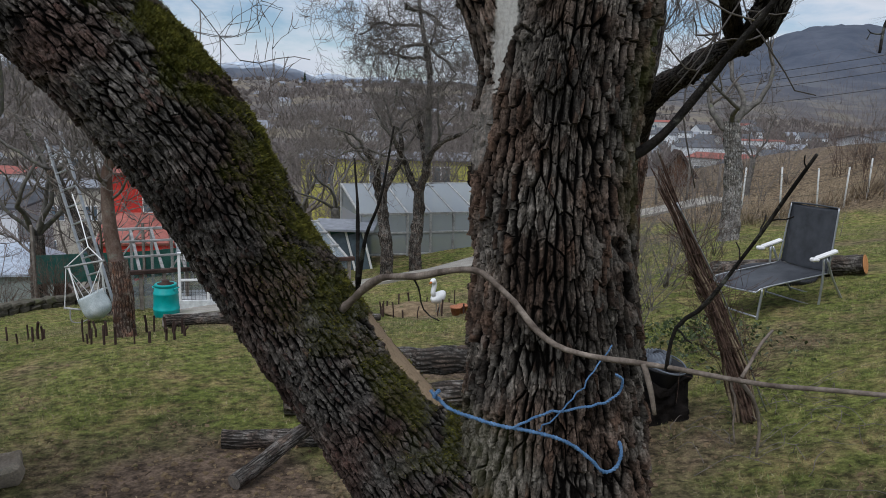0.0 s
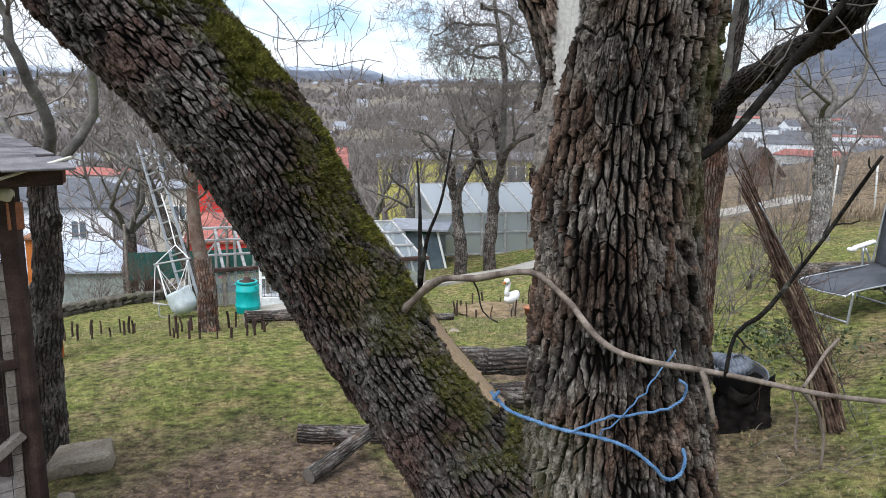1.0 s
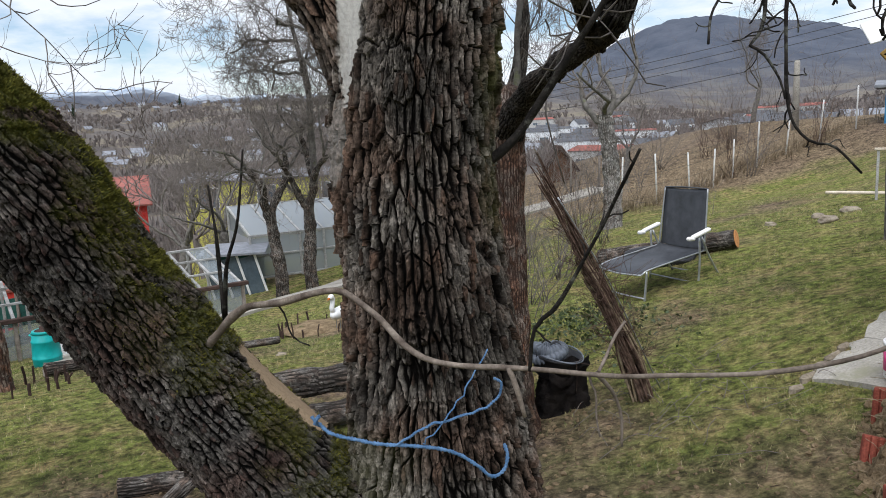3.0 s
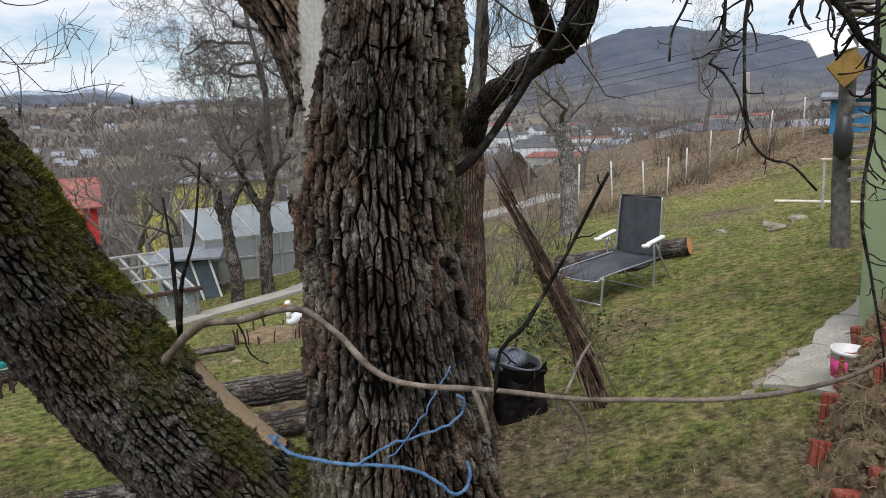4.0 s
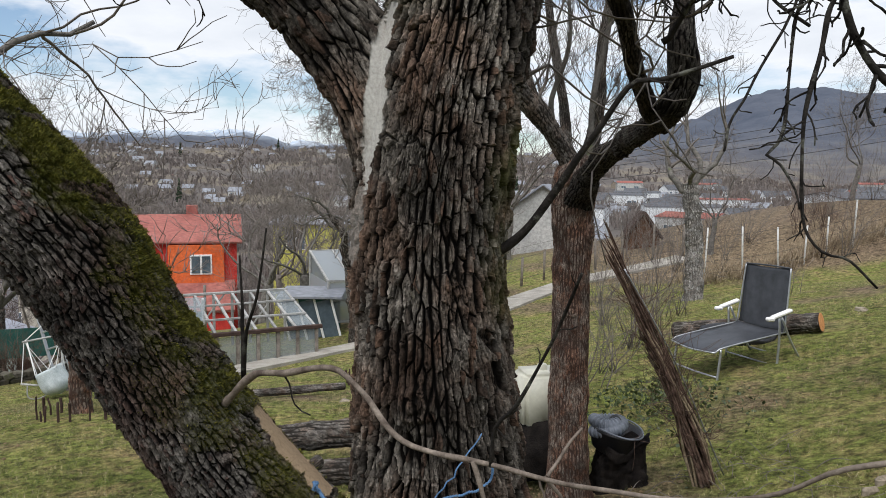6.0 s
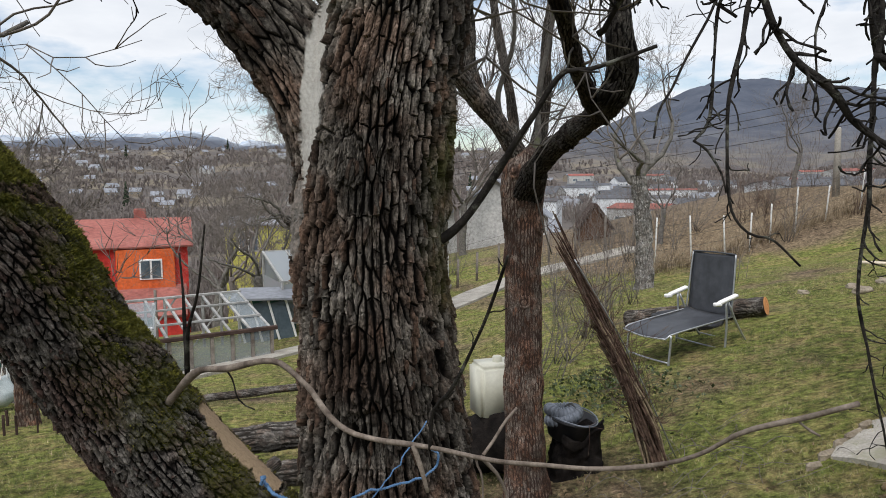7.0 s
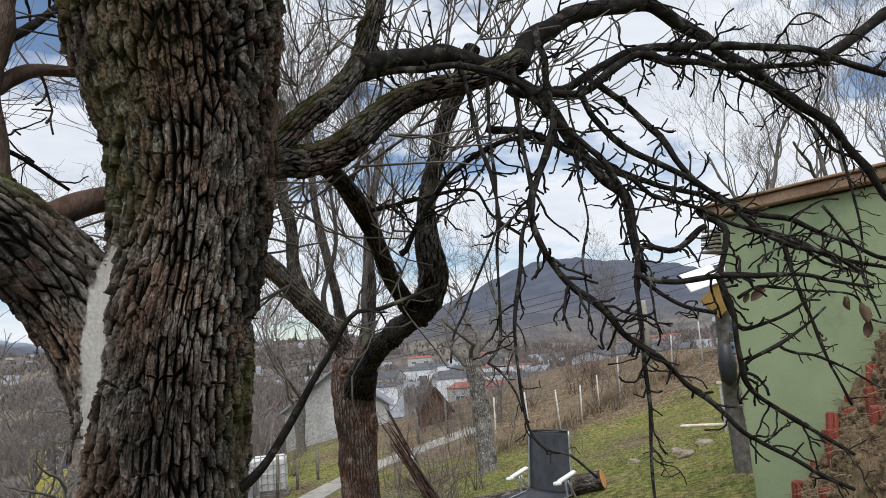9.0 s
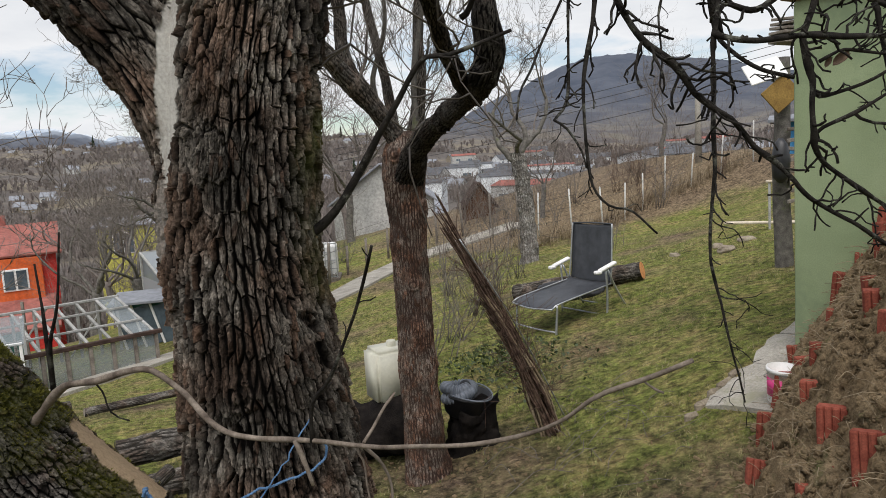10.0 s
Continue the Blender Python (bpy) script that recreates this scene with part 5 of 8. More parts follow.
t2, *_ = trunk_mesh("trunk", ((1.18, 4.66, -0.7), (1.15, 4.66, -0.2), (1.13, 4.66, 0.4), (1.13, 4.66, 1.0), (1.13, 4.65, 1.5), (1.13, 4.63, 1.78), (1.14, 4.62, 1.92), (1.14, 4.62, 1.98)), (0.2, 0.15, 0.128, 0.12, 0.128, 0.15, 0.11, 0.03), 260, 0.004, 38, 0.055, 0.005, "second_bark", None, 41, lobes=0.1, knots=((0.9, 0.93, 0.05, 0.03), (0.15, 0.8, 0.06, 0.02), (0.98, 0.62, 0.04, 0.015), (0.05, 0.98, 0.05, 0.03)))
fixed(t2, T2)


def ramify(b, p, way, length, radius, g, level, spread=0.75, up=0.12, thin=0.0035, wob=0.16, kids=5, stack=None):
    """Grows a crooked limb with ever thinner branches into a bundle, or into a second one for the thin ends."""
    n = max(3, min(12, int(length / (0.06 + 1.5 * radius)))) if radius > 0.008 else 4
    w = np.asarray(way, float)
    w /= np.linalg.norm(w)
    q, pts, ways = np.asarray(p, float), [], []
    for i in range(n + 1):
        pts.append(q)
        ways.append(w)
        w = w + g.normal(0, wob, 3) + np.array([0, 0, up])
        w /= np.linalg.norm(w)
        q = q + w * length / n
    end = max(radius * (0.4 if level > 1 else 0.3), thin * 0.6)
    b.tube(pts, np.linspace(radius, end, n + 1), 8 if radius > 0.03 else 5 if radius > 0.012 else 3)
    if level <= 0:
        return
    for k in range(kids):
        i = int(g.integers(max(1, n // 3), n + 1))
        side = np.cross(ways[i], g.normal(0, 1, 3))
        side /= np.linalg.norm(side) + 1e-9
        r = max(radius * (1 - 0.45 * i / n) * g.uniform(0.36, 0.6), thin)
        ramify(stack or b, pts[i], ways[i] + spread * g.uniform(0.7, 1.5) * side, length * g.uniform(0.45, 0.78), r, g, level - 1, spread, up, thin, wob, kids)


def limb_with_twigs(name, points, r0, r1, material, seed, parent, twigs, level=2, length=0.6, up=0.15, thin=0.003, sides=12, spread=0.9, gnarl=0.25):
    """A thick limb on given points, and its twigs as a part of their own."""
    total = spline(points, 50)[1][-1]
    n = max(8, int(total / 0.05))
    p = wiggle(points, n, 0.012, seed)
    r = knobbly(n, r0, r1, seed, gnarl)
    if r0 > 0.03:
        ob = fixed(trunk_mesh(name, p[::2], r[::2], 60, 0.008, 15, 0.034, 0.085 * r0, "dark_bark" if material == "branch" else "tree_bark" if parent != TREE else "bark", None, seed, lobes=0.16)[0], parent)
    else:
        b = Bundle()
        b.tube(p, r, sides)
        ob = fixed(b.link(name, material), parent)
    g = np.random.default_rng(seed + 77)
    tw = Bundle()
    t = frames(p)[0]
    for _ in range(twigs):
        i = int(g.integers(n // 4, n))
        side = np.cross(t[i], g.normal(0, 1, 3))
        side /= np.linalg.norm(side) + 1e-9
        ramify(tw, p[i], side + 0.5 * t[i] + np.array([0, 0, 0.3]), length * g.uniform(0.5, 1.2), max(r[i] * g.uniform(0.1, 0.24), thin * 1.5), g, level, spread, up, thin, 0.17, 5)
    if twigs:
        fixed(tw.link("crown", "twig", label="fine bare twigs", kind="stuff"), parent)
    return ob


# the old tree goes on over the camera
up, *_ = trunk_mesh("upper_trunk", ((0.212, 1.1, 2.7), (0.21, 1.1, 3.0), (0.19, 1.12, 3.35), (0.18, 1.13, 3.6)), (0.172, 0.178, 0.165, 0.12), 90, 0.02, 46, 0.06, 0.011, "bark", None, 6)
fixed(up, TREE)
for k, pts in enumerate((((0.15, 1.1, 3.3), (-0.25, 0.95, 3.7), (-0.7, 0.75, 4.3), (-1.0, 0.6, 5.0)), ((0.25, 1.1, 3.3), (0.6, 0.95, 3.75), (1.0, 0.8, 4.3), (1.3, 0.7, 5.1)), ((0.2, 1.15, 3.4), (0.25, 1.45, 3.9), (0.4, 1.8, 4.6), (0.4, 2.0, 5.3)), ((0.18, 1.05, 3.4), (0.1, 0.7, 3.9), (0.0, 0.2, 4.5), (-0.1, -0.1, 5.2)))):
    limb_with_twigs("limb", pts, 0.085, 0.03, "grey_bark", 150 + k, TREE, 12, 3, 0.9, 0.3)
limb_with_twigs("limb", ((-0.75, 0.91, 2.2), (-0.95, 0.86, 2.5), (-1.2, 0.75, 3.1), (-1.3, 0.7, 3.9)), 0.084, 0.03, "grey_bark", 160, TREE, 10, 3, 0.8, 0.3)
limb_with_twigs("limb", ((-0.45, 1.23, 2.28), (-0.65, 1.32, 2.45), (-0.9, 1.4, 2.9), (-1.0, 1.5, 3.6)), 0.046, 0.02, "grey_bark", 161, TREE, 8, 3, 0.7, 0.3)
limb_with_twigs("limb", ((1.12, 4.64, 1.75), (1.1, 4.6, 1.92), (0.857, 4.5, 2.23), (0.642, 4.4, 2.45), (0.441, 4.3, 2.63), (0.1, 4.2, 3.0)), 0.068, 0.04, "grey_bark", 51, T2, 10, 3, 0.6, 0.2, 0.0018)
limb_with_twigs("limb", ((0.84, 4.5, 2.27), (0.774, 4.5, 2.47), (0.761, 4.5, 2.74), (0.715, 4.5, 3.0), (0.75, 4.5, 3.6)), 0.045, 0.025, "grey_bark", 52, T2, 8, 3, 0.55, 0.2, 0.0018)
l2, *_ = trunk_mesh("limb", ((1.12, 4.64, 1.62), (1.15, 4.3, 1.86), (1.127, 3.6, 1.985), (1.03, 2.8, 2.02), (0.98, 2.42, 2.045), (0.985, 2.34, 2.09), (0.986, 2.32, 2.13)), (0.1, 0.07, 0.054, 0.042, 0.04, 0.037, 0.018), 130, 0.005, 22, 0.03, 0.006, "dark_bark", None, 43, lobes=0.22, knots=((0.1, 0.85, 0.03, 0.02), (0.8, 0.97, 0.035, 0.03), (0.95, 0.5, 0.04, 0.02), (0.3, 0.6, 0.04, 0.02)))
fixed(l2, T2)
limb_with_twigs("limb", ((1.0, 2.62, 2.015), (0.955, 2.53, 2.04), (0.897, 2.42, 2.085), (0.840, 2.30, 2.123), (0.783, 2.20, 2.172), (0.730, 2.10, 2.215), (0.677, 2.00, 2.247), (0.576, 1.80, 2.320), (0.45, 1.62, 2.42)), 0.0315, 0.024, "branch", 54, T2, 9, 2, 0.5, 0.1, gnarl=0.5)
limb_with_twigs("limb", ((0.975, 2.4, 2.05), (0.984, 2.36, 2.085), (0.986, 2.33, 2.142), (0.976, 2.30, 2.210), (0.993, 2.30, 2.300), (1.027, 2.30, 2.478), (1.077, 2.30, 2.70), (1.198, 2.3, 3.0)), 0.036, 0.025, "branch", 55, T2, 12, 2, 0.45, 0.1, gnarl=0.6)
limb_with_twigs("limb", ((1.15, 4.66, 1.7), (1.25, 4.7, 2.1), (1.3, 4.75, 2.7), (1.45, 4.8, 3.4)), 0.05, 0.022, "grey_bark", 56, T2, 10, 3, 0.6, 0.25, 0.0018)
limb_with_twigs("limb", ((1.13, 4.7, 1.7), (1.1, 4.9, 2.2), (1.0, 5.0, 2.9), (1.0, 5.1, 3.6)), 0.04, 0.02, "grey_bark", 57, T2, 9, 3, 0.6, 0.25, 0.0018)
limb_with_twigs("shoot", ((1.14, 4.6, 1.8), (1.208, 4.60, 1.965), (1.225, 4.58, 2.265), (1.291, 4.55, 2.625), (1.35, 4.5, 3.1)), 0.022, 0.012, "grey_bark", 58, T2, 9, 2, 0.5, 0.3, 0.0018)
limb_with_twigs("shoot", ((1.0, 4.58, 2.06), (0.93, 4.5, 2.3), (1.0, 4.4, 2.6), (0.98, 4.3, 3.0)), 0.018, 0.01, "grey_bark", 59, T2, 8, 2, 0.5, 0.3, 0.0018)

STICKS = thing("brushwood_bundle", pose(1.98, 4.5, G(1.98, 4.5)), "bundle of dry sticks leaning against the slender tree", "brushwood")


def lean_sticks():
    """A tight sheaf of dead canes, its foot on the ground and its head against the tree."""
    g = np.random.default_rng(8)
    foot, head = np.array([2.07, 4.68, G(2.07, 4.68)]), np.array([1.285, 4.6, 1.56])
    way = (head - foot) / np.linalg.norm(head - foot)
    side = np.cross(way, [0, 1, 0])
    side /= np.linalg.norm(side)
    deep = np.cross(side, way)
    tw = Bundle()
    for k in range(60):
        a, q = g.uniform(0, 6.283), math.sqrt(g.random())
        reach = 0.4 + 0.6 * g.random() ** 1.3
        pts = []
        for f in np.linspace(0, 1, 6):
            swell = (0.085 - 0.055 * f) * q
            turn = a + 1.2 * f
            bend = -0.05 * math.sin(math.pi * f)
            pts.append(foot + (head - foot) * f * reach + side * (swell * math.cos(turn) + bend) + deep * swell * math.sin(turn) + g.normal(0, 0.007, 3))
        pts[0][2] = G(pts[0][0], pts[0][1]) - 0.02
        p = wiggle(pts, 30, 0.01, 900 + k)
        r = knobbly(30, g.uniform(0.005, 0.011), 0.004, 900 + k, 0.5)
        b = Bundle()
        b.tube(p, r, 7)
        for _ in range(4 if k % 2 else 2):
            i = int(g.integers(6, 30))
            ramify(tw, p[i], g.normal(0, 1, 3) + np.array([-0.2, 0, 0.8]), g.uniform(0.1, 0.35), 0.0035, g, 1, thin=0.0018, kids=2)
        fixed(b.link("stick", "cane" if k % 6 else "straw"), STICKS)
    fixed(tw.link("twig_tangle", "cane", label="tangle of thin dry side twigs", kind="stuff"), STICKS)
    b = Bundle()
    b.tube(wiggle(((2.22, 4.72, G(2.22, 4.72)), (1.84, 4.66, 0.62), (1.45, 4.58, 1.26)), 20, 0.003, 5), 0.006, 6)
    fixed(b.link("pole", "alu", label="thin grey pole"), STICKS)


lean_sticks()


def dry_brush():
    """Dry runners and prunings round the foot of the sticks."""
    g = np.random.default_rng(81)
    b = Bundle()
    for _ in range(46):
        x, y = g.normal(2.2, 0.35), g.normal(4.3, 0.35)
        a = g.uniform(0, 6.28)
        ln = g.uniform(0.1, 0.45)
        z = G(x, y)
        b.tube(wiggle(((x, y, z + 0.005), (x + ln * 0.5 * math.cos(a), y + ln * 0.5 * math.sin(a), z + g.uniform(0.02, 0.1)), (x + ln * math.cos(a), y + ln * math.sin(a), G(x + ln * math.cos(a), y + ln * math.sin(a)) + 0.004)), 8, 0.012, int(g.integers(1, 9999))), 0.0022, 4)
    tagged(b.link("prunings", "twig"), "thin dry prunings strewn over the grass", "prunings", kind="stuff")


dry_brush()


def log(name, a, b, r, label, category="log", material="log", end="pale_wood", seed=0, group="", squash=1.0):
    """A log with uneven bark and ringed cut ends, lying from a to b."""
    a, b = np.asarray(a, float), np.asarray(b, float)
    ob = thing(name, pose(*((a + b) / 2)), label, category, group)
    n, sides = 26, 28
    p = wiggle((a, (a + b) / 2, b), n, r * 0.06, seed)
    t, x, y = frames(p)
    u = np.arange(sides) / sides
    if material == "charred":
        U, S = np.meshgrid(u, np.linspace(0, np.linalg.norm(b - a), n))
        R = r * (1 + 0.3 * (vnoise(U * 5, S / 0.3, seed, 5) - 0.5) + 0.3 * (vnoise(U * 14, S / 0.16, seed + 1, 14) - 0.5) + 0.1 * (vnoise(U * 14, S / 0.03, seed + 2, 14) - 0.5))
        ang = U * 2 * math.pi
        v = p[:, None] + (np.cos(ang) * R)[..., None] * x[:, None] + (np.sin(ang) * R)[..., None] * y[:, None]
        i, k = np.meshgrid(np.arange(n - 1), np.arange(sides), indexing="ij")
        k2 = (k + 1) % sides
        f = np.stack([i * sides + k, i * sides + k2, (i + 1) * sides + k2, (i + 1) * sides + k], -1).reshape(-1, 4).tolist()
        fixed(mesh_object("bark", v.reshape(-1, 3), f, material), ob)
    else:
        fixed(trunk_mesh("bark", p[::5], np.full(len(p[::5]), r), 72, 0.012, 17, 0.16, r * 0.1, "tree_bark", None, seed, lobes=0.1)[0], ob)
        ang = u * 2 * math.pi
        v = p[:, None] + 0.93 * r * (np.cos(ang)[None, :, None] * x[:, None] + np.sin(ang)[None, :, None] * y[:, None])
        v[0] -= t[0] * 0.006
        v[-1] += t[-1] * 0.006
        p[0] -= t[0] * 0.006
        p[-1] += t[-1] * 0.006
    for c, ring, out in ((p[0], v[0], -t[0]), (p[-1], v[-1], t[-1])):
        vs = np.vstack([ring, c + (ring - c) * 0.6 + out * r * 0.03, c + (ring - c) * 0.25 + out * r * 0.01, [c]])
        fs = []
        for q in range(2):
            fs += [[q * sides + k, q * sides + (k + 1) % sides, (q + 1) * sides + (k + 1) % sides, (q + 1) * sides + k] for k in range(sides)]
        fs += [[2 * sides + k, 2 * sides + (k + 1) % sides, 3 * sides] for k in range(sides)]
        fixed(mesh_object("cut_end", vs, fs, end, label="sawn end"), ob)
    return ob


def on(x, y, up=0.0):
    return (x, y, G(x, y) + up)


# logs, stump and tubs about the trees
log("fallen_log", on(3.6, 9.6, 0.13), on(4.86, 8.3, 0.13), 0.12, "thick grey log with an orange sawn end behind the lounger", "log", "log", "cut_end", 3)
log("bench_log", on(-0.95, 5.45, 0.3), on(0.75, 5.75, 0.3), 0.11, "weathered log used as a low bench", "log", "log", "old_wood", 4, "bench logs")
log("bench_log", on(-1.15, 5.2, 0.1), on(0.65, 5.5, 0.1), 0.1, "weathered log lying under the bench log", "log", "log", "old_wood", 5, "bench logs")
log("short_log", on(-1.42, 4.55, 0.05), on(-0.75, 4.6, 0.05), 0.065, "short weathered log lying in the mud", "log", "log", "old_wood", 6)
log("thick_stick", on(-1.14, 3.85, 0.05), (-0.55, 5.0, G(-0.55, 5.0) + 0.28), 0.048, "thick stick propped on the ground", "stick", "log", "old_wood", 7)
log("dark_log", on(0.62, 5.4, 0.22), on(1.36, 5.08, 0.22), 0.23, "black rotten log beside the slender tree", "log", "charred", "charred", 8)
log("stick_pile", on(-1.9, 8.7, 0.05), on(-0.8, 9.2, 0.1), 0.05, "dry branch lying on the grass", "branch", "log", "old_wood", 9)
log("low_log", on(-3.35, 8.6, 0.08), on(-2.2, 9.3, 0.08), 0.08, "short dark log lying on the lawn", "log", "dark_wood", "old_wood", 10)


def slumped_bag():
    """A dark plastic sack slumped before the log behind the lounger."""
    bm = bmesh.new()
    bmesh.ops.create_icosphere(bm, subdivisions=4, radius=1)
    for v in bm.verts:
        c = v.co.copy()
        n = 0.16 * noise.noise(c * 1.6) + 0.08 * noise.noise(c * 4.5) + 0.03 * noise.noise(c * 11)
        v.co = Vector((c.x * 0.46, c.y * 0.19, max(c.z, -0.45) * 0.17)) * (1 + n)
    ob = part("black_sack", bm, "black_plastic", smooth=True)
    ob.matrix_world = pose(*on(4.05, 8.68, 0.07), 0, 0, -38)
    tagged(ob, "black plastic sack slumped in the grass beside the log", "sack")


slumped_bag()


def stump():
    x, y = 1.57, 4.95
    ob = thing("tree_stump", pose(*on(x, y)), "black rotten stump carrying a black tub", "stump")
    n, sides = 22, 64
    g = np.random.default_rng(4)
    U, H = np.meshgrid(np.arange(sides) / sides, np.linspace(-0.12, 0.3, n))
    R = 0.155 + 0.11 * np.exp(-(H + 0.1) / 0.1) + 0.11 * (vnoise(U * 9, H / 0.3, 7, 9) - 0.5) + 0.06 * (vnoise(U * 20, H / 0.08, 8, 20) - 0.5) + 0.035 * (vnoise(U * 40, H / 0.03, 18, 40) - 0.5)
    v = np.stack([R * np.cos(U * 6.2832), R * np.sin(U * 6.2832), H + 0.16 * (vnoise(U * 14, H * 0 + 1, 9, 14) - 0.5) * (H > 0.2)], -1).reshape(-1, 3)
    i, k = np.meshgrid(np.arange(n - 1), np.arange(sides), indexing="ij")
    k2 = (k + 1) % sides
    f = np.stack([i * sides + k, i * sides + k2, (i + 1) * sides + k2, (i + 1) * sides + k], -1).reshape(-1, 4).tolist()
    f.append([(n - 1) * sides + k for k in range(sides)])
    mesh_object("stump_wood", v, f, "charred", ob)
    z = G(x, y) + 0.27
    tub = thing("black_tub", pose(x - 0.05, y + 0.02, z - 0.03, 5, 9, 0) @ Matrix.Scale(0.86, 4), "black plastic tub standing on the stump", "tub")
    part("tub_wall", lathe(((0.15, 0), (0.175, 0.02), (0.2, 0.17), (0.212, 0.175), (0.212, 0.195), (0.192, 0.195), (0.185, 0.05), (0.0, 0.045)), 32), "black_plastic", tub, smooth=True)
    part("rim", rod([(0.212 * math.cos(q), 0.212 * math.sin(q), 0.197 + 0.012 * math.sin(2 * q)) for q in np.linspace(-2.6, 1.4, 26)], 0.007, 8), "grey_hose", tub, "pale scuffed edge", smooth=True)
    hose = thing("ribbed_hose", pose(x - 0.08, y + 0.02, z + 0.115, 4, 10, 200) @ Matrix.Scale(0.9, 4), "thick grey ribbed hose coiled in the tub", "hose")
    a = np.linspace(-0.2, 8.2, 760)
    lift = 0.045 * a / 8.2
    p = np.stack([(0.118 - 0.03 * a / 8.2) * np.cos(a), (0.118 - 0.03 * a / 8.2) * np.sin(a), 0.02 + lift + 0.045 * np.exp(-((a - 6.0) / 0.9) ** 2)], 1)
    b = Bundle()
    b.tube(p, 0.046 + 0.0055 * np.sign(np.sin(a * 24)) * np.abs(np.sin(a * 24)) ** 0.5, 18)
    b.link("coil", "grey_hose", hose)
    part("cuff", rod([(0.088 * math.cos(8.2), 0.088 * math.sin(8.2), 0.065), (0.06 * math.cos(8.6), 0.06 * math.sin(8.6), 0.1)], 0.04, 16), "black_plastic", hose, "black end cuff", smooth=True)


stump()


def jerrycan():
    ob = thing("cream_canister", pose(1.06, 5.28, G(0.98, 5.2) + 0.44, 0, 0, 12) @ Matrix.Scale(1.2, 4), "cream plastic canister standing on the dark log", "canister")
    bm = bmesh.new()
    bmesh.ops.create_cube(bm, size=1)
    bmesh.ops.scale(bm, vec=(0.30, 0.24, 0.34), verts=bm.verts)
    bmesh.ops.translate(bm, vec=(0, 0, 0.17), verts=bm.verts)
    bmesh.ops.bevel(bm, geom=bm.edges[:], offset=0.026, segments=4, affect="EDGES")
    part("body", bm, "cream_plastic", ob, smooth=True)
    part("cap", lathe(((0.03, 0.335), (0.032, 0.34), (0.03, 0.37), (0.026, 0.375)), 14), "cream_plastic", ob, smooth=True)


jerrycan()


# ---- sun lounger ----
def lounger():
    x, y = 3.09, 7.57
    ob = thing("sun_lounger", pose(x, y, G(x, y) + 0.02, -1.0, -6.5, 18), "folding sun lounger with charcoal textile and aluminium frame", "sun lounger")
    half = 0.35
    for s in (-1, 1):
        part("side_rail", rod([(0.0, s * half, 0.31), (0.12, s * half, 0.345), (0.92, s * half, 0.37)], 0.0095, 8, 14), "alu", ob, smooth=True)
        part("back_rail", rod([(0.9, s * half, 0.37), (0.96, s * half * 0.98, 0.6), (1.03, s * half * 0.95, 0.9), (1.06, s * half * 0.93, 1.03)], 0.0095, 8, 14), "alu", ob, smooth=True)
        part("front_leg", rod([(0.07, s * half, 0.335), (0.06, s * half, 0.25), (0.0, s * half, 0.0)], 0.0135, 8, 10), "alu", ob, smooth=True)
        part("rear_leg", rod([(0.82, s * (half + 0.03), 0.56), (0.8, s * (half + 0.03), 0.3), (0.74, s * (half + 0.03), -0.01)], 0.0125, 8, 10), "alu", ob, smooth=True)
        part("rear_leg", rod([(0.85, s * (half + 0.03), 0.55), (0.95, s * (half + 0.03), 0.28), (1.1, s * (half + 0.03), -0.01)], 0.0125, 8, 10), "alu", ob, smooth=True)
        arm = bmesh.new()
        box(arm, (0.27, 0.06, 0.04), (0.84, s * (half + 0.04), 0.585), (0, -9, 0), 0.013)
        box(arm, (0.09, 0.065, 0.042), (0.69, s * (half + 0.04), 0.555), (0, 8, 0), 0.013)
        part("armrest", arm, "white_plastic", ob, "white plastic armrest")
    part("front_bar", rod([(0.01, -half, 0.05), (0.0, 0, 0.045), (0.01, half, 0.05)], 0.0105, 8, 10), "alu", ob, smooth=True)
    part("foot_bar", rod([(0.0, -half, 0.31), (-0.04, 0, 0.3), (0.0, half, 0.31)], 0.0095, 8, 12), "alu", ob, smooth=True)
    part("rear_bar", rod([(0.745, -half - 0.03, 0.04), (0.745, half + 0.03, 0.04)], 0.009, 8), "alu", ob, smooth=True)
    part("rear_bar", rod([(1.09, -half - 0.03, 0.03), (1.09, half + 0.03, 0.03)], 0.009, 8), "alu", ob, smooth=True)
    part("top_bar", rod([(1.06, -half * 0.93, 1.03), (1.07, 0, 1.035), (1.06, half * 0.93, 1.03)], 0.0095, 8, 12), "black_mesh", ob, smooth=True)

    def cloth(name, prof, w):
        n, k = len(prof), 9
        pr = spline([(a, 0, b) for a, b in prof], 22)[0]
        v, f = [], []
        for a, _, c in pr:
            for j in range(k):
                q = j / (k - 1) * 2 - 1
                v.append((a, q * w, c - 0.02 * (1 - q * q)))
        m = len(pr)
        top = [[i * k + j, (i + 1) * k + j, (i + 1) * k + j + 1, i * k + j + 1] for i in range(m - 1) for j in range(k - 1)]
        nv = len(v)
        v += [(a, b, c - 0.006) for a, b, c in v]
        low = [[nv + i for i in q[::-1]] for q in top]
        rim = []
        ring = [j for j in range(k)] + [i * k + k - 1 for i in range(1, m)] + [(m - 1) * k + j for j in range(k - 2, -1, -1)] + [i * k for i in range(m - 2, 0, -1)]
        for p, q in zip(ring, ring[1:] + ring[:1]):
            rim.append([p, q, nv + q, nv + p])
        mesh_object(name, np.array(v), top + low + rim, "black_mesh", ob)

    cloth("seat", ((-0.01, 0.315), (0.15, 0.35), (0.5, 0.35), (0.78, 0.36), (0.91, 0.39)), 0.342)
    cloth("backrest", ((0.915, 0.395), (0.965, 0.6), (1.03, 0.87), (1.066, 1.035)), 0.33)


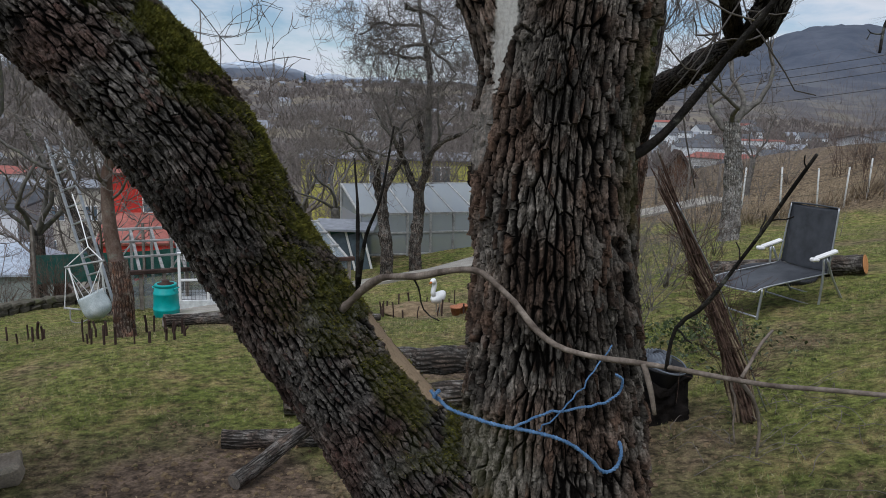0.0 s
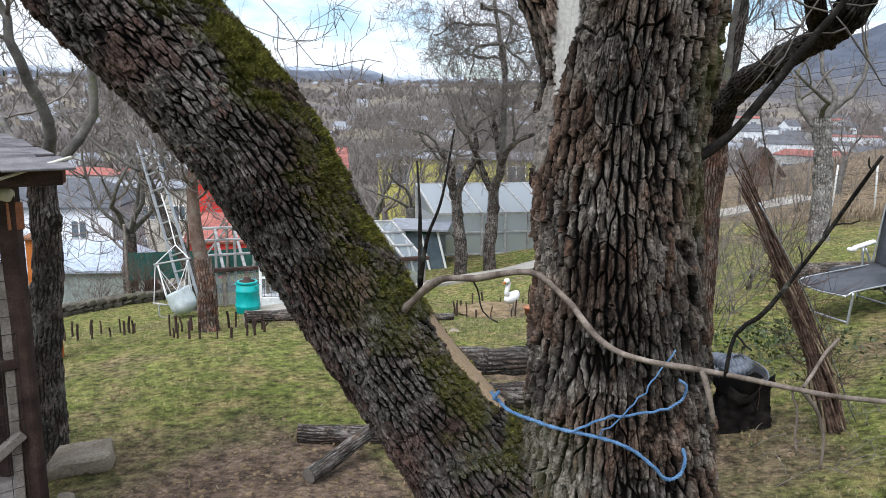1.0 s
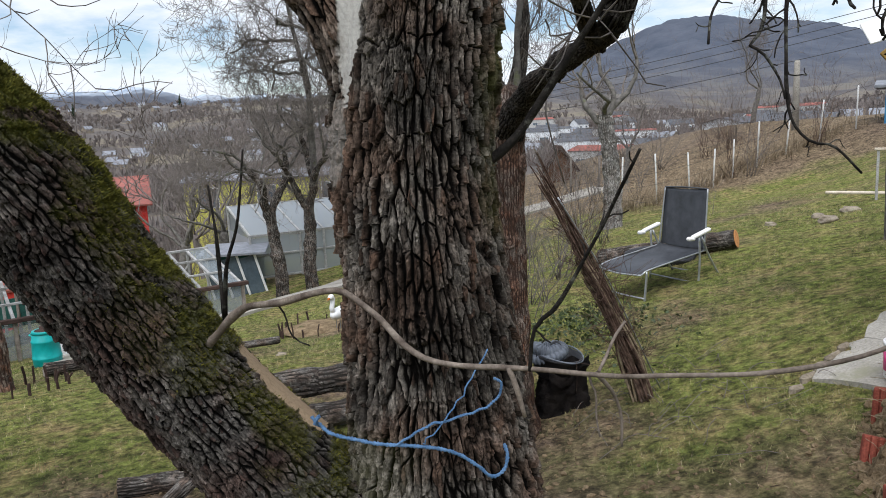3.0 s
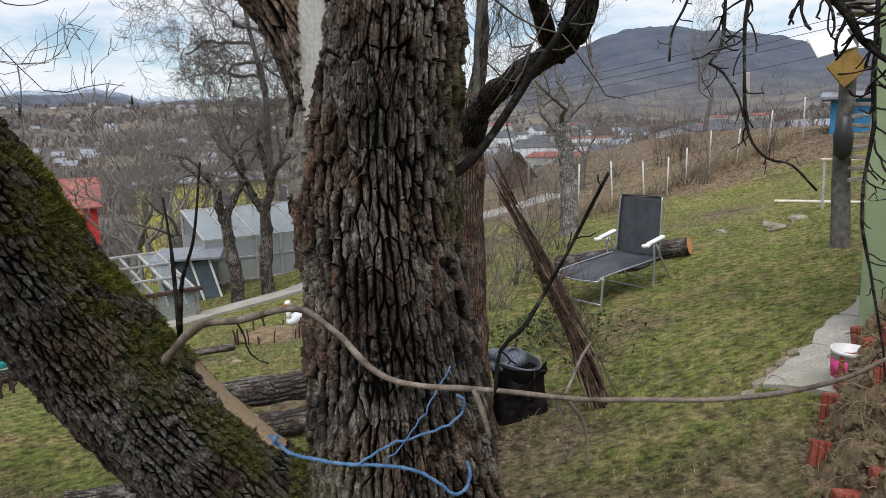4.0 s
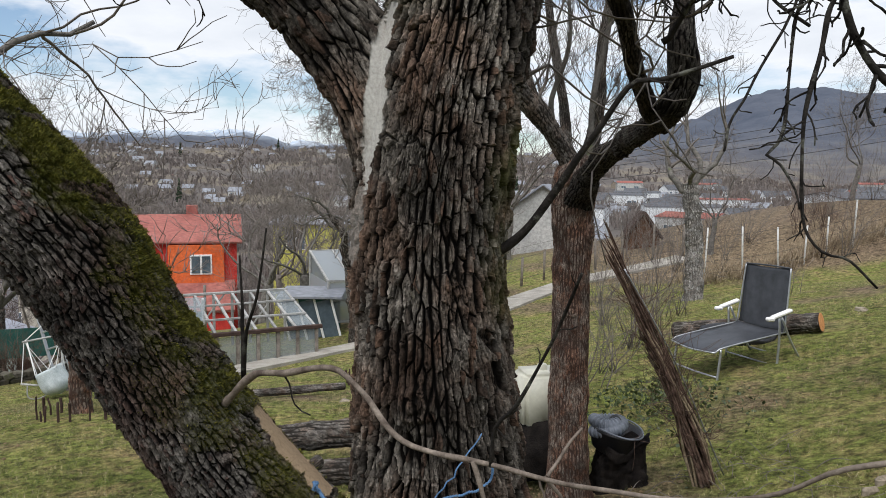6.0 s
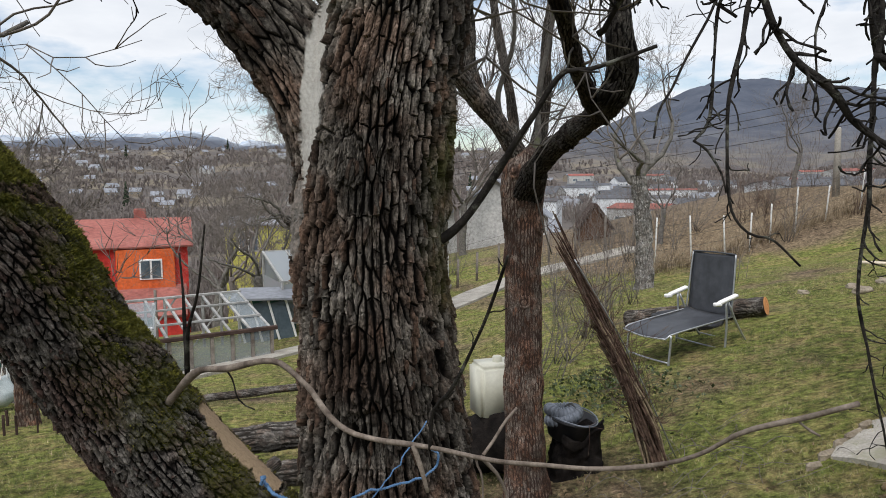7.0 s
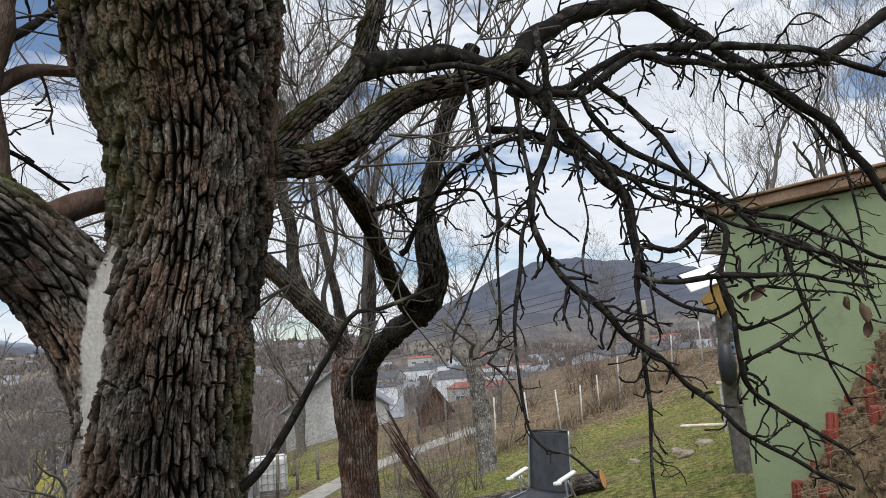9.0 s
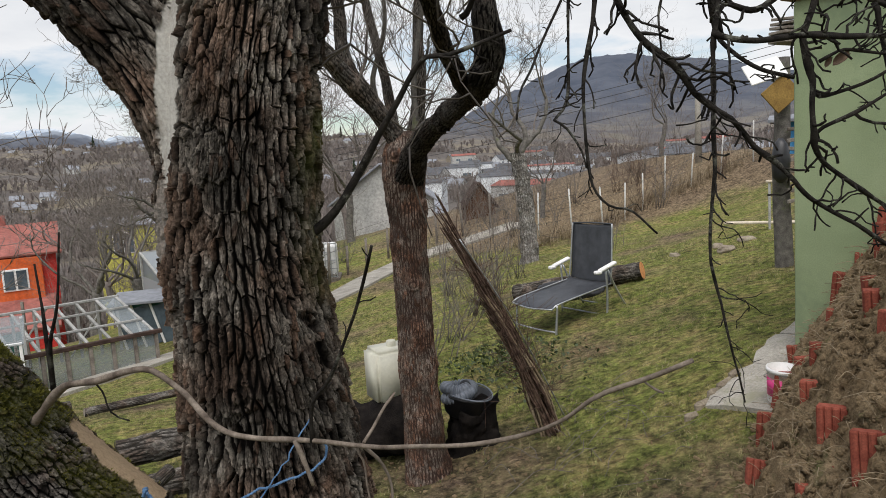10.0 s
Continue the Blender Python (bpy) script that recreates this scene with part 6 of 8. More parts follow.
lounger()


# ---- green outbuilding, path and the raised bed beside it ----
WALL_A = np.array([3.66, 4.13])
WALL_D = np.array([0.33, -0.944])


def outbuilding():
    mid = WALL_A + WALL_D * 2.6 + np.array([0.944, 0.33]) * 1.5
    turn = math.degrees(math.atan2(WALL_D[0], -WALL_D[1]))
    ob = thing("green_outbuilding", pose(mid[0], mid[1], 0.1, 0, 0, turn), "flat-roofed outbuilding with pale green rendered walls", "outbuilding")
    part("wall", slab((3.0, 5.2, 3.1), (0, 0, 1.0), bevel=0.012), "green_render", ob)
    roof = bmesh.new()
    box(roof, (3.12, 5.32, 0.075), (0, 0, 2.60), bevel=0.01)
    part("roof", roof, "roof_board", ob, "brown roof board with a thin metal lip")
    part("roof_lip", slab((3.16, 5.36, 0.018), (0, 0, 2.65), bevel=0.004), "roof_board", ob)


outbuilding()


def paving():
    ob = thing("paving", pose(3.3, 4.0, G(3.3, 4.0)), "pale worn concrete strip beside the green wall", "paving", kind="structure")
    g = np.random.default_rng(5)
    left = spline(((2.86, 3.98), (3.41, 4.27), (4.0, 4.68), (4.5, 4.98)), 4)[0]
    right = spline(((3.02, 3.36), (3.42, 3.74), (3.86, 4.12), (4.45, 4.5)), 4)[0]
    for k in range(3):
        n = 7
        bm = bmesh.new()
        grid = []
        for i in range(n + 1):
            t = i / n * 0.985
            a, b = left[k] + (left[k + 1] - left[k]) * t, right[k] + (right[k + 1] - right[k]) * t
            a = a + g.normal(0, 0.022, 2)
            grid.append([bm.verts.new((*c, G(*c) + 0.024 + 0.008 * math.sin(9 * c[0]) - (0.01 if j in (0, 4) else 0))) for j, c in ((j, a + (b - a) * j / 4) for j in range(5))])
        for r0, r1 in zip(grid, grid[1:]):
            for j in range(4):
                bm.faces.new((r0[j], r0[j + 1], r1[j + 1], r1[j]))
        rim = [e for e in bm.edges if e.is_boundary]
        ext = bmesh.ops.extrude_edge_only(bm, edges=rim)
        for v in ext["geom"]:
            if isinstance(v, bmesh.types.BMVert):
                v.co.z -= 0.12
        bmesh.ops.recalc_face_normals(bm, faces=bm.faces)
        fixed(part("concrete_slab", bm, "concrete"), ob)
    for k in range(5):
        p = np.array([2.72, 3.92]) + np.array([0.62, 0.36]) * (0.22 * k)
        kb = slab((0.2 * g.uniform(0.6, 1), 0.05, 0.12), (p[0], p[1], G(*p) - 0.025), (g.normal(0, 4), g.normal(0, 4), 28 + g.normal(0, 8)), 0.02)
        fixed(part("kerb", kb, "stone"), ob)


paving()


def paint_bucket():
    x, y = 3.10, 3.55
    ob = thing("paint_bucket", pose(*on(x, y, 0.028), 3, 2, 0) @ Matrix.Scale(0.95, 4), "white plastic paint bucket with a pink label", "bucket")
    part("pail", lathe(((0.085, 0), (0.09, 0.01), (0.105, 0.2), (0.112, 0.2), (0.112, 0.225), (0.1, 0.225), (0.09, 0.03), (0, 0.03)), 24), "white_plastic", ob, smooth=True)
    part("label", lathe(((0.0925, 0.05), (0.0955, 0.05), (0.1045, 0.165), (0.1015, 0.165)), 24), "pink", ob, "pink printed band", smooth=True)
    part("bail", rod([(0.11, 0, 0.21), (0.08, 0.09, 0.15), (0, 0.12, 0.12), (-0.08, 0.09, 0.15), (-0.11, 0, 0.21)], 0.003, 6, 16), "alu", ob, smooth=True)


paint_bucket()
TOE, TOE_AT = spline(((1.78, 1.3), (1.95, 2.0), (2.34, 2.85), (2.8, 3.34), (3.2, 3.68), (3.68, 4.14)), 200)
TOE_T = np.gradient(TOE, axis=0)
TOE_T /= np.linalg.norm(TOE_T, axis=1)[:, None]
TOE_END = TOE_AT[-1]
TREAD, RISE = 0.25, 0.38


def bed_height(s, d):
    n = fbm(s * 3 + 9, d * 3 + 9, 71, 4) - 0.5
    d = np.maximum(d + 0.13 * (fbm(s * 2.2 + 4, d * 0 + 3, 72, 3) - 0.5), 0)
    step = np.floor(d / TREAD)
    f = d / TREAD - step
    rise = RISE * (step + 0.7 * f + 0.3 * ease(0.0, 0.5, f)) * ease(0.0, 0.5, s)
    return np.minimum(rise, 1.5 + 0.12 * d) + 0.17 * n * ease(0, 0.15, d)


def bed_place(s, d):
    s, d = np.atleast_1d(s).astype(float), np.atleast_1d(d).astype(float)
    p, t = (np.stack([np.interp(s, TOE_AT, q[:, k]) for k in (0, 1)], 1) for q in (TOE, TOE_T))
    p = p + d[:, None] * np.stack([t[:, 1], -t[:, 0]], 1)
    z = height(p[:, 0], p[:, 1]) + bed_height(np.atleast_1d(s), np.atleast_1d(d))
    return np.column_stack([p, z])


def raised_bed():
    ob = thing("raised_bed", pose(*on(2.4, 2.9)), "terraced bed of crumbly soil held by red concrete palisades", "flower bed")
    s, d = np.linspace(0, TOE_END, 330), np.linspace(-0.02, 1.7, 170)
    S, D = np.meshgrid(s, d)
    p = bed_place(S.ravel(), D.ravel())
    g = np.random.default_rng(2)
    p[:, 2] += 0.13 * (fbm(p[:, 0] * 11, p[:, 1] * 11, 77, 5) - 0.47)
    p[:, :2] += 0.05 * np.stack([fbm(p[:, 0] * 14 + 3, p[:, 2] * 14 + 50, 78, 3) - 0.45, fbm(p[:, 1] * 14 + 7, p[:, 2] * 14 + 50, 79, 3) - 0.45], 1)
    n, m = S.shape
    i, k = np.meshgrid(np.arange(n - 1), np.arange(m - 1), indexing="ij")
    f = np.stack([i * m + k, i * m + k + 1, (i + 1) * m + k + 1, (i + 1) * m + k], -1).reshape(-1, 4).tolist()
    fixed(mesh_object("soil", p, f, "soil", label="crumbly brown soil with dead stalks"), ob)
    clods = Bundle()
    ico = bmesh.new()
    bmesh.ops.create_icosphere(ico, subdivisions=1, radius=1)
    iv = np.array([v.co[:] for v in ico.verts])
    jf = [[v.index for v in q.verts] for q in ico.faces]
    ico.free()
    q = bed_place(g.uniform(0.2, TOE_END, 8000), g.uniform(-0.06, 1.2, 8000))
    for c in q:
        r = 0.006 + 0.03 * g.random() ** 3
        clods.add(c + iv * g.uniform(0.5, 1.2, 3) * r * (1 + 0.25 * g.normal(0, 1, (len(iv), 1))), jf)
    fixed(clods.link("loose_soil", "soil", kind="stuff"), ob)
    st = Bundle()
    for c in bed_place(g.uniform(0.2, TOE_END, 2200), g.uniform(0.0, 1.2, 2200)):
        w = g.normal(0, 1, 3)
        w[2] = abs(w[2]) * 0.6
        ln = g.uniform(0.03, 0.16)
        st.tube([c, c + w / np.linalg.norm(w) * ln * 0.5, c + w / np.linalg.norm(w) * ln + np.array([0, 0, -0.2 * ln])], 0.0016, 3)
    fixed(st.link("dry_growth", "straw", kind="stuff"), ob)
    shape = bmesh.new()
    prof = []
    for k in range(4):
        for a in np.linspace(0, math.pi, 5)[:-1]:
            prof.append((0.062 - 0.031 * k - 0.0155 * (1 - math.cos(a)), 0.03 + 0.011 * math.sin(a)))
    prof += [(-0.062, 0.03), (-0.062, -0.03), (0.062, -0.03)]
    low = [shape.verts.new((a, b, -0.22)) for a, b in prof]
    mid = [shape.verts.new((a, b, 0.072)) for a, b in prof]
    top = [shape.verts.new((a * 0.96, b * 0.9, 0.08)) for a, b in prof]
    k = len(prof)
    for lo, hi in ((low, mid), (mid, top)):
        for i in range(k):
            shape.faces.new((lo[i], lo[(i + 1) % k], hi[(i + 1) % k], hi[i]))
    shape.faces.new(top)
    me = bpy.data.meshes.new("palisade")
    shape.to_mesh(me)
    shape.free()
    me.materials.append(M["red_concrete"])
    across = np.array([0.8, -0.6])
    for row in range(5):
        s0 = 0.45 + g.uniform(0, 0.3)
        while s0 < TOE_END - 0.1:
            run = int(g.integers(2, 5))
            turn = 143 + g.normal(0, 14)
            c = bed_place(s0, TREAD * row + 0.05)[0]
            sink = c[2] + 0.0 + g.normal(0, 0.025)
            for q in range(run):
                p = c[:2] + across * 0.126 * q
                o = new("palisade", me)
                o.matrix_world = pose(p[0], p[1], sink + 0.1 * q + g.normal(0, 0.012), g.normal(5, 4), g.normal(0, 4), turn + g.normal(0, 4))
                fixed(o, ob)
            s0 += g.uniform(0.3, 0.62)


raised_bed()


# ---- wire kennel ----
def kennel():
    ax, ay, bx, by = -2.37, 3.22, -3.04, 2.48
    yaw = math.degrees(math.atan2(by - ay, bx - ax))
    z0 = G(ax, ay) - 0.03
    ob = thing("wire_kennel", pose(ax, ay, z0, 0, 0, yaw), "dark timber kennel with wire mesh sides and a shingled roof", "kennel")
    L, W_, H = 2.0, 0.8, 1.44 - z0
    mid = 0.54 - z0

    def beam(name, a, b, t, mat="dark_wood", label=""):
        a, b = Vector(a), Vector(b)
        d = b - a
        m = Matrix.Translation((a + b) / 2) @ d.to_track_quat("X", "Z").to_matrix().to_4x4()
        bm = slab((d.length, t, t), bevel=t * 0.12)
        bmesh.ops.transform(bm, matrix=m, verts=bm.verts)
        return part(name, bm, mat, ob, label)

    beam("post", (0, 0, 0), (0.02, 0.03, H), 0.085)
    beam("post", (0.02, -W_ + 0.2, 0), (0.0, -W_ + 0.22, H), 0.07)
    beam("post", (-0.02, -W_ + 0.1, 0), (-0.03, -W_ + 0.08, H), 0.05, "old_wood")
    beam("post", (0, -W_, 0), (0, -W_, H), 0.08)
    beam("post", (L, 0, 0), (L, 0, H), 0.08)
    beam("post", (L, -W_, 0), (L, -W_, H), 0.08)
    beam("door_stile", (0.08, 0.02, 0.02), (0.07, 0.02, mid + 0.5), 0.04, "old_wood")
    beam("rail", (0, 0.02, mid), (L, 0.02, mid), 0.055)
    beam("rail", (0, 0.01, H - 0.03), (L, 0.01, H - 0.03), 0.07)
    beam("rail", (0.0, -W_, mid + 0.1), (L, -W_, mid + 0.1), 0.06)
    beam("rail", (0, -0.02, H - 0.03), (0, -W_, H - 0.03), 0.07)
    beam("rail", (0.02, 0.01, 0.1), (L, 0.01, 0.1), 0.05, "old_wood")
    beam("brace", (0.05, 0.055, mid - 0.35), (0.75, 0.055, 0.08), 0.05, "old_wood", "pale diagonal brace")
    beam("brace", (0.05, -W_ + 0.05, mid - 0.02), (0.75, -W_ + 0.05, 0.12), 0.05, "old_wood", "pale diagonal brace")
    for k in range(6):
        part("floor_board", slab((L, 0.125, 0.028), (L / 2, -0.05 - 0.13 * k, 0.09 + 0.004 * (k % 2)), bevel=0.004), "old_wood", ob)
    part("roof_board", slab((L + 0.5, W_ + 0.3, 0.035), (L / 2 + 0.09, -W_ / 2 + 0.13, H + 0.1), (-4.5, 0, 0), 0.006), "dark_wood", ob)
    part("fascia", slab((L + 0.5, 0.025, 0.09), (L / 2 + 0.09, 0.285, H + 0.02), (-2, 0, 0), 0.005), "dark_wood", ob)
    part("fascia", slab((0.025, W_ + 0.3, 0.09), (-0.165, -W_ / 2 + 0.13, H + 0.07), (-4.5, 0, 0), 0.005), "roof_edge", ob)
    g = np.random.default_rng(6)
    me = bpy.data.meshes.new("shingle")
    bm = slab((0.29, 0.24, 0.012), bevel=0.003)
    bm.to_mesh(me)
    bm.free()
    me.materials.append(M["shingle"])
    for i in range(9):
        for k in range(7):
            o = new("shingle", me)
            o.parent = ob
            y = -W_ + 0.05 + 0.175 * k
            o.matrix_basis = pose(-0.04 + 0.295 * i + 0.14 * (k % 2) * 0.6, y, H + 0.08 + 0.0787 * (0.285 - y) + g.normal(0, 0.003), -7 + g.normal(0, 1.2), g.normal(0, 1.2), g.normal(0, 1.5))
    # mesh of the near side and the far sides
    def net(p, u, v, cols, rows, name="wire_mesh"):
        b = Bundle()
        p, u, v = (np.asarray(q, float) for q in (p, u, v))
        for i in range(cols + 1):
            b.tube([p + u * i / cols, p + u * i / cols + v * 0.5 + g.normal(0, 0.003, 3), p + u * i / cols + v], 0.0017, 4)
        for i in range(rows + 1):
            b.tube([p + v * i / rows, p + v * i / rows + u * 0.5 + g.normal(0, 0.003, 3), p + v * i / rows + u], 0.0017, 4)
        b.link(name, "wire", ob)

    net((0.04, 0.05, 0.05), (L - 0.06, 0, 0), (0, 0, H - 0.1), 26, 20)
    net((0.0, -0.04, 0.1), (0, -W_ + 0.08, 0), (0, 0, H - 0.14), 10, 20)
    net((0.1, -W_, 0.1), (L - 0.1, 0, 0), (0, 0, H - 0.14), 26, 20)
    part("tin", lathe(((0.03, 0), (0.034, 0.01), (0.034, 0.08), (0.028, 0.085)), 12, m=pose(0.02, 0.09, H - 0.08, 80, 0, 30)), "cream_plastic", ob, "cream tin under the eaves", smooth=True)
    part("hinge_plate", slab((0.07, 0.02, 0.13), (0.0, 0.065, H - 0.18), bevel=0.004), "terracotta", ob)
    part("cable", rod([(-0.2, 0.3, H + 0.1), (-0.05, 0.31, H + 0.06), (0.25, 0.31, H - 0.02), (0.7, 0.31, H - 0.05), (1.6, 0.31, H - 0.02)], 0.008, 6, 30), "cream_plastic", ob, "pale drooping cable", smooth=True)


kennel()


def boulder(name, x, y, size, seed, label):
    bm = bmesh.new()
    bmesh.ops.create_icosphere(bm, subdivisions=4, radius=1)
    for v in bm.verts:
        c = v.co
        n = noise.noise(Vector(c) * 1.3 + Vector((seed, 0, 0))) * 0.35 + noise.noise(Vector(c) * 4 + Vector((seed, 3, 0))) * 0.1
        v.co = Vector((c.x * size[0], c.y * size[1], max(-0.4, min(0.75, c.z)) * size[2])) * (1 + n)
    ob = part(name, bm, "stone", smooth=True)
    ob.matrix_world = pose(*on(x, y, size[2] * 0.25), 0, 0, seed * 40)
    return tagged(ob, label, "stone")




def flat_stone():
    bm = slab((0.36, 0.26, 0.13), bevel=0.02)
    bmesh.ops.subdivide_edges(bm, edges=bm.edges[:], cuts=4, use_grid_fill=True)
    for v in bm.verts:
        v.co += Vector((noise.noise(v.co * 5), noise.noise(v.co * 5 + Vector((7, 0, 0))), 0.5 * noise.noise(v.co * 6 + Vector((0, 9, 0))))) * 0.05 + Vector((0.1 * v.co.z, 0, 0.08 * v.co.x))
    ob = part("flat_stone", bm, "stone")
    ob.matrix_world = pose(*on(-2.62, 3.98, 0.06), 2, -3, 24)
    tagged(ob, "flat brownish stone slab lying beside the kennel", "stone")


flat_stone()

boulder("mud_stone", -2.45, 3.55, (0.06, 0.05, 0.035), 3, "small grey stone in the mud")
for k, (bx, by, bs) in enumerate(((6.3, 8.6, 0.14), (6.5, 9.1, 0.1), (6.0, 9.4, 0.09), (6.9, 9.0, 0.12), (-0.7, 8.3, 0.06))):
    boulder("garden_stone", bx, by, (bs, bs * 0.8, bs * 0.5), 5 + k, "grey stone lying in the grass")
# ---- the lower garden ----
def fruit_tree(name, x, y, trunk_h, r, crown, seed, label, lean=(0, 0), limbs=4, level=3, material="grey_bark", kids=5, up=0.1, thin=0.004, group="garden trees", twig="twig", spread=0.8, leader=0, stems=(), rind="tree_bark"):
    """A bare fruit tree: bent trunk, crooked limbs and a crown of fine twigs."""
    g = np.random.default_rng(seed)
    ob = thing(name, pose(*on(x, y)), label, "tree", group)
    b, tw = Bundle(), Bundle()
    top = np.array([lean[0], lean[1], trunk_h])
    p = wiggle(((0, 0, -0.25), (lean[0] * 0.2, lean[1] * 0.2, trunk_h * 0.35), (lean[0] * 0.7, lean[1] * 0.7, trunk_h * 0.7), top), 16, r * 0.12, seed)
    radii = np.concatenate([[r * 1.6, r * 1.25], np.linspace(r * 1.08, r * 0.85, 14)])
    near = y < 16 and name != "small_tree"
    if near:
        trunk_mesh("trunk", p, radii, 84, 0.012, 20, 0.06, r * 0.09, rind, ob, seed, lobes=0.12, knots=((0.8, 0.6, 0.06, 0.03), (0.2, 0.8, 0.06, 0.03)))
    else:
        b.tube(p, radii, 14)
    a0 = g.uniform(0, 6.28)
    for k in range(limbs):
        a = a0 + 6.283 * k / limbs + g.normal(0, 0.3)
        w = np.array([math.cos(a), math.sin(a), g.uniform(0.25, 1.5)])
        ramify(b, top - np.array([0, 0, g.uniform(0, 0.12) * trunk_h]), w, crown * g.uniform(0.45, 0.8), r * g.uniform(0.26, 0.44), g, level, spread * 1.15, up * 0.7, thin, 0.2, kids, stack=tw)
    for j, (pts, r0, r1, n) in enumerate(stems):
        pts = np.asarray(pts, float)
        trunk_mesh("stem", wiggle(pts, 12, r0 * 0.2, seed + 40 + j), np.linspace(r0, r1, 12) * (1 + 0.12 * np.sin(np.arange(12) * 2.1 + j)), 48, 0.014, 13, 0.06, r0 * 0.1, "tree_bark", ob, seed + 60 + j, lobes=0.14)
        q = spline(pts, 20)[0]
        w0 = q[-1] - q[-4]
        w0 /= np.linalg.norm(w0)
        for m in range(n):
            i = 19 if m < 2 else int(g.integers(7, 20))
            w = w0 * 0.9 + g.normal(0, 0.65, 3) + np.array([0, 0, 0.25])
            ramify(b, q[i], w, crown * g.uniform(0.3, 0.55), r1 * g.uniform(0.45, 0.75), g, level - 1, spread, up * 0.6, thin, 0.28, kids, stack=tw)
    if leader:
        tip = np.array([lean[0] - 0.15, lean[1], leader])
        q = wiggle((top, top * 0.6 + tip * 0.4 + np.array([0.2, 0, 0]), top * 0.3 + tip * 0.7, tip), 14, 0.05, seed + 5)
        b.tube(q, np.linspace(r * 0.62, r * 0.2, 14), 9)
        for k in range(11):
            f = 0.5 + 0.48 * k / 10
            a = math.pi + g.normal(0, 0.75) if k % 4 else g.uniform(0, 6.28)
            w = np.array([math.cos(a), math.sin(a), g.uniform(-0.15, 0.3)])
            ramify(b, q[int(f * 13)], w, 2.1 * g.uniform(0.55, 0.9), r * g.uniform(0.2, 0.28), g, 4, 0.85, 0.03, 0.0042, 0.35, 5, stack=tw)
    b.link("limb" if near else "trunk", material, ob)
    tw.link("crown", twig, ob, "bare crown of fine twigs", "stuff")
    return ob


fruit_tree("kennel_tree", -2.88, 4.1, 2.0, 0.09, 2.6, 101, "lichened old tree behind the kennel", (0.06, 0.0), 4, 4, "grey_bark", 4, 0.06, 0.0032)
fruit_tree("plum_tree", -1.17, 14.9, 1.66, 0.125, 2.7, 102, "bare fruit tree beside the concrete path", (-0.1, 0), 0, 4, "grey_bark", 4, 0.16, 0.0032,
           stems=((((-0.1, 0.0, 1.56), (-0.15, -0.1, 1.85), (-0.17, -0.3, 2.27), (-0.45, -0.5, 2.64)), 0.1, 0.05, 5), (((-0.1, 0.0, 1.62), (0.0, 0.1, 1.98), (0.21, 0.3, 2.35), (0.24, 0.5, 2.86)), 0.1, 0.05, 5)))
fruit_tree("plum_tree", -0.58, 15.2, 1.75, 0.125, 2.9, 103, "bare fruit tree with a bent trunk beside the path", (0.07, 0.0), 0, 4, "grey_bark", 4, 0.12, 0.0032, leader=6.4,
           stems=((((0.06, 0.0, 1.68), (-0.15, -0.1, 1.96), (-0.26, -0.2, 2.36), (-0.43, -0.5, 2.68)), 0.085, 0.045, 4), (((0.06, 0.0, 1.66), (0.21, 0.0, 2.12), (0.1, 0.2, 2.67), (-0.01, 0.3, 3.1)), 0.09, 0.05, 5), (((0.16, 0.0, 2.07), (0.31, -0.2, 2.5), (0.63, -0.4, 2.76), (0.88, -0.6, 2.89)), 0.07, 0.04, 4)))
fruit_tree("plum_tree", -5.25, 11.4, 2.3, 0.1, 3.2, 104, "bare leaning tree with a ladder set against it", (-0.85, 0.05), 4, 4, "grey_bark", 4, 0.12, 0.0032)
fruit_tree("grey_tree", 5.45, 13.9, 2.3, 0.17, 3.2, 105, "grey-barked bare tree on the upper lawn", (-0.15, 0), 4, 4, "grey_bark", 4, 0.12, 0.0032, rind="pale_bark")
fruit_tree("pear_tree", -2.9, 19.5, 1.2, 0.14, 3.4, 106, "bare pear tree with many upright shoots", (0, 0), 5, 4, "grey_bark", 4, 0.2, 0.0032)
fruit_tree("pear_tree", -4.6, 22.5, 1.2, 0.16, 4.2, 107, "bare tree with a wide twiggy crown", (0.1, 0), 5, 4, "grey_bark", 4, 0.16, 0.0032)
fruit_tree("tall_tree", 3.4, 27, 2.0, 0.13, 5.0, 108, "tall bare tree below the garden", (0.1, 0), 5, 4, "grey_bark", 4, 0.16, 0.0032)
fruit_tree("pear_tree", -8.2, 14.5, 1.6, 0.15, 3.8, 109, "bare tree at the foot of the garden", (0.1, 0), 5, 4, "grey_bark", 4, 0.14, 0.0032)
fruit_tree("cherry_tree", 8.2, 20.0, 1.0, 0.075, 2.6, 110, "bare cherry tree by the fence", (0.1, 0), 4, 4, "grey_bark", 4, 0.12, 0.0032)
fruit_tree("cherry_tree", 14.5, 24.0, 1.2, 0.085, 3.0, 111, "bare tree behind the fence", (0.2, 0), 4, 4, "grey_bark", 4, 0.14, 0.0032)
fruit_tree("tall_tree", 12.5, 13.0, 2.2, 0.16, 5.2, 112, "tall bare tree behind the green outbuilding", (0, 0), 5, 4, "grey_bark", 4, 0.3, 0.0032, spread=0.6)
fruit_tree("hedge_tree", 10.2, 8.6, 1.9, 0.14, 4.0, 113, "bare twiggy tree behind the green outbuilding", (0, 0), 5, 4, "grey_bark", 4, 0.28, 0.0032, spread=0.6)
SMALL = [fruit_tree("small_tree", 60, -60, 1.0, 0.065, 2.6, 120 + k, "bare young tree among others on the slope", (0.1, 0), 5, 3, "far_twig", 4, 0.14, 0.007, "slope trees", "far_twig") for k in range(4)]


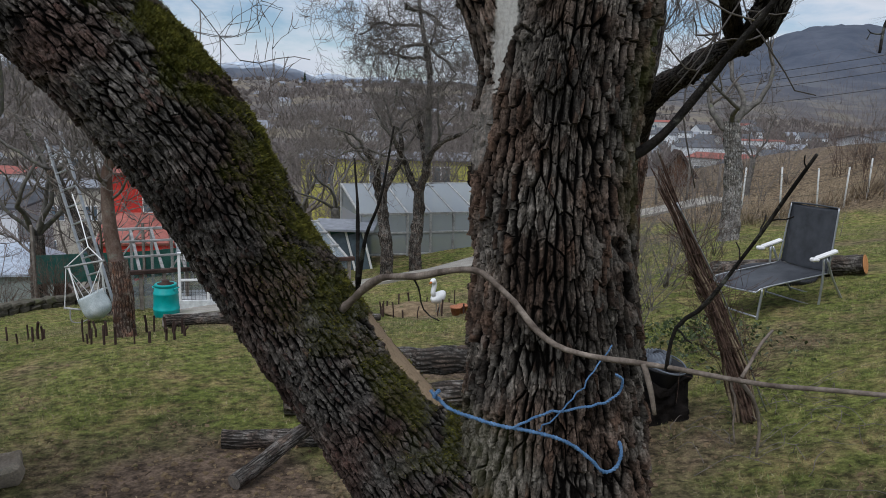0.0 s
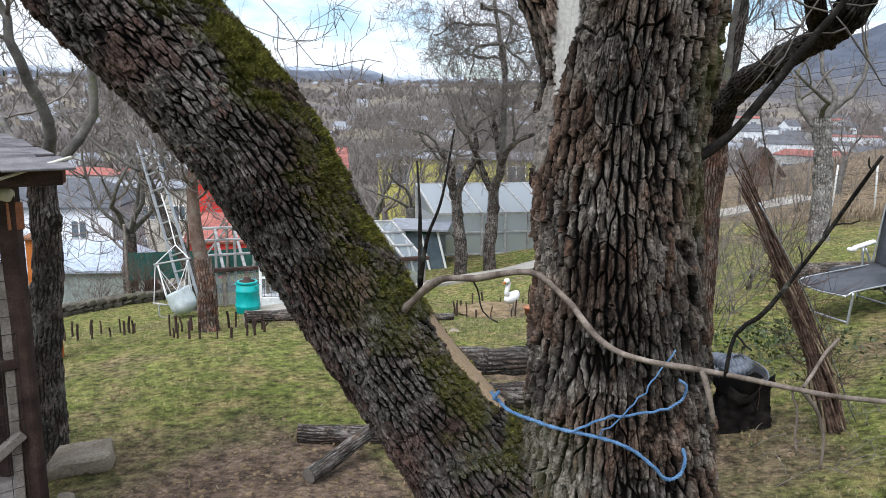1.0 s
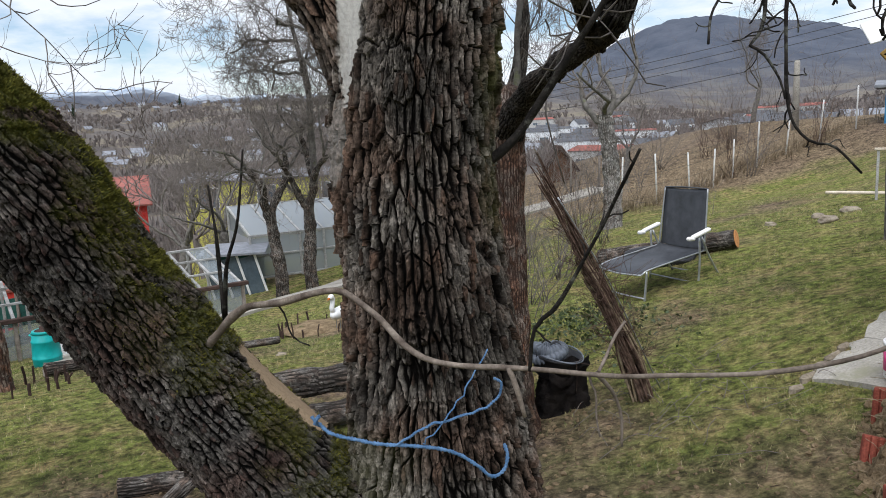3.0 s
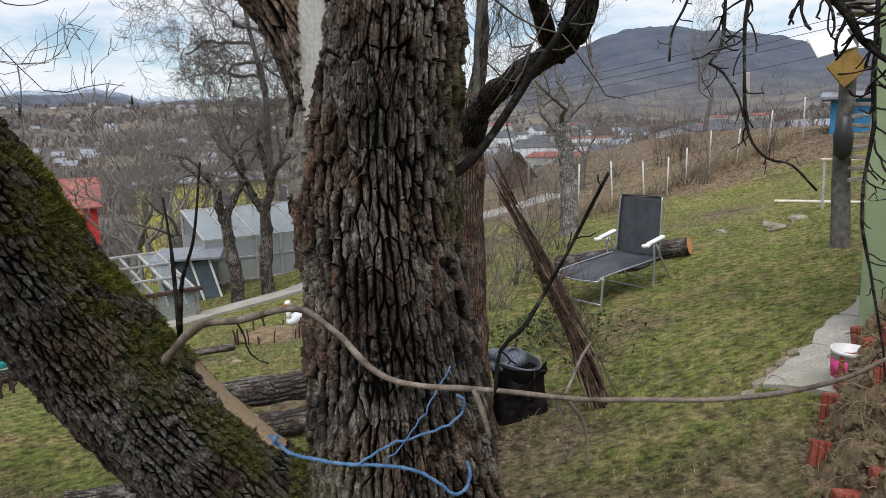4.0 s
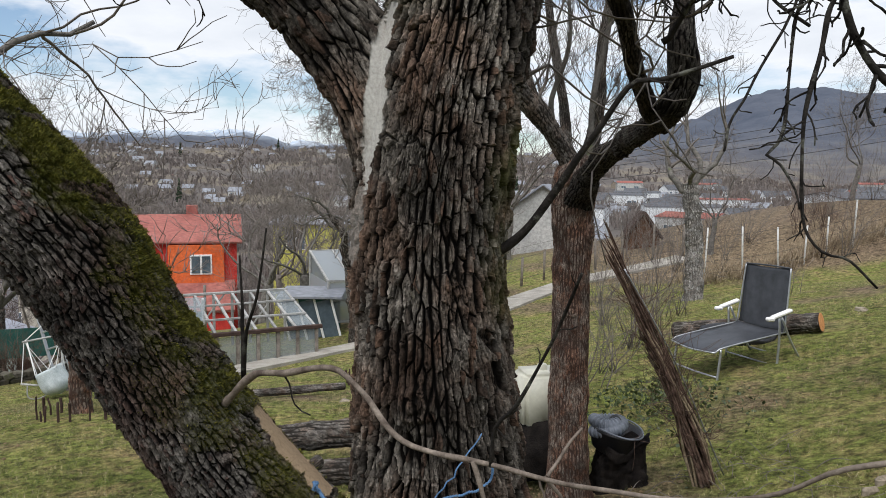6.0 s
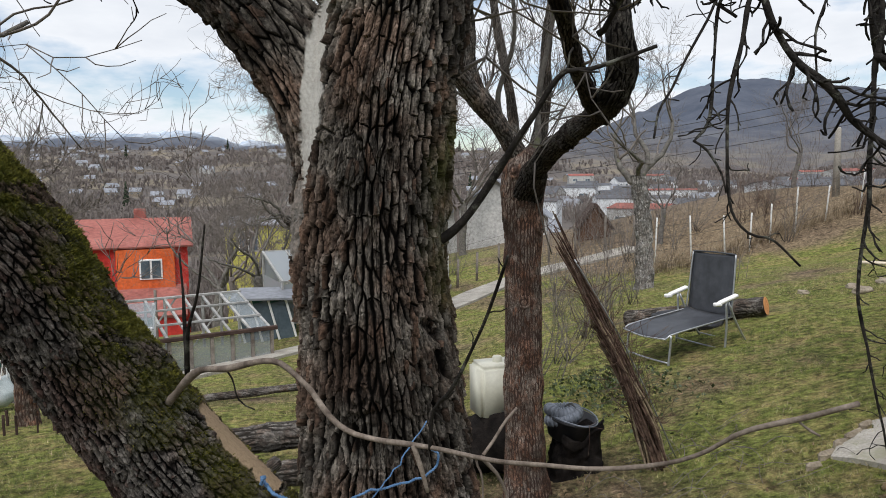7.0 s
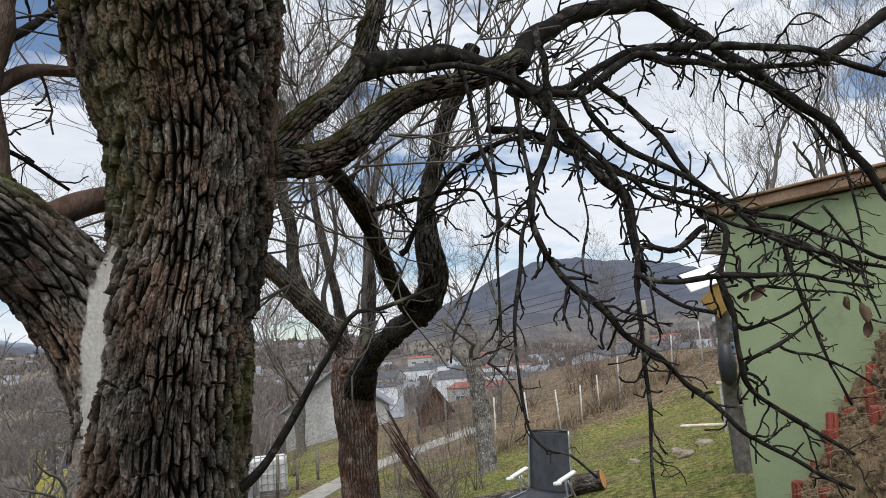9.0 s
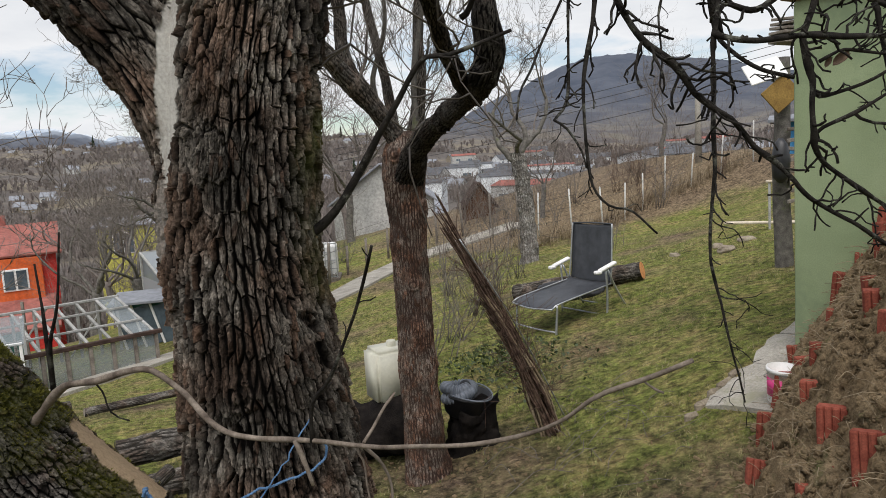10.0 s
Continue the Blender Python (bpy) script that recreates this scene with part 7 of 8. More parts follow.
def plant_slope():
    g = np.random.default_rng(31)
    spots = []
    while len(spots) < 50:
        r = 19 + 100 * g.random() ** 1.5
        az = math.radians(g.uniform(-40, 36))
        x, y = r * math.sin(az), r * math.cos(az)
        if (r < 30 and -16 < math.degrees(az) < 12) or (r < 42 and math.degrees(az) >= 12):
            continue
        if any(math.hypot(x - a, y - b) < 1.6 for a, b in spots):
            continue
        spots.append((x, y))
    spots += [(r * math.sin(math.radians(a)), r * math.cos(math.radians(a))) for a, r in ((-9, 37), (-7.5, 33), (-5.5, 40), (-4.2, 34), (-2.5, 38), (-1, 42), (0.8, 35), (2.5, 40), (4, 34), (-11, 43))]
    for k, (x, y) in enumerate(spots):
        m = pose(x, y, G(x, y) - 0.05, 0, 0, g.uniform(0, 360))
        if k < 4:
            SMALL[k].matrix_world = m @ Matrix.Scale(1.0 + 0.25 * k, 4)
        else:
            copy_thing(SMALL[k % 4], m @ Matrix.Scale(1.15 if k > len(spots) - 11 else 0.75 + 0.15 * (k % 4), 4))



plant_slope()


def dead_trunk():
    x, y = -3.45, 7.79
    ob = thing("cut_tree_trunk", pose(*on(x, y)), "sawn-off tree trunk with one mossy stem still standing", "tree trunk")
    trunk_mesh("trunk", wiggle(((0, 0, -0.2), (0.0, 0, 0.3), (-0.05, 0, 0.85)), 12, 0.012, 3), np.concatenate([[0.15, 0.13], np.linspace(0.115, 0.1, 10)]), 84, 0.012, 20, 0.08, 0.01, "second_bark", ob, 33)
    b = Bundle()
    b.tube(wiggle(((-0.06, 0.05, 0.75), (-0.16, 0.08, 1.2), (-0.2, 0.1, 1.7), (-0.1, 0.1, 2.0)), 14, 0.015, 4), np.linspace(0.085, 0.05, 14), 12)
    b.link("stem", "young_bark", ob, "standing stem")
    tw = Bundle()
    g = np.random.default_rng(41)
    for k in range(6):
        ramify(tw, (-0.15, 0.1, 1.4 + 0.1 * k), g.normal(0, 1, 3) + np.array([0, 0, 0.4]), 0.9, 0.018, g, 3, thin=0.004)
    tw.link("crown", "twig", ob, "fine bare twigs", "stuff")


dead_trunk()


def stick_ring(cx, cy, rx, ry, count, seed, label):
    ob = thing("stick_edging", pose(*on(cx, cy)), label, "edging", "stick edgings")
    g = np.random.default_rng(seed)
    for k in range(count):
        a = 6.283 * k / count + g.normal(0, 0.08)
        x, y = rx * math.cos(a), ry * math.sin(a)
        z = G(cx + x, cy + y) - G(cx, cy)
        h = g.uniform(0.09, 0.25)
        part("stick", rod([(x, y, z - 0.05), (x + g.normal(0, 0.004), y, z + h * 0.5), (x + g.normal(0, 0.012), y + g.normal(0, 0.012), z + h)], g.uniform(0.009, 0.016), 6), "dark_wood", ob)


stick_ring(-3.3, 7.65, 0.52, 0.42, 20, 3, "ring of short dark sticks round the cut trunk")
stick_ring(-5.0, 8.0, 0.5, 0.25, 16, 4, "low ring of dark sticks in the lawn")
stick_ring(-0.15, 10.6, 0.75, 0.6, 24, 5, "ring of sticks round a small flower bed")


def barrel():
    ob = thing("teal_barrel", pose(*on(-4.22, 10.95), 0, 0, -8), "teal plastic water barrel with a dark lid standing on the lawn", "barrel")
    part("drum", lathe(((0.17, 0), (0.188, 0.02), (0.192, 0.12), (0.197, 0.13), (0.197, 0.15), (0.19, 0.16), (0.18, 0.36), (0.185, 0.37), (0.185, 0.39), (0.177, 0.4), (0.168, 0.46), (0.15, 0.485), (0.15, 0.5)), 28), "teal_plastic", ob, smooth=True)
    part("rim", lathe(((0.15, 0.485), (0.163, 0.49), (0.163, 0.525), (0.155, 0.53), (0.12, 0.525)), 28), "teal_plastic", ob, smooth=True)
    for s in (-1, 1):
        part("grip", rod([(s * 0.15, -0.05, 0.45), (s * 0.19, -0.05, 0.47), (s * 0.19, 0.05, 0.47), (s * 0.15, 0.05, 0.45)], 0.011, 8, 12), "teal_plastic", ob, smooth=True)
    part("lid", lathe(((0.12, 0.51), (0.125, 0.515), (0.125, 0.53), (0.06, 0.535), (0.055, 0.58), (0, 0.582)), 24), "dark_wood", ob, "dark lid with a knob", smooth=True)


barrel()


def ladder():
    a, b = Vector((-5.1, 10.95, G(-5.1, 10.95))), Vector((-5.98, 11.3, 1.32))
    ob = thing("ladder", Matrix.Translation(a) @ (b - a).to_track_quat("Z", "X").to_matrix().to_4x4(), "aluminium ladder leaning into a bare tree", "ladder")
    n = (b - a).length
    for s in (-1, 1):
        part("stile", slab((0.025, 0.05, n), (s * 0.17, 0, n / 2), bevel=0.005), "alu", ob)
    for k in range(int(n / 0.27)):
        part("rung", slab((0.33, 0.028, 0.028), (0, 0, 0.2 + 0.27 * k), bevel=0.006), "alu", ob)


ladder()


def hanging_chair():
    """A canvas bucket seat slung by cords from a stick that is tied to the ladder."""
    x, y = -5.2, 10.55
    ob = thing("hanging_chair", pose(*on(x, y)), "pale canvas hanging chair slung by white cords from a stick", "chair")
    left, right, tie = Vector((-0.33, 0.02, 0.83)), Vector((0.235, -0.02, 0.95)), Vector((0, 0.05, 1.14))
    rim, low = Vector((0.01, 0, 0.44)), Vector((0.17, 0, 0.13))
    way = (low - rim).normalized()
    side = way.cross(Vector((0, 1, 0))).normalized()

    def at(u, a):
        r = 0.185 * (1 + 0.12 * u) * math.sqrt(max(0.0, 1 - max(0.0, u - 0.55) ** 2 / 0.2025)) * (1 + 0.05 * math.sin(5 * a + 3 * u))
        return rim + way * (0.4 * u) + side * (r * math.cos(a)) + Vector((0, 1.1 * r * math.sin(a), 0))

    part("cross_stick", rod([left + (left - right) * 0.04, right + (right - left) * 0.04], 0.015, 8), "old_white", ob, "grey-white cross stick", smooth=True)
    for end in (left, right):
        part("cord", rod([end, tie], 0.008, 6), "white_plastic", ob)
    part("cord", rod([tie, Vector((-0.25, 0.38, 1.5)), Vector((-0.48, 0.62, 1.86))], 0.008, 6), "white_plastic", ob)
    side_left = 0 if side.x < 0 else math.pi
    for k in range(5):
        part("cord", rod([left + Vector((0.012 * k, 0, 0)), at(0, side_left + 0.5 * (k - 2))], 0.006, 5), "white_plastic", ob)
        part("cord", rod([right - Vector((0.012 * k, 0, 0)), at(0.08 * k, side_left + math.pi + 0.5 * (k - 2))], 0.006, 5), "white_plastic", ob)
    foot = [Vector((-0.36, -0.05, 0.23)), Vector((-0.12, -0.05, 0.21))]
    part("footrest", rod(foot, 0.016, 8), "old_white", ob, smooth=True)
    part("cord", rod([left, foot[0] + Vector((0.01, 0, 0))], 0.006, 5), "white_plastic", ob)
    part("cord", rod([foot[1], at(0.3, side_left)], 0.006, 5), "white_plastic", ob)
    part("hoop", rod([Vector((-0.27, -0.05, 0.22)), Vector((-0.26, -0.06, 0.04)), Vector((-0.12, -0.07, 0.02)), at(0.8, side_left)], 0.009, 6, 12), "old_white", ob, smooth=True)
    rings, turns = 12, 28
    v = [at(i / (rings - 1), 6.2832 * k / turns) for i in range(rings) for k in range(turns)]
    f = [[i * turns + k, i * turns + (k + 1) % turns, (i + 1) * turns + (k + 1) % turns, (i + 1) * turns + k] for i in range(rings - 1) for k in range(turns)]
    n = len(v)
    v += [p + (rim + way * 0.1 - p) * 0.04 for p in v]
    f += [[n + q for q in reversed(p)] for p in f] + [[k, n + k, n + (k + 1) % turns, (k + 1) % turns] for k in range(turns)]
    mesh_object("seat", np.array([tuple(p) for p in v]), f, "canvas", ob)


hanging_chair()


def orange_post():
    ob = thing("orange_hutch", pose(*on(-4.62, 6.62), 0, 0, 20), "narrow orange wooden hutch with a lid, behind the tree", "hutch")
    h = 1.24
    for s in (-1, 1):
        part("board", slab((0.105, 0.2, h), (s * 0.055, 0, h / 2), bevel=0.006), "orange", ob)
    part("lid", slab((0.26, 0.26, 0.04), (0, 0, h + 0.02), bevel=0.008), "roof_edge", ob)


orange_post()


def goose():
    ob = thing("garden_goose", pose(*on(-0.05, 10.3), 0, 0, 60), "white plastic garden goose on a thin stake", "garden ornament")
    bm = bmesh.new()
    bmesh.ops.create_uvsphere(bm, u_segments=20, v_segments=12, radius=1)
    for v in bm.verts:
        v.co = Vector((v.co.x * 0.17, v.co.y * 0.085, v.co.z * 0.085 + 0.24 + 0.05 * max(0, v.co.x) ** 2))
    part("body", bm, "white_plastic", ob, smooth=True)
    neck = [(-0.1, 0, 0.27), (-0.15, 0, 0.34), (-0.12, 0, 0.42), (-0.11, 0, 0.47), (-0.15, 0, 0.51)]
    part("neck", rod(neck, 0.034, 10, 16), "white_plastic", ob, smooth=True)
    part("head", lathe(((0.005, -0.06), (0.03, -0.04), (0.042, 0.0), (0.03, 0.04), (0.005, 0.055)), 12, m=pose(-0.155, 0, 0.51, 0, 80, 0)), "white_plastic", ob, smooth=True)
    part("beak", lathe(((0.02, 0), (0.014, 0.03), (0.002, 0.06)), 8, m=pose(-0.2, 0, 0.5, 0, -100, 0)), "orange", ob, smooth=True)
    part("tail", lathe(((0.05, 0), (0.035, 0.05), (0.004, 0.1)), 10, m=pose(0.13, 0, 0.26, 0, 70, 0)), "dark_wood", ob, "dark tail", smooth=True)
    for s in (-0.03, 0.03):
        part("stake", rod([(0, s, -0.03), (0, s, 0.18)], 0.007, 6), "alu", ob)
    bed = bmesh.new()
    bmesh.ops.create_uvsphere(bed, u_segments=24, v_segments=10, radius=1)
    for v in bed.verts:
        n = noise.noise(v.co * 3) * 0.2
        v.co = Vector((v.co.x * 0.7, v.co.y * 0.55, max(v.co.z, -0.3) * 0.09)) * (1 + n)
    o = part("flower_bed", bed, "soil", smooth=True)
    o.matrix_world = pose(*on(-0.15, 10.6))
    tagged(o, "small mound of bare soil ringed with sticks", "flower bed")
    for k, (dx, dy) in enumerate(((0.35, -0.35), (0.45, -0.1))):
        pot = part("flower_pot", lathe(((0.05, 0), (0.075, 0.11), (0.085, 0.11), (0.085, 0.13), (0.07, 0.13), (0.05, 0.03), (0, 0.03)), 16), "terracotta", smooth=True)
        pot.matrix_world = pose(*on(-0.15 + dx, 10.3 + dy))
        tagged(pot, "small terracotta pot on the ground", "pot", "flower pots")


goose()


def garden_path():
    ob = thing("garden_path", pose(*on(0, 15)), "pale concrete path of separate slabs across the garden", "path", kind="structure")
    p = spline(((-4.2, 10.9), (-3.0, 12.1), (-1.75, 13.35), (0.3, 15.0), (1.6, 16.2), (3.5, 18.3), (5.2, 19.25), (7.5, 20.0)), 17)[0]
    for a, b in zip(p, p[1:]):
        d = (b - a) / np.linalg.norm(b - a)
        s = np.array([d[1], -d[0]]) * 0.42
        cs = [a - s + d * 0.01, b - s - d * 0.01, b + s - d * 0.01, a + s + d * 0.01]
        bm = bmesh.new()
        top = [bm.verts.new((c[0], c[1], G(*c) + 0.05)) for c in cs]
        low = [bm.verts.new((c[0], c[1], G(*c) - 0.2)) for c in cs]
        bm.faces.new(top)
        for i in range(4):
            bm.faces.new((top[i], low[i], low[(i + 1) % 4], top[(i + 1) % 4]))
        bmesh.ops.recalc_face_normals(bm, faces=bm.faces)
        fixed(part("concrete_slab", bm, "concrete"), ob)


garden_path()


def greenhouse():
    x0, y0, z0 = -1.9, 16.5, G(-0.6, 16.5)
    ob = thing("greenhouse", pose(x0, y0, z0 - 0.02, 0, 0, 20), "low white-framed greenhouse with dusty glass", "greenhouse")
    L, D, H, T = 3.4, 2.0, 1.0, 1.5
    n = 6
    for k in range(n + 1):
        x = L * k / n
        part("post", slab((0.05, 0.05, H), (x, 0, H / 2), bevel=0.005), "old_white", ob)
        part("rafter", slab((0.05, math.hypot(D, T - H), 0.05), (x, D / 2, (H + T) / 2), (math.degrees(math.atan2(T - H, D)), 0, 0), 0.005), "old_white", ob)
        part("post", slab((0.05, 0.05, T), (x, D, T / 2), bevel=0.005), "old_white", ob)
    for y, h in ((0, H), (0, 0.05), (D, T), (0, 0.55)):
        part("rail", slab((L + 0.05, 0.045, 0.045), (L / 2, y - 0.004, h), bevel=0.005), "old_white", ob)
    for k in range(n):
        x = L * (k + 0.5) / n
        o = part("pane", slab((L / n - 0.06, 0.008, H - 0.12), (x, 0.01, H / 2), bevel=0.0), "pale_pane", ob)
        o.visible_shadow = False
        o = part("pane", slab((L / n - 0.06, math.hypot(D, T - H) - 0.04, 0.008), (x, D / 2, (H + T) / 2 + 0.005), (math.degrees(math.atan2(T - H, D)), 0, 0), 0.0), "pale_pane", ob)
        o.visible_shadow = False
        o = part("pane", slab((L / n - 0.06, 0.008, T - 0.1), (x, D, T / 2), bevel=0.0), "pale_pane", ob)
        o.visible_shadow = False
    for s, x in ((0, 0.0), (1, L)):
        o = part("pane", slab((0.008, D - 0.08, H - 0.1), (x, D / 2, H / 2), bevel=0.0), "pale_pane", ob)
        o.visible_shadow = False
    # skeleton of a second, lower one
    a, b = Vector((-5.3, 11.7, 0)), Vector((-1.75, 13.5, 0))
    zc = G(-3.2, 12.7)
    yaw = math.degrees(math.atan2(b.y - a.y, b.x - a.x))
    fr = thing("cold_frame", pose(a.x, a.y, zc - 0.05, 0, 0, yaw), "long glazed cold frame with bare weathered rafters", "cold frame")
    L, D, H, T = (b - a).length, 2.0, 0.62, 1.05
    n = 11
    tilt = math.degrees(math.atan2(T - H, D))
    for k in range(n + 1):
        x = L * k / n
        part("post", slab((0.06, 0.06, H), (x, 0, H / 2), bevel=0.006), "old_wood", fr)
        part("post", slab((0.05, 0.05, T), (x, D, T / 2), bevel=0.006), "old_white", fr)
        part("rafter", slab((0.05, math.hypot(D, T - H), 0.045), (x, D / 2, (H + T) / 2), (tilt, 0, 0), 0.005), "old_white", fr)
    part("sill_beam", slab((L + 0.2, 0.1, 0.07), (L / 2, -0.02, H + 0.03), bevel=0.01), "dark_wood", fr)
    part("ridge_beam", slab((L + 0.1, 0.07, 0.05), (L / 2, D, T + 0.02), bevel=0.008), "old_white", fr)
    for f in (0.3, 0.65):
        part("purlin", slab((L, 0.04, 0.04), (L / 2, D * f, H + (T - H) * f + 0.05), bevel=0.006), "old_white", fr)
    for k in range(0, n, 3):
        part("brace", slab((0.03, 0.03, T * 1.25), (L * (k + 0.5) / n, D, T * 0.52), (0, 38, 0), 0.004), "old_white", fr)
    for k in range(n):
        x = L * (k + 0.5) / n
        o = part("pane", slab((L / n - 0.07, 0.01, H - 0.05), (x, 0.0, H / 2), bevel=0.0), "pane", fr)
        o.visible_shadow = False
        if k > n - 2:
            o = part("pane", slab((L / n - 0.06, math.hypot(D, T - H) - 0.04, 0.008), (x, D / 2, (H + T) / 2 + 0.01), (tilt, 0, 0), 0.0), "pane", fr)
            o.visible_shadow = False
    sh = thing("glazed_hut", pose(-2.7, 15.8, G(-2.4, 15.8) - 0.02), "small hut with a flat pale roof and blue-green framed glass", "hut")
    part("back_wall", slab((1.1, 0.06, 0.9), (0.5, 0.9, 0.45), bevel=0.01), "mesh_green", sh)
    part("roof", slab((1.4, 1.2, 0.06), (0.5, 0.45, 1.0), (3, 0, 0), 0.01), "slate_roof", sh)
    for k in range(4):
        part("glazing_bar", slab((0.045, 0.045, 0.95), (-0.05 + 0.37 * k, 0, 0.47), (0, -14, 0), 0.005), "white_plastic", sh)
    for k in range(3):
        part("pane", slab((0.3, 0.01, 0.85), (0.13 + 0.37 * k, 0.02, 0.47), (0, -14, 0), 0.0), "window", sh)


greenhouse()


def cage():
    ob = thing("rabbit_cage", pose(*on(-4.35, 11.9), 0, 0, 12), "white-framed wire cage with a slanted glass top", "cage")
    for x in (0, 0.45, 0.9):
        for y in (0, 0.7):
            h = 0.95 + (0.3 if y else 0)
            part("post", slab((0.045, 0.045, h), (x, y, h / 2), bevel=0.005), "white_plastic", ob)
    for z in (0.5, 0.95):
        part("rail", slab((0.95, 0.04, 0.04), (0.45, 0, z), bevel=0.005), "white_plastic", ob)
    part("top", slab((1.0, 0.85, 0.02), (0.45, 0.35, 1.1), (22, 0, 0), 0.004), "pane", ob)
    part("base", slab((1.0, 0.75, 0.16), (0.45, 0.35, 0.08), bevel=0.01), "white_wall", ob)
    b = Bundle()
    for k in range(16):
        b.tube([(0.06 * k, -0.01, 0.15), (0.06 * k, -0.01, 0.95)], 0.003, 4)
    for k in range(13):
        b.tube([(0, -0.01, 0.17 + 0.06 * k), (0.9, -0.01, 0.17 + 0.06 * k)], 0.003, 4)
    b.link("wire_mesh", "wire", ob)


cage()


def fences():
    g = np.random.default_rng(51)
    lines = (("white_post", spline(((6.8, 16.8), (8.6, 16.9), (10.6, 17.9), (12.4, 18.1), (14.5, 17.5)), 10)[0], 1.2, "white_plastic", 0.02, "white fence post along the top of the lawn"),
             ("fence_post", spline(((1.2, 17.6), (3.2, 19.6), (5.5, 20.4), (7.5, 20.2)), 10)[0], 1.0, "old_wood", 0.035, "weathered wooden fence post below the path"))
    for name, p, h, mat, r, label in lines:
        for q in p:
            hh = h * g.uniform(0.75, 1.08)
            o = part(name, lathe(((r, -0.2), (r, hh - 0.02), (r * 0.7, hh)), 8), mat, smooth=True)
            o.matrix_world = pose(*on(*q), g.normal(0, 2), g.normal(3, 2), g.uniform(0, 90))
            tagged(o, label, "fence post", "fence posts")
        b = Bundle()
        for k in range(4):
            pts = [(q[0], q[1], G(*q) + 0.2 + 0.28 * k) for q in p]
            b.tube(pts, 0.004, 4)
        tagged(b.link("fence_wire", "wire"), "thin wires strung between the fence posts", "wire")
    bank = Bundle()
    p = spline(((6.2, 16.5), (8.5, 17.3), (10.6, 18.3), (13.5, 18.2)), 500)[0]
    for q in p:
        for _ in range(3):
            x, y = q + g.normal(0, 0.35, 2)
            z = G(x, y)
            w = g.normal(0, 0.12, 3) + np.array([0, 0, g.uniform(0.12, 0.45)])
            bank.tube([(x, y, z), (x + w[0] * 0.5, y + w[1] * 0.5, z + w[2] * 0.6), (x + w[0], y + w[1], z + w[2])], 0.005, 3)
    tagged(bank.link("dry_stalks", "straw"), "strip of dry brown stalks along the fence", "dry plants", kind="stuff")


fences()


def shrub(x, y, h, w, n, seed, material="twig", label="leafless shrub with thin brown stems", name="shrub"):
    ob = thing(name, pose(*on(x, y)), label, "shrub", "shrubs")
    g = np.random.default_rng(seed)
    b = Bundle()
    for _ in range(n):
        d = np.array([g.normal(0, w), g.normal(0, w), 1.0])
        ramify(b, g.normal(0, w * 0.25, 3) * np.array([1, 1, 0]), d, h * g.uniform(0.5, 1), 0.008, g, 2, 0.7, 0.08, 0.002, 0.16, 3)
    b.link("brush", material, ob, "thin bare stems", "stuff")
    return ob


for k, (sx, sy, sh_, sw, sn) in enumerate(((3.0, 9.6, 1.3, 0.3, 12), (3.6, 10.6, 1.5, 0.3, 12), (2.4, 8.4, 0.9, 0.35, 10), (4.4, 11.8, 1.5, 0.3, 10), (1.9, 7.6, 0.7, 0.4, 10), (-6.84, 12.74, 0.85, 0.45, 34), (-7.74, 12.54, 0.7, 0.45, 22), (6.8, 18.5, 1.8, 0.35, 14), (9.5, 20.5, 2.0, 0.35, 14), (12.0, 21, 2.2, 0.35, 14), (2.4, 21, 1.5, 0.4, 14), (1.0, 9.2, 0.5, 0.4, 8), (3.3, 12.3, 1.2, 0.3, 9), (6.5, 12.5, 0.5, 0.4, 8), (4.0, 15.5, 1.6, 0.3, 10), (-3.4, 24, 3.2, 0.3, 26), (-1.6, 25.5, 3.0, 0.3, 26), (0.4, 24.5, 3.2, 0.3, 26), (-6.2, 27, 3.4, 0.3, 26), (-4.9, 25.0, 2.6, 0.35, 20), (1.6, 27, 3.0, 0.3, 20), (-8.6, 24, 2.6, 0.3, 22))):
    shrub(sx, sy, sh_, sw, sn, 200 + k, "young_bark" if k in (5, 6) else "twig", "low reddish-brown leafless hedge shrub" if k in (5, 6) else "leafless shrub with thin brown stems")



def fence_shrubs():
    g = np.random.default_rng(207)
    for k in range(16):
        a, r = math.radians(g.uniform(15, 39)), g.uniform(19.5, 27)
        shrub(r * math.sin(a), r * math.cos(a), g.uniform(1.0, 2.2), 0.4, 12, 240 + k, "twig" if k % 2 else "young_bark", "thin leafless brown bush behind the fence")


fence_shrubs()


def ivy():
    """Low dark evergreen leaves under the shrubs."""
    g = np.random.default_rng(61)
    v, f = [], []
    for _ in range(1000):
        c = np.array([g.normal(2.35, 0.35), g.normal(6.6, 0.45), 0])
        c[2] = G(c[0], c[1]) + g.uniform(0.01, 0.3) * math.exp(-((c[0] - 2.35) ** 2 + (c[1] - 6.6) ** 2) * 2)
        a, b = g.normal(0, 1, 3), g.normal(0, 1, 3)
        a /= np.linalg.norm(a)
        b = np.cross(a, b)
        b /= np.linalg.norm(b)
        s = g.uniform(0.012, 0.03)
        n = len(v)
        v += [c - a * s, c + b * s * 0.6, c + a * s, c - b * s * 0.6]
        f.append([n, n + 1, n + 2, n + 3])
    tagged(mesh_object("ground_ivy", np.array(v), f, "ivy", smooth=False), "low dark evergreen leaves under bare stems", "ivy", kind="stuff")


ivy()


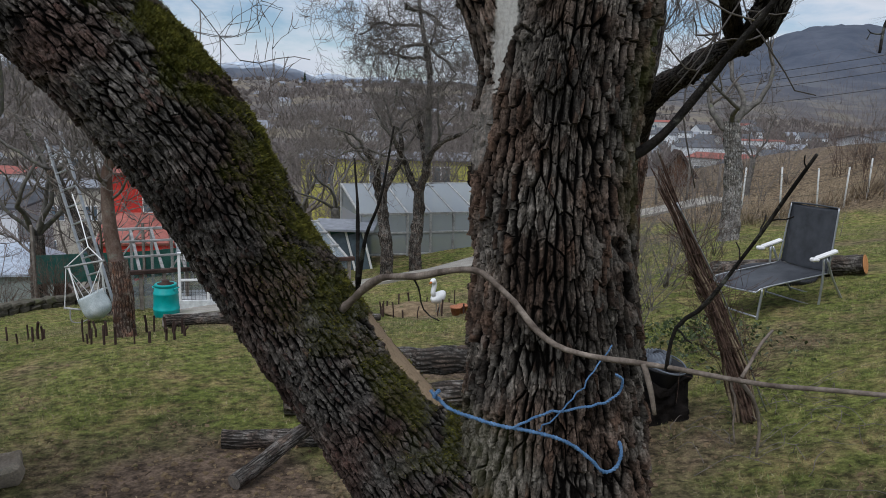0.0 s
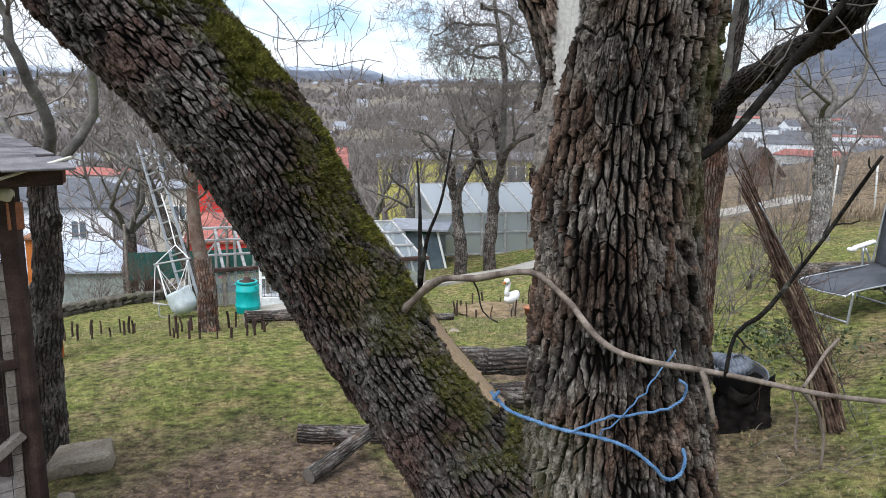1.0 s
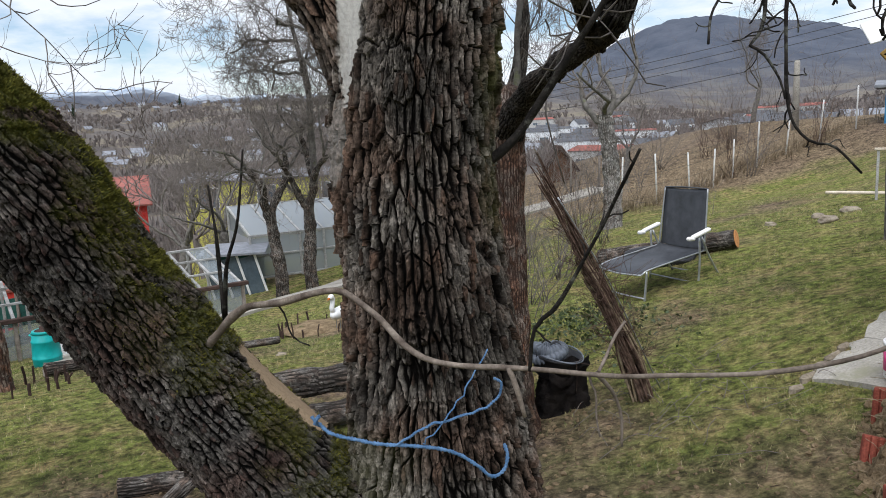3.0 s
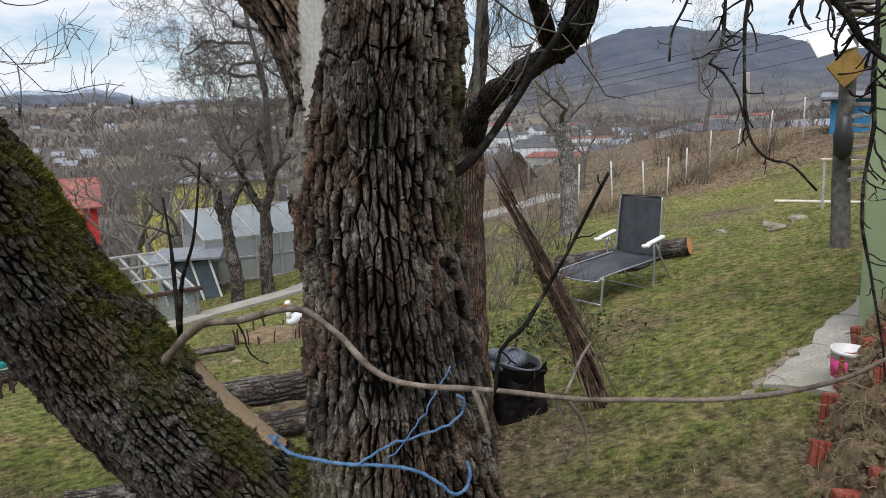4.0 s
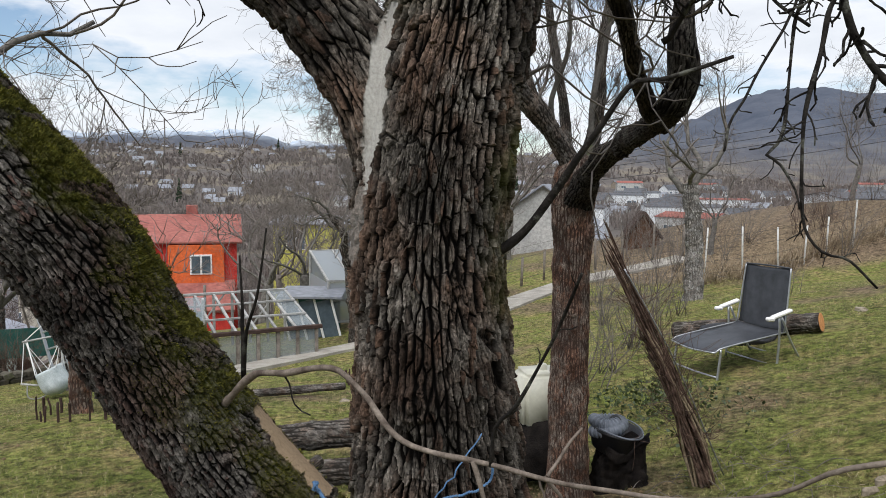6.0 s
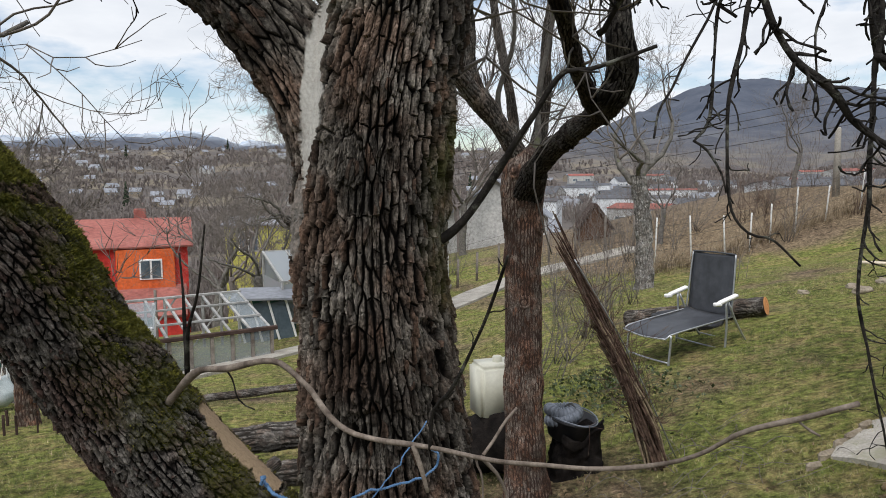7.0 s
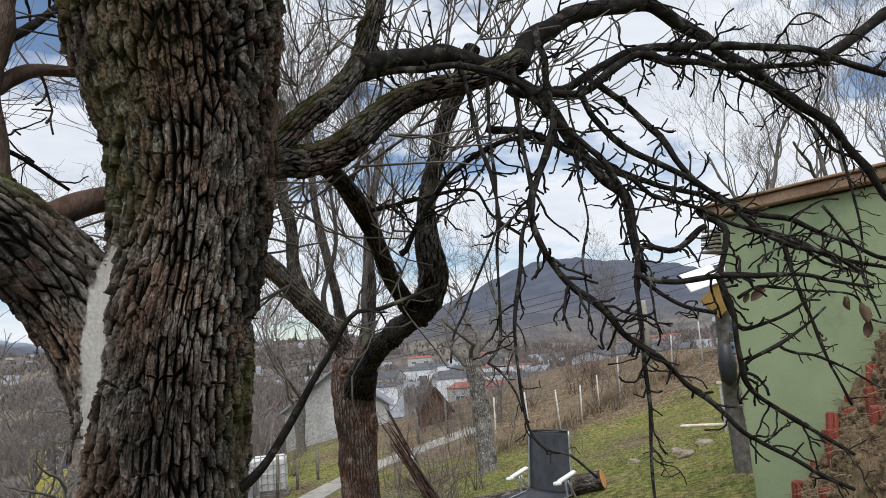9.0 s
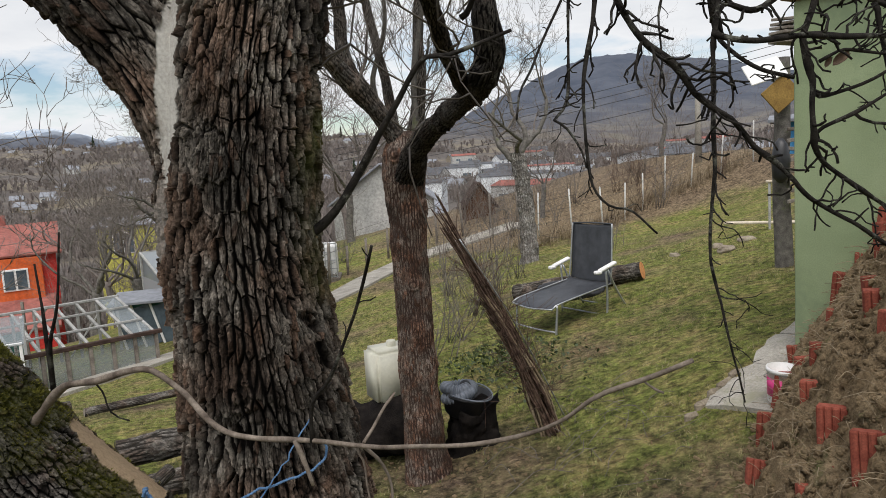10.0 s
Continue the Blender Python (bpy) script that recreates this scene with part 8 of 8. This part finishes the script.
def garden_wall():
    ob = thing("low_stone_wall", pose(*on(-7.2, 10.9)), "low mossy stone wall at the foot of the lawn", "wall")
    g = np.random.default_rng(71)
    p = spline(((-7.3, 9.3), (-7.0, 10.2), (-6.75, 11.9), (-6.2, 13.2), (-5.4, 15.0)), 26)[0]
    for row in range(2):
        for a, b in zip(p, p[1:]):
            c = (a + b) / 2 + (b - a) * 0.4 * row
            d = b - a
            bm = slab((np.linalg.norm(d) * g.uniform(0.85, 1.0), 0.2, 0.1), bevel=0.025)
            for v in bm.verts:
                v.co += Vector(g.normal(0, 0.01, 3))
            bmesh.ops.transform(bm, matrix=pose(c[0], c[1], G(*c) + 0.04 + 0.095 * row, g.normal(0, 3), g.normal(0, 3), math.degrees(math.atan2(d[1], d[0]))), verts=bm.verts)
            fixed(part("stone", bm, "dark_stone"), ob)


garden_wall()


def net_fence():
    ob = thing("netting_fence", pose(*on(-6.0, 14.5)), "dark green netting stretched between posts", "fence")
    p = np.array([(-7.6, 13.4), (-6.0, 14.5), (-4.4, 15.6)])
    for q in p:
        fixed(part("post", slab((0.05, 0.05, 1.5), on(q[0], q[1], 0.7), bevel=0.006), "old_wood"), ob)
    for a, b in zip(p, p[1:]):
        c, d = (a + b) / 2, b - a
        zc = (G(*a) + G(*b)) / 2
        fixed(part("netting", slab((np.linalg.norm(d) - 0.06, 0.012, 0.55), (c[0], c[1], zc + 0.6), (0, -math.degrees(math.atan2(G(*b) - G(*a), np.linalg.norm(d))), math.degrees(math.atan2(d[1], d[0]))), 0.0), "mesh_green"), ob)


net_fence()


# ---- the upper garden ----
def railing():
    ob = thing("white_railing", pose(*on(7.6, 9.4), 0, 0, -40), "thin white wooden railing with a low board", "railing")
    for x in (0, 0.95, 1.9):
        part("post", slab((0.035, 0.035, 0.72), (x, 0, 0.36), bevel=0.006), "old_white", ob)
    part("rail", slab((2.0, 0.07, 0.035), (0.95, 0, 0.72), bevel=0.006), "pale_wood", ob)
    part("board", slab((2.6, 0.1, 0.04), (0.65, 0.05, 0.1), bevel=0.012), "pale_wood", ob)


railing()


def feeder():
    x, y = 5.84, 6.95
    ob = thing("bird_house_trunk", pose(*on(x, y)), "old trunk carrying a bird house with white and ochre boards", "bird house")
    b = Bundle()
    b.tube(wiggle(((0, 0, -0.2), (0.03, 0, 0.6), (-0.02, 0, 1.3), (0.03, 0, 2.3)), 20, 0.015, 3), np.concatenate([[0.13], np.linspace(0.1, 0.075, 19)]), 14)
    b.link("trunk", "grey_bark", ob)
    part("white_board", slab((0.42, 0.02, 0.25), (-0.3, -0.12, 2.15), (-30, -14, -8), 0.006), "white_plastic", ob, "tilted white board")
    part("ochre_board", slab((0.34, 0.02, 0.28), (-0.16, -0.2, 1.9), (-10, -38, -8), 0.006), "ochre", ob, "ochre plywood board")
    for k in range(6):
        part("plank", slab((0.34, 0.24, 0.03), (0.06, -0.05, 2.45 + 0.05 * k), (3 * (k % 2), 4 - 2 * k, 6 * k), 0.005), "old_wood", ob)
    for k in range(8):
        part("slat", slab((0.28, 0.03, 0.04), (0.08, -0.16, 0.75 + 0.11 * k), (0, 6 * ((k % 3) - 1), 4), 0.005), "old_wood", ob)
    part("bag", lathe(((0.03, 0.0), (0.085, 0.06), (0.1, 0.25), (0.07, 0.42), (0.02, 0.48)), 14, m=pose(-0.17, -0.2, 0.95)), "black_plastic", ob, "black bag hung on the trunk", smooth=True)


feeder()


def hut(name, x, y, w, d, h, rise, yaw, wall, roof, label, z=None, door=None, windows=(), group="", chimney=None, over=0.25, category="house", lower=0.0, hip=0.0):
    """A gabled house: wall, roof, windows with frames and sills, chimney."""
    ob = thing(name, pose(x, y, G(x, y) - 0.2 if z is None else z, 0, 0, yaw), label, category, group)
    bm = bmesh.new()
    base = [bm.verts.new((sx * w / 2, sy * d / 2, -lower)) for sx, sy in ((-1, -1), (1, -1), (1, 1), (-1, 1))]
    top = [bm.verts.new((sx * w / 2, sy * d / 2, h)) for sx, sy in ((-1, -1), (1, -1), (1, 1), (-1, 1))]
    r0, r1 = bm.verts.new((-w / 2, 0, h + rise)), bm.verts.new((w / 2, 0, h + rise))
    bm.faces.new(base[::-1])
    bm.faces.new((base[0], base[1], top[1], top[0]))
    bm.faces.new((base[2], base[3], top[3], top[2]))
    bm.faces.new((base[1], base[2], top[2], r1, top[1]))
    bm.faces.new((base[3], base[0], top[0], r0, top[3]))
    bm.faces.new((top[0], top[1], r1, r0))
    bm.faces.new((top[2], top[3], r0, r1))
    if hip:
        bmesh.ops.delete(bm, geom=[r0, r1], context="VERTS")
        bm.faces.new(top)
    part("wall", bm, wall, ob)
    rf = bmesh.new()
    slope = math.atan2(rise, d / 2)
    ln = (d / 2 + over) / math.cos(slope)
    if hip:
        eave = [[rf.verts.new((sx * (w / 2 + over), sy * (d / 2 + over), h + dz)) for sx, sy in ((-1, -1), (1, -1), (1, 1), (-1, 1))] for dz in (0.003, 0.12)]
        a, b = rf.verts.new((-w / 2 + hip, 0, h + rise)), rf.verts.new((w / 2 - hip, 0, h + rise))
        rf.faces.new(eave[0][::-1])
        for k in range(4):
            rf.faces.new((eave[0][k], eave[0][(k + 1) % 4], eave[1][(k + 1) % 4], eave[1][k]))
        e = eave[1]
        for face in ((e[0], e[1], b, a), (e[1], e[2], b), (e[2], e[3], a, b), (e[3], e[0], a)):
            rf.faces.new(face)
    for s in (() if hip else (-1, 1)):
        mid = (d / 2 + over) / 2
        box(rf, (w + 2 * over, ln, 0.1), (0, s * mid, h + rise - mid * math.tan(slope) + 0.06), (-s * math.degrees(slope), 0, 0), 0.02)
    rfo = part("roof", rf, roof, ob)
    if chimney:
        part("chimney", slab((0.55, 0.55, chimney[1]), (chimney[0], 0.2, h + rise + chimney[1] / 2 - 0.35), bevel=0.03), chimney[2], rfo)
    for wx, wz, ww, wh, side in windows:
        fr = part("window", slab((ww, 0.06, wh), (wx, -d / 2 - 0.01, wz), bevel=0.01) if side == 0 else slab((0.06, ww, wh), (w / 2 + 0.01, wx, wz), bevel=0.01), "white_plastic", ob)
        for q in (-1, 1):
            if side == 0:
                part("pane", slab((ww / 2 - 0.1, 0.03, wh - 0.14), (wx + q * ww / 4, -d / 2 - 0.045, wz), bevel=0), "window", fr)
            else:
                part("pane", slab((0.03, ww / 2 - 0.1, wh - 0.14), (w / 2 + 0.045, wx + q * ww / 4, wz), bevel=0), "window", fr)
    return ob


hut("brown_shed", 7.3, 23.4, 0.95, 1.0, 0.75, 0.7, 80, "shed_brown", "dark_wood", "small brown wooden shed with a steep gable", -0.62, over=0.1, category="shed", lower=1.0)
hut("blue_shed", 15.2, 17.4, 1.6, 1.6, 1.0, 0.1, -40, "blue_paint", "slate_roof", "small blue garden shed", category="shed", lower=0.5)


def tote():
    ob = thing("water_tote", pose(*on(1.65, 18.9), 0, 0, -10), "white water tank in a grey wire cage", "water tank")
    part("tank", slab((0.82, 0.8, 0.8), (0, 0, 0.55), bevel=0.06), "white_plastic", ob)
    for k in range(7):
        part("cage_bar", slab((0.02, 0.02, 0.95), (-0.42 + 0.14 * k, -0.43, 0.55), bevel=0), "alu", ob)
    for k in range(5):
        part("cage_bar", slab((0.88, 0.02, 0.02), (0, -0.445, 0.15 + 0.21 * k), bevel=0), "alu", ob)
    part("pallet", slab((0.95, 0.95, 0.12), (0, 0, 0.06), bevel=0.01), "old_wood", ob)


tote()


def power_line():
    for k, (za, zb) in enumerate(((4.47, 6.9), (3.75, 6.1), (3.1, 5.2), (4.1, 6.5))):
        a, b = np.array([5.0, 44.0, za - 1.8]), np.array([36.0, 26.0, zb + 1.9])
        t = np.linspace(0, 1, 40)[:, None]
        p = a + (b - a) * t + np.array([0, 0, -1.0]) * (4 * t * (1 - t)) * 0.6
        bu = Bundle()
        bu.tube(p, 0.016, 5)
        tagged(bu.link("power_cable", "black_wire"), "thin dark power cable sagging over the valley", "cable", "power cables")
    pole = part("utility_pole", lathe(((0.11, -0.3), (0.08, 1.9), (0.06, 1.95)), 10), "concrete", smooth=True)
    pole.matrix_world = pose(*on(13.4, 20.0))
    tagged(pole, "pale concrete pole beyond the fence", "pole")


power_line()
# ---- houses below the garden ----
hut("white_house", -27.4, 41.1, 8.0, 6.0, 5.25, 1.5, 12, "bright_wall", "dark_slate", "white rendered house with a hipped slate roof", -9.0, windows=((2.2, 4.1, 0.85, 1.05, 0), (-1.2, 4.1, 0.85, 1.05, 0)), lower=2, hip=1.6)
hut("porch_wing", -23.05, 34.5, 9.0, 3.4, 2.9, 1.3, 12, "sage_wall", "blue_white_roof", "low wing with a pale sheet roof before the white house", -9.0, windows=((1.2, 0.9, 0.9, 0.8, 0), (-2.4, 1.2, 0.8, 0.8, 0)), lower=2, hip=1.3)
hut("cream_house", -28.6, 55.0, 7.5, 6.0, 6.6, 0.3, 12, "cream_wall", "slate_roof", "cream rendered house with large white windows", -10.6, windows=((2.6, 2.2, 1.5, 1.5, 0), (-0.4, 2.2, 1.2, 1.3, 0), (0.4, 4.8, 0.9, 1.1, 0), (2.6, 4.8, 0.9, 1.1, 0)), lower=3)
RED = hut("red_house", -12.3, 36.6, 6.6, 7.5, 4.6, 1.0, 14, "red_wall", "red_roof", "red and orange rendered house with a maroon roof", -5.7, windows=((1.7, 3.35, 1.0, 1.05, 0), (-1.6, 3.4, 0.9, 1.1, 0)), chimney=(1.2, 0.9, "red_roof"), lower=3)
part("bay", slab((2.4, 0.5, 4.5), (1.55, -3.74, 2.25), bevel=0.02), "orange_wall", RED, "orange projecting bay")
part("bay_window", slab((0.95, 0.07, 0.9), (1.75, -4.0, 3.62), bevel=0.01), "white_plastic", RED)
for q in (-0.28, 0.28):
    part("bay_pane", slab((0.36, 0.04, 0.76), (1.75 + q * 0.8, -4.04, 3.62), bevel=0), "window", RED)
part("lean_to_roof", slab((6.8, 2.8, 0.14), (-0.2, -5.0, 2.35), (20, 0, 0), 0.02), "red_roof", RED, "maroon lean-to roof")
part("lean_to_wall", slab((6.4, 0.2, 4.6), (-0.2, -6.1, -0.4), bevel=0.02), "red_wall", RED)
hut("yellow_house", -3.4, 51.5, 11.9, 8, 4.0, 0.3, 2, "yellow_wall", "slate_roof", "long bright yellow house behind bare trees", -5.1, windows=((-4.5, 3.0, 1.2, 1.3, 0), (-1.0, 3.0, 1.2, 1.3, 0), (3.0, 3.0, 1.2, 1.3, 0)), lower=3)
hut("grey_gable_house", 6.7, 38, 3.2, 5, 5.0, 1.8, 75, "grey_wall", "slate_roof", "grey gabled house below the fence", -5.2, lower=3)

WALLS, ROOFS = ("white_wall", "grey_wall", "grey_wall", "grey_wall", "stone"), ("dark_slate", "red_roof", "dark_slate", "slate_roof", "slate_roof")
PROTO = [hut("town_house", 300 + 30 * k, -600, w, d, h, r, 0, WALLS[k % 5], ROOFS[(k * 2) % 5], lab, -30, windows=((-w / 4, h * 0.6, w * 0.18, h * 0.22, 0), (w / 4, h * 0.6, w * 0.18, h * 0.22, 0)), group="town houses", lower=3)
         for k, (w, d, h, r, lab) in enumerate(((9, 8, 4.5, 3, "pale rendered house in the valley"), (12, 9, 6, 3.2, "grey rendered house with red roof"), (8, 7, 3.4, 2.6, "cream house with slate roof"), (16, 11, 7, 1.2, "broad grey house with red roof"), (7, 6, 3, 2.4, "small brick house with sheet roof"), (22, 12, 9, 0.8, "large white block with shallow roof")))]


def town():
    g = np.random.default_rng(91)
    first = set()
    placed = []
    for k in range(330):
        if k >= 235:
            az, r = g.uniform(9, 36), 130 + 420 * g.random()
        elif k < 62:
            az, r = g.uniform(-42, -19), 75 + 230 * g.random() ** 1.2
        elif k < 115:
            az, r = g.uniform(9, 40), 95 + 480 * g.random()
        else:
            az, r = g.uniform(-40, 14), g.uniform(400, 950)
        x, y = r * math.sin(math.radians(az)), r * math.cos(math.radians(az))
        if any(math.hypot(x - a, y - b) < (17 if k < 115 or k >= 235 else 12) for a, b in placed):
            continue
        placed.append((x, y))
        i = (4 if g.random() < 0.6 else 2) if 115 <= k < 235 else int(g.integers(0, 6))
        m = pose(x, y, G(x, y) - 0.2, 0, 0, g.uniform(-50, 50) + math.degrees(-math.radians(az)))
        if i not in first:
            first.add(i)
            PROTO[i].matrix_world = m
        else:
            copy_thing(PROTO[i], m)
    for i in range(6):
        if i not in first:
            x, y = 30 + 20 * i, 200
            PROTO[i].matrix_world = pose(x, y, G(x, y), 0, 0, 20)


town()
hut("red_store", 142, 345, 26, 18, 7, 0.6, -20, "white_wall", "red_roof", "long white store with a bright red roof band", None, group="", lower=3)


def far_woods():
    """Bare woods and gardens over the valley and its far side."""
    g = np.random.default_rng(95)
    n = 42000
    az = np.radians(g.uniform(-46, 46, n))
    r = 60 * (1500 / 60) ** (g.random(n) ** 0.75)
    x, y = r * np.sin(az), r * np.cos(az)
    keep = fbm(x / 45 + 70, y / 45 + 70, 15) > 0.36 + 0.12 * g.random(n) + 0.16 * ((np.degrees(az) > 9) & (r < 300))
    keep &= (np.degrees(az) < 12) | (r < 700)
    x, y, r = x[keep], y[keep], r[keep]
    z = height(x, y)
    n = len(x)
    h = g.uniform(2.0, 6.5, n)
    v, f = [], []
    k = 7
    P = np.stack([x, y, z], 1)
    for q in range(k):
        a = g.uniform(0, 6.283, n)
        sp = g.uniform(0.1, 0.55, n) * h * 0.75
        tip = P + np.stack([sp * np.cos(a), sp * np.sin(a), h * g.uniform(0.55, 1.0, n)], 1)
        w = (0.06 + 0.00075 * r) * g.uniform(0.6, 1.4, n)
        b = g.uniform(0, 6.283, n)
        s = np.stack([w * np.cos(b), w * np.sin(b), 0 * b], 1)
        low = P + (tip - P) * 0.12
        v.append(np.stack([low - s * 0.5, low + s * 0.5, tip + s, tip - s], 1))
    v = np.stack(v, 1).reshape(-1, 3)
    f = np.arange(len(v)).reshape(-1, 4)
    ob = mesh_object("far_woods", v, f, "far_twig", smooth=False)
    tagged(ob, "leafless grey-brown woods and orchards across the valley", "woods", kind="stuff")


far_woods()


def conifers():
    g = np.random.default_rng(97)
    M["conifer"] = surf("dark_conifer", (0.02, 0.032, 0.018), (0.05, 0.07, 0.04), 0.8, 6, 0.95, 0)
    b = Bundle()
    for _ in range(16):
        az, r = math.radians(g.uniform(-38, 20)), g.uniform(420, 1000)
        x, y = r * math.sin(az), r * math.cos(az)
        h = g.uniform(7, 15)
        z = G(x, y)
        for k in range(5):
            q = h * (0.1 + 0.18 * k)
            b.tube([(x, y, z + q), (x + g.normal(0, 0.2), y, z + q + h * 0.3)], [h * 0.2 * (1 - 0.17 * k), 0.1], 6)
    tagged(b.link("conifers", "conifer"), "scattered dark conifers on the far slope", "conifers", kind="stuff")


conifers()
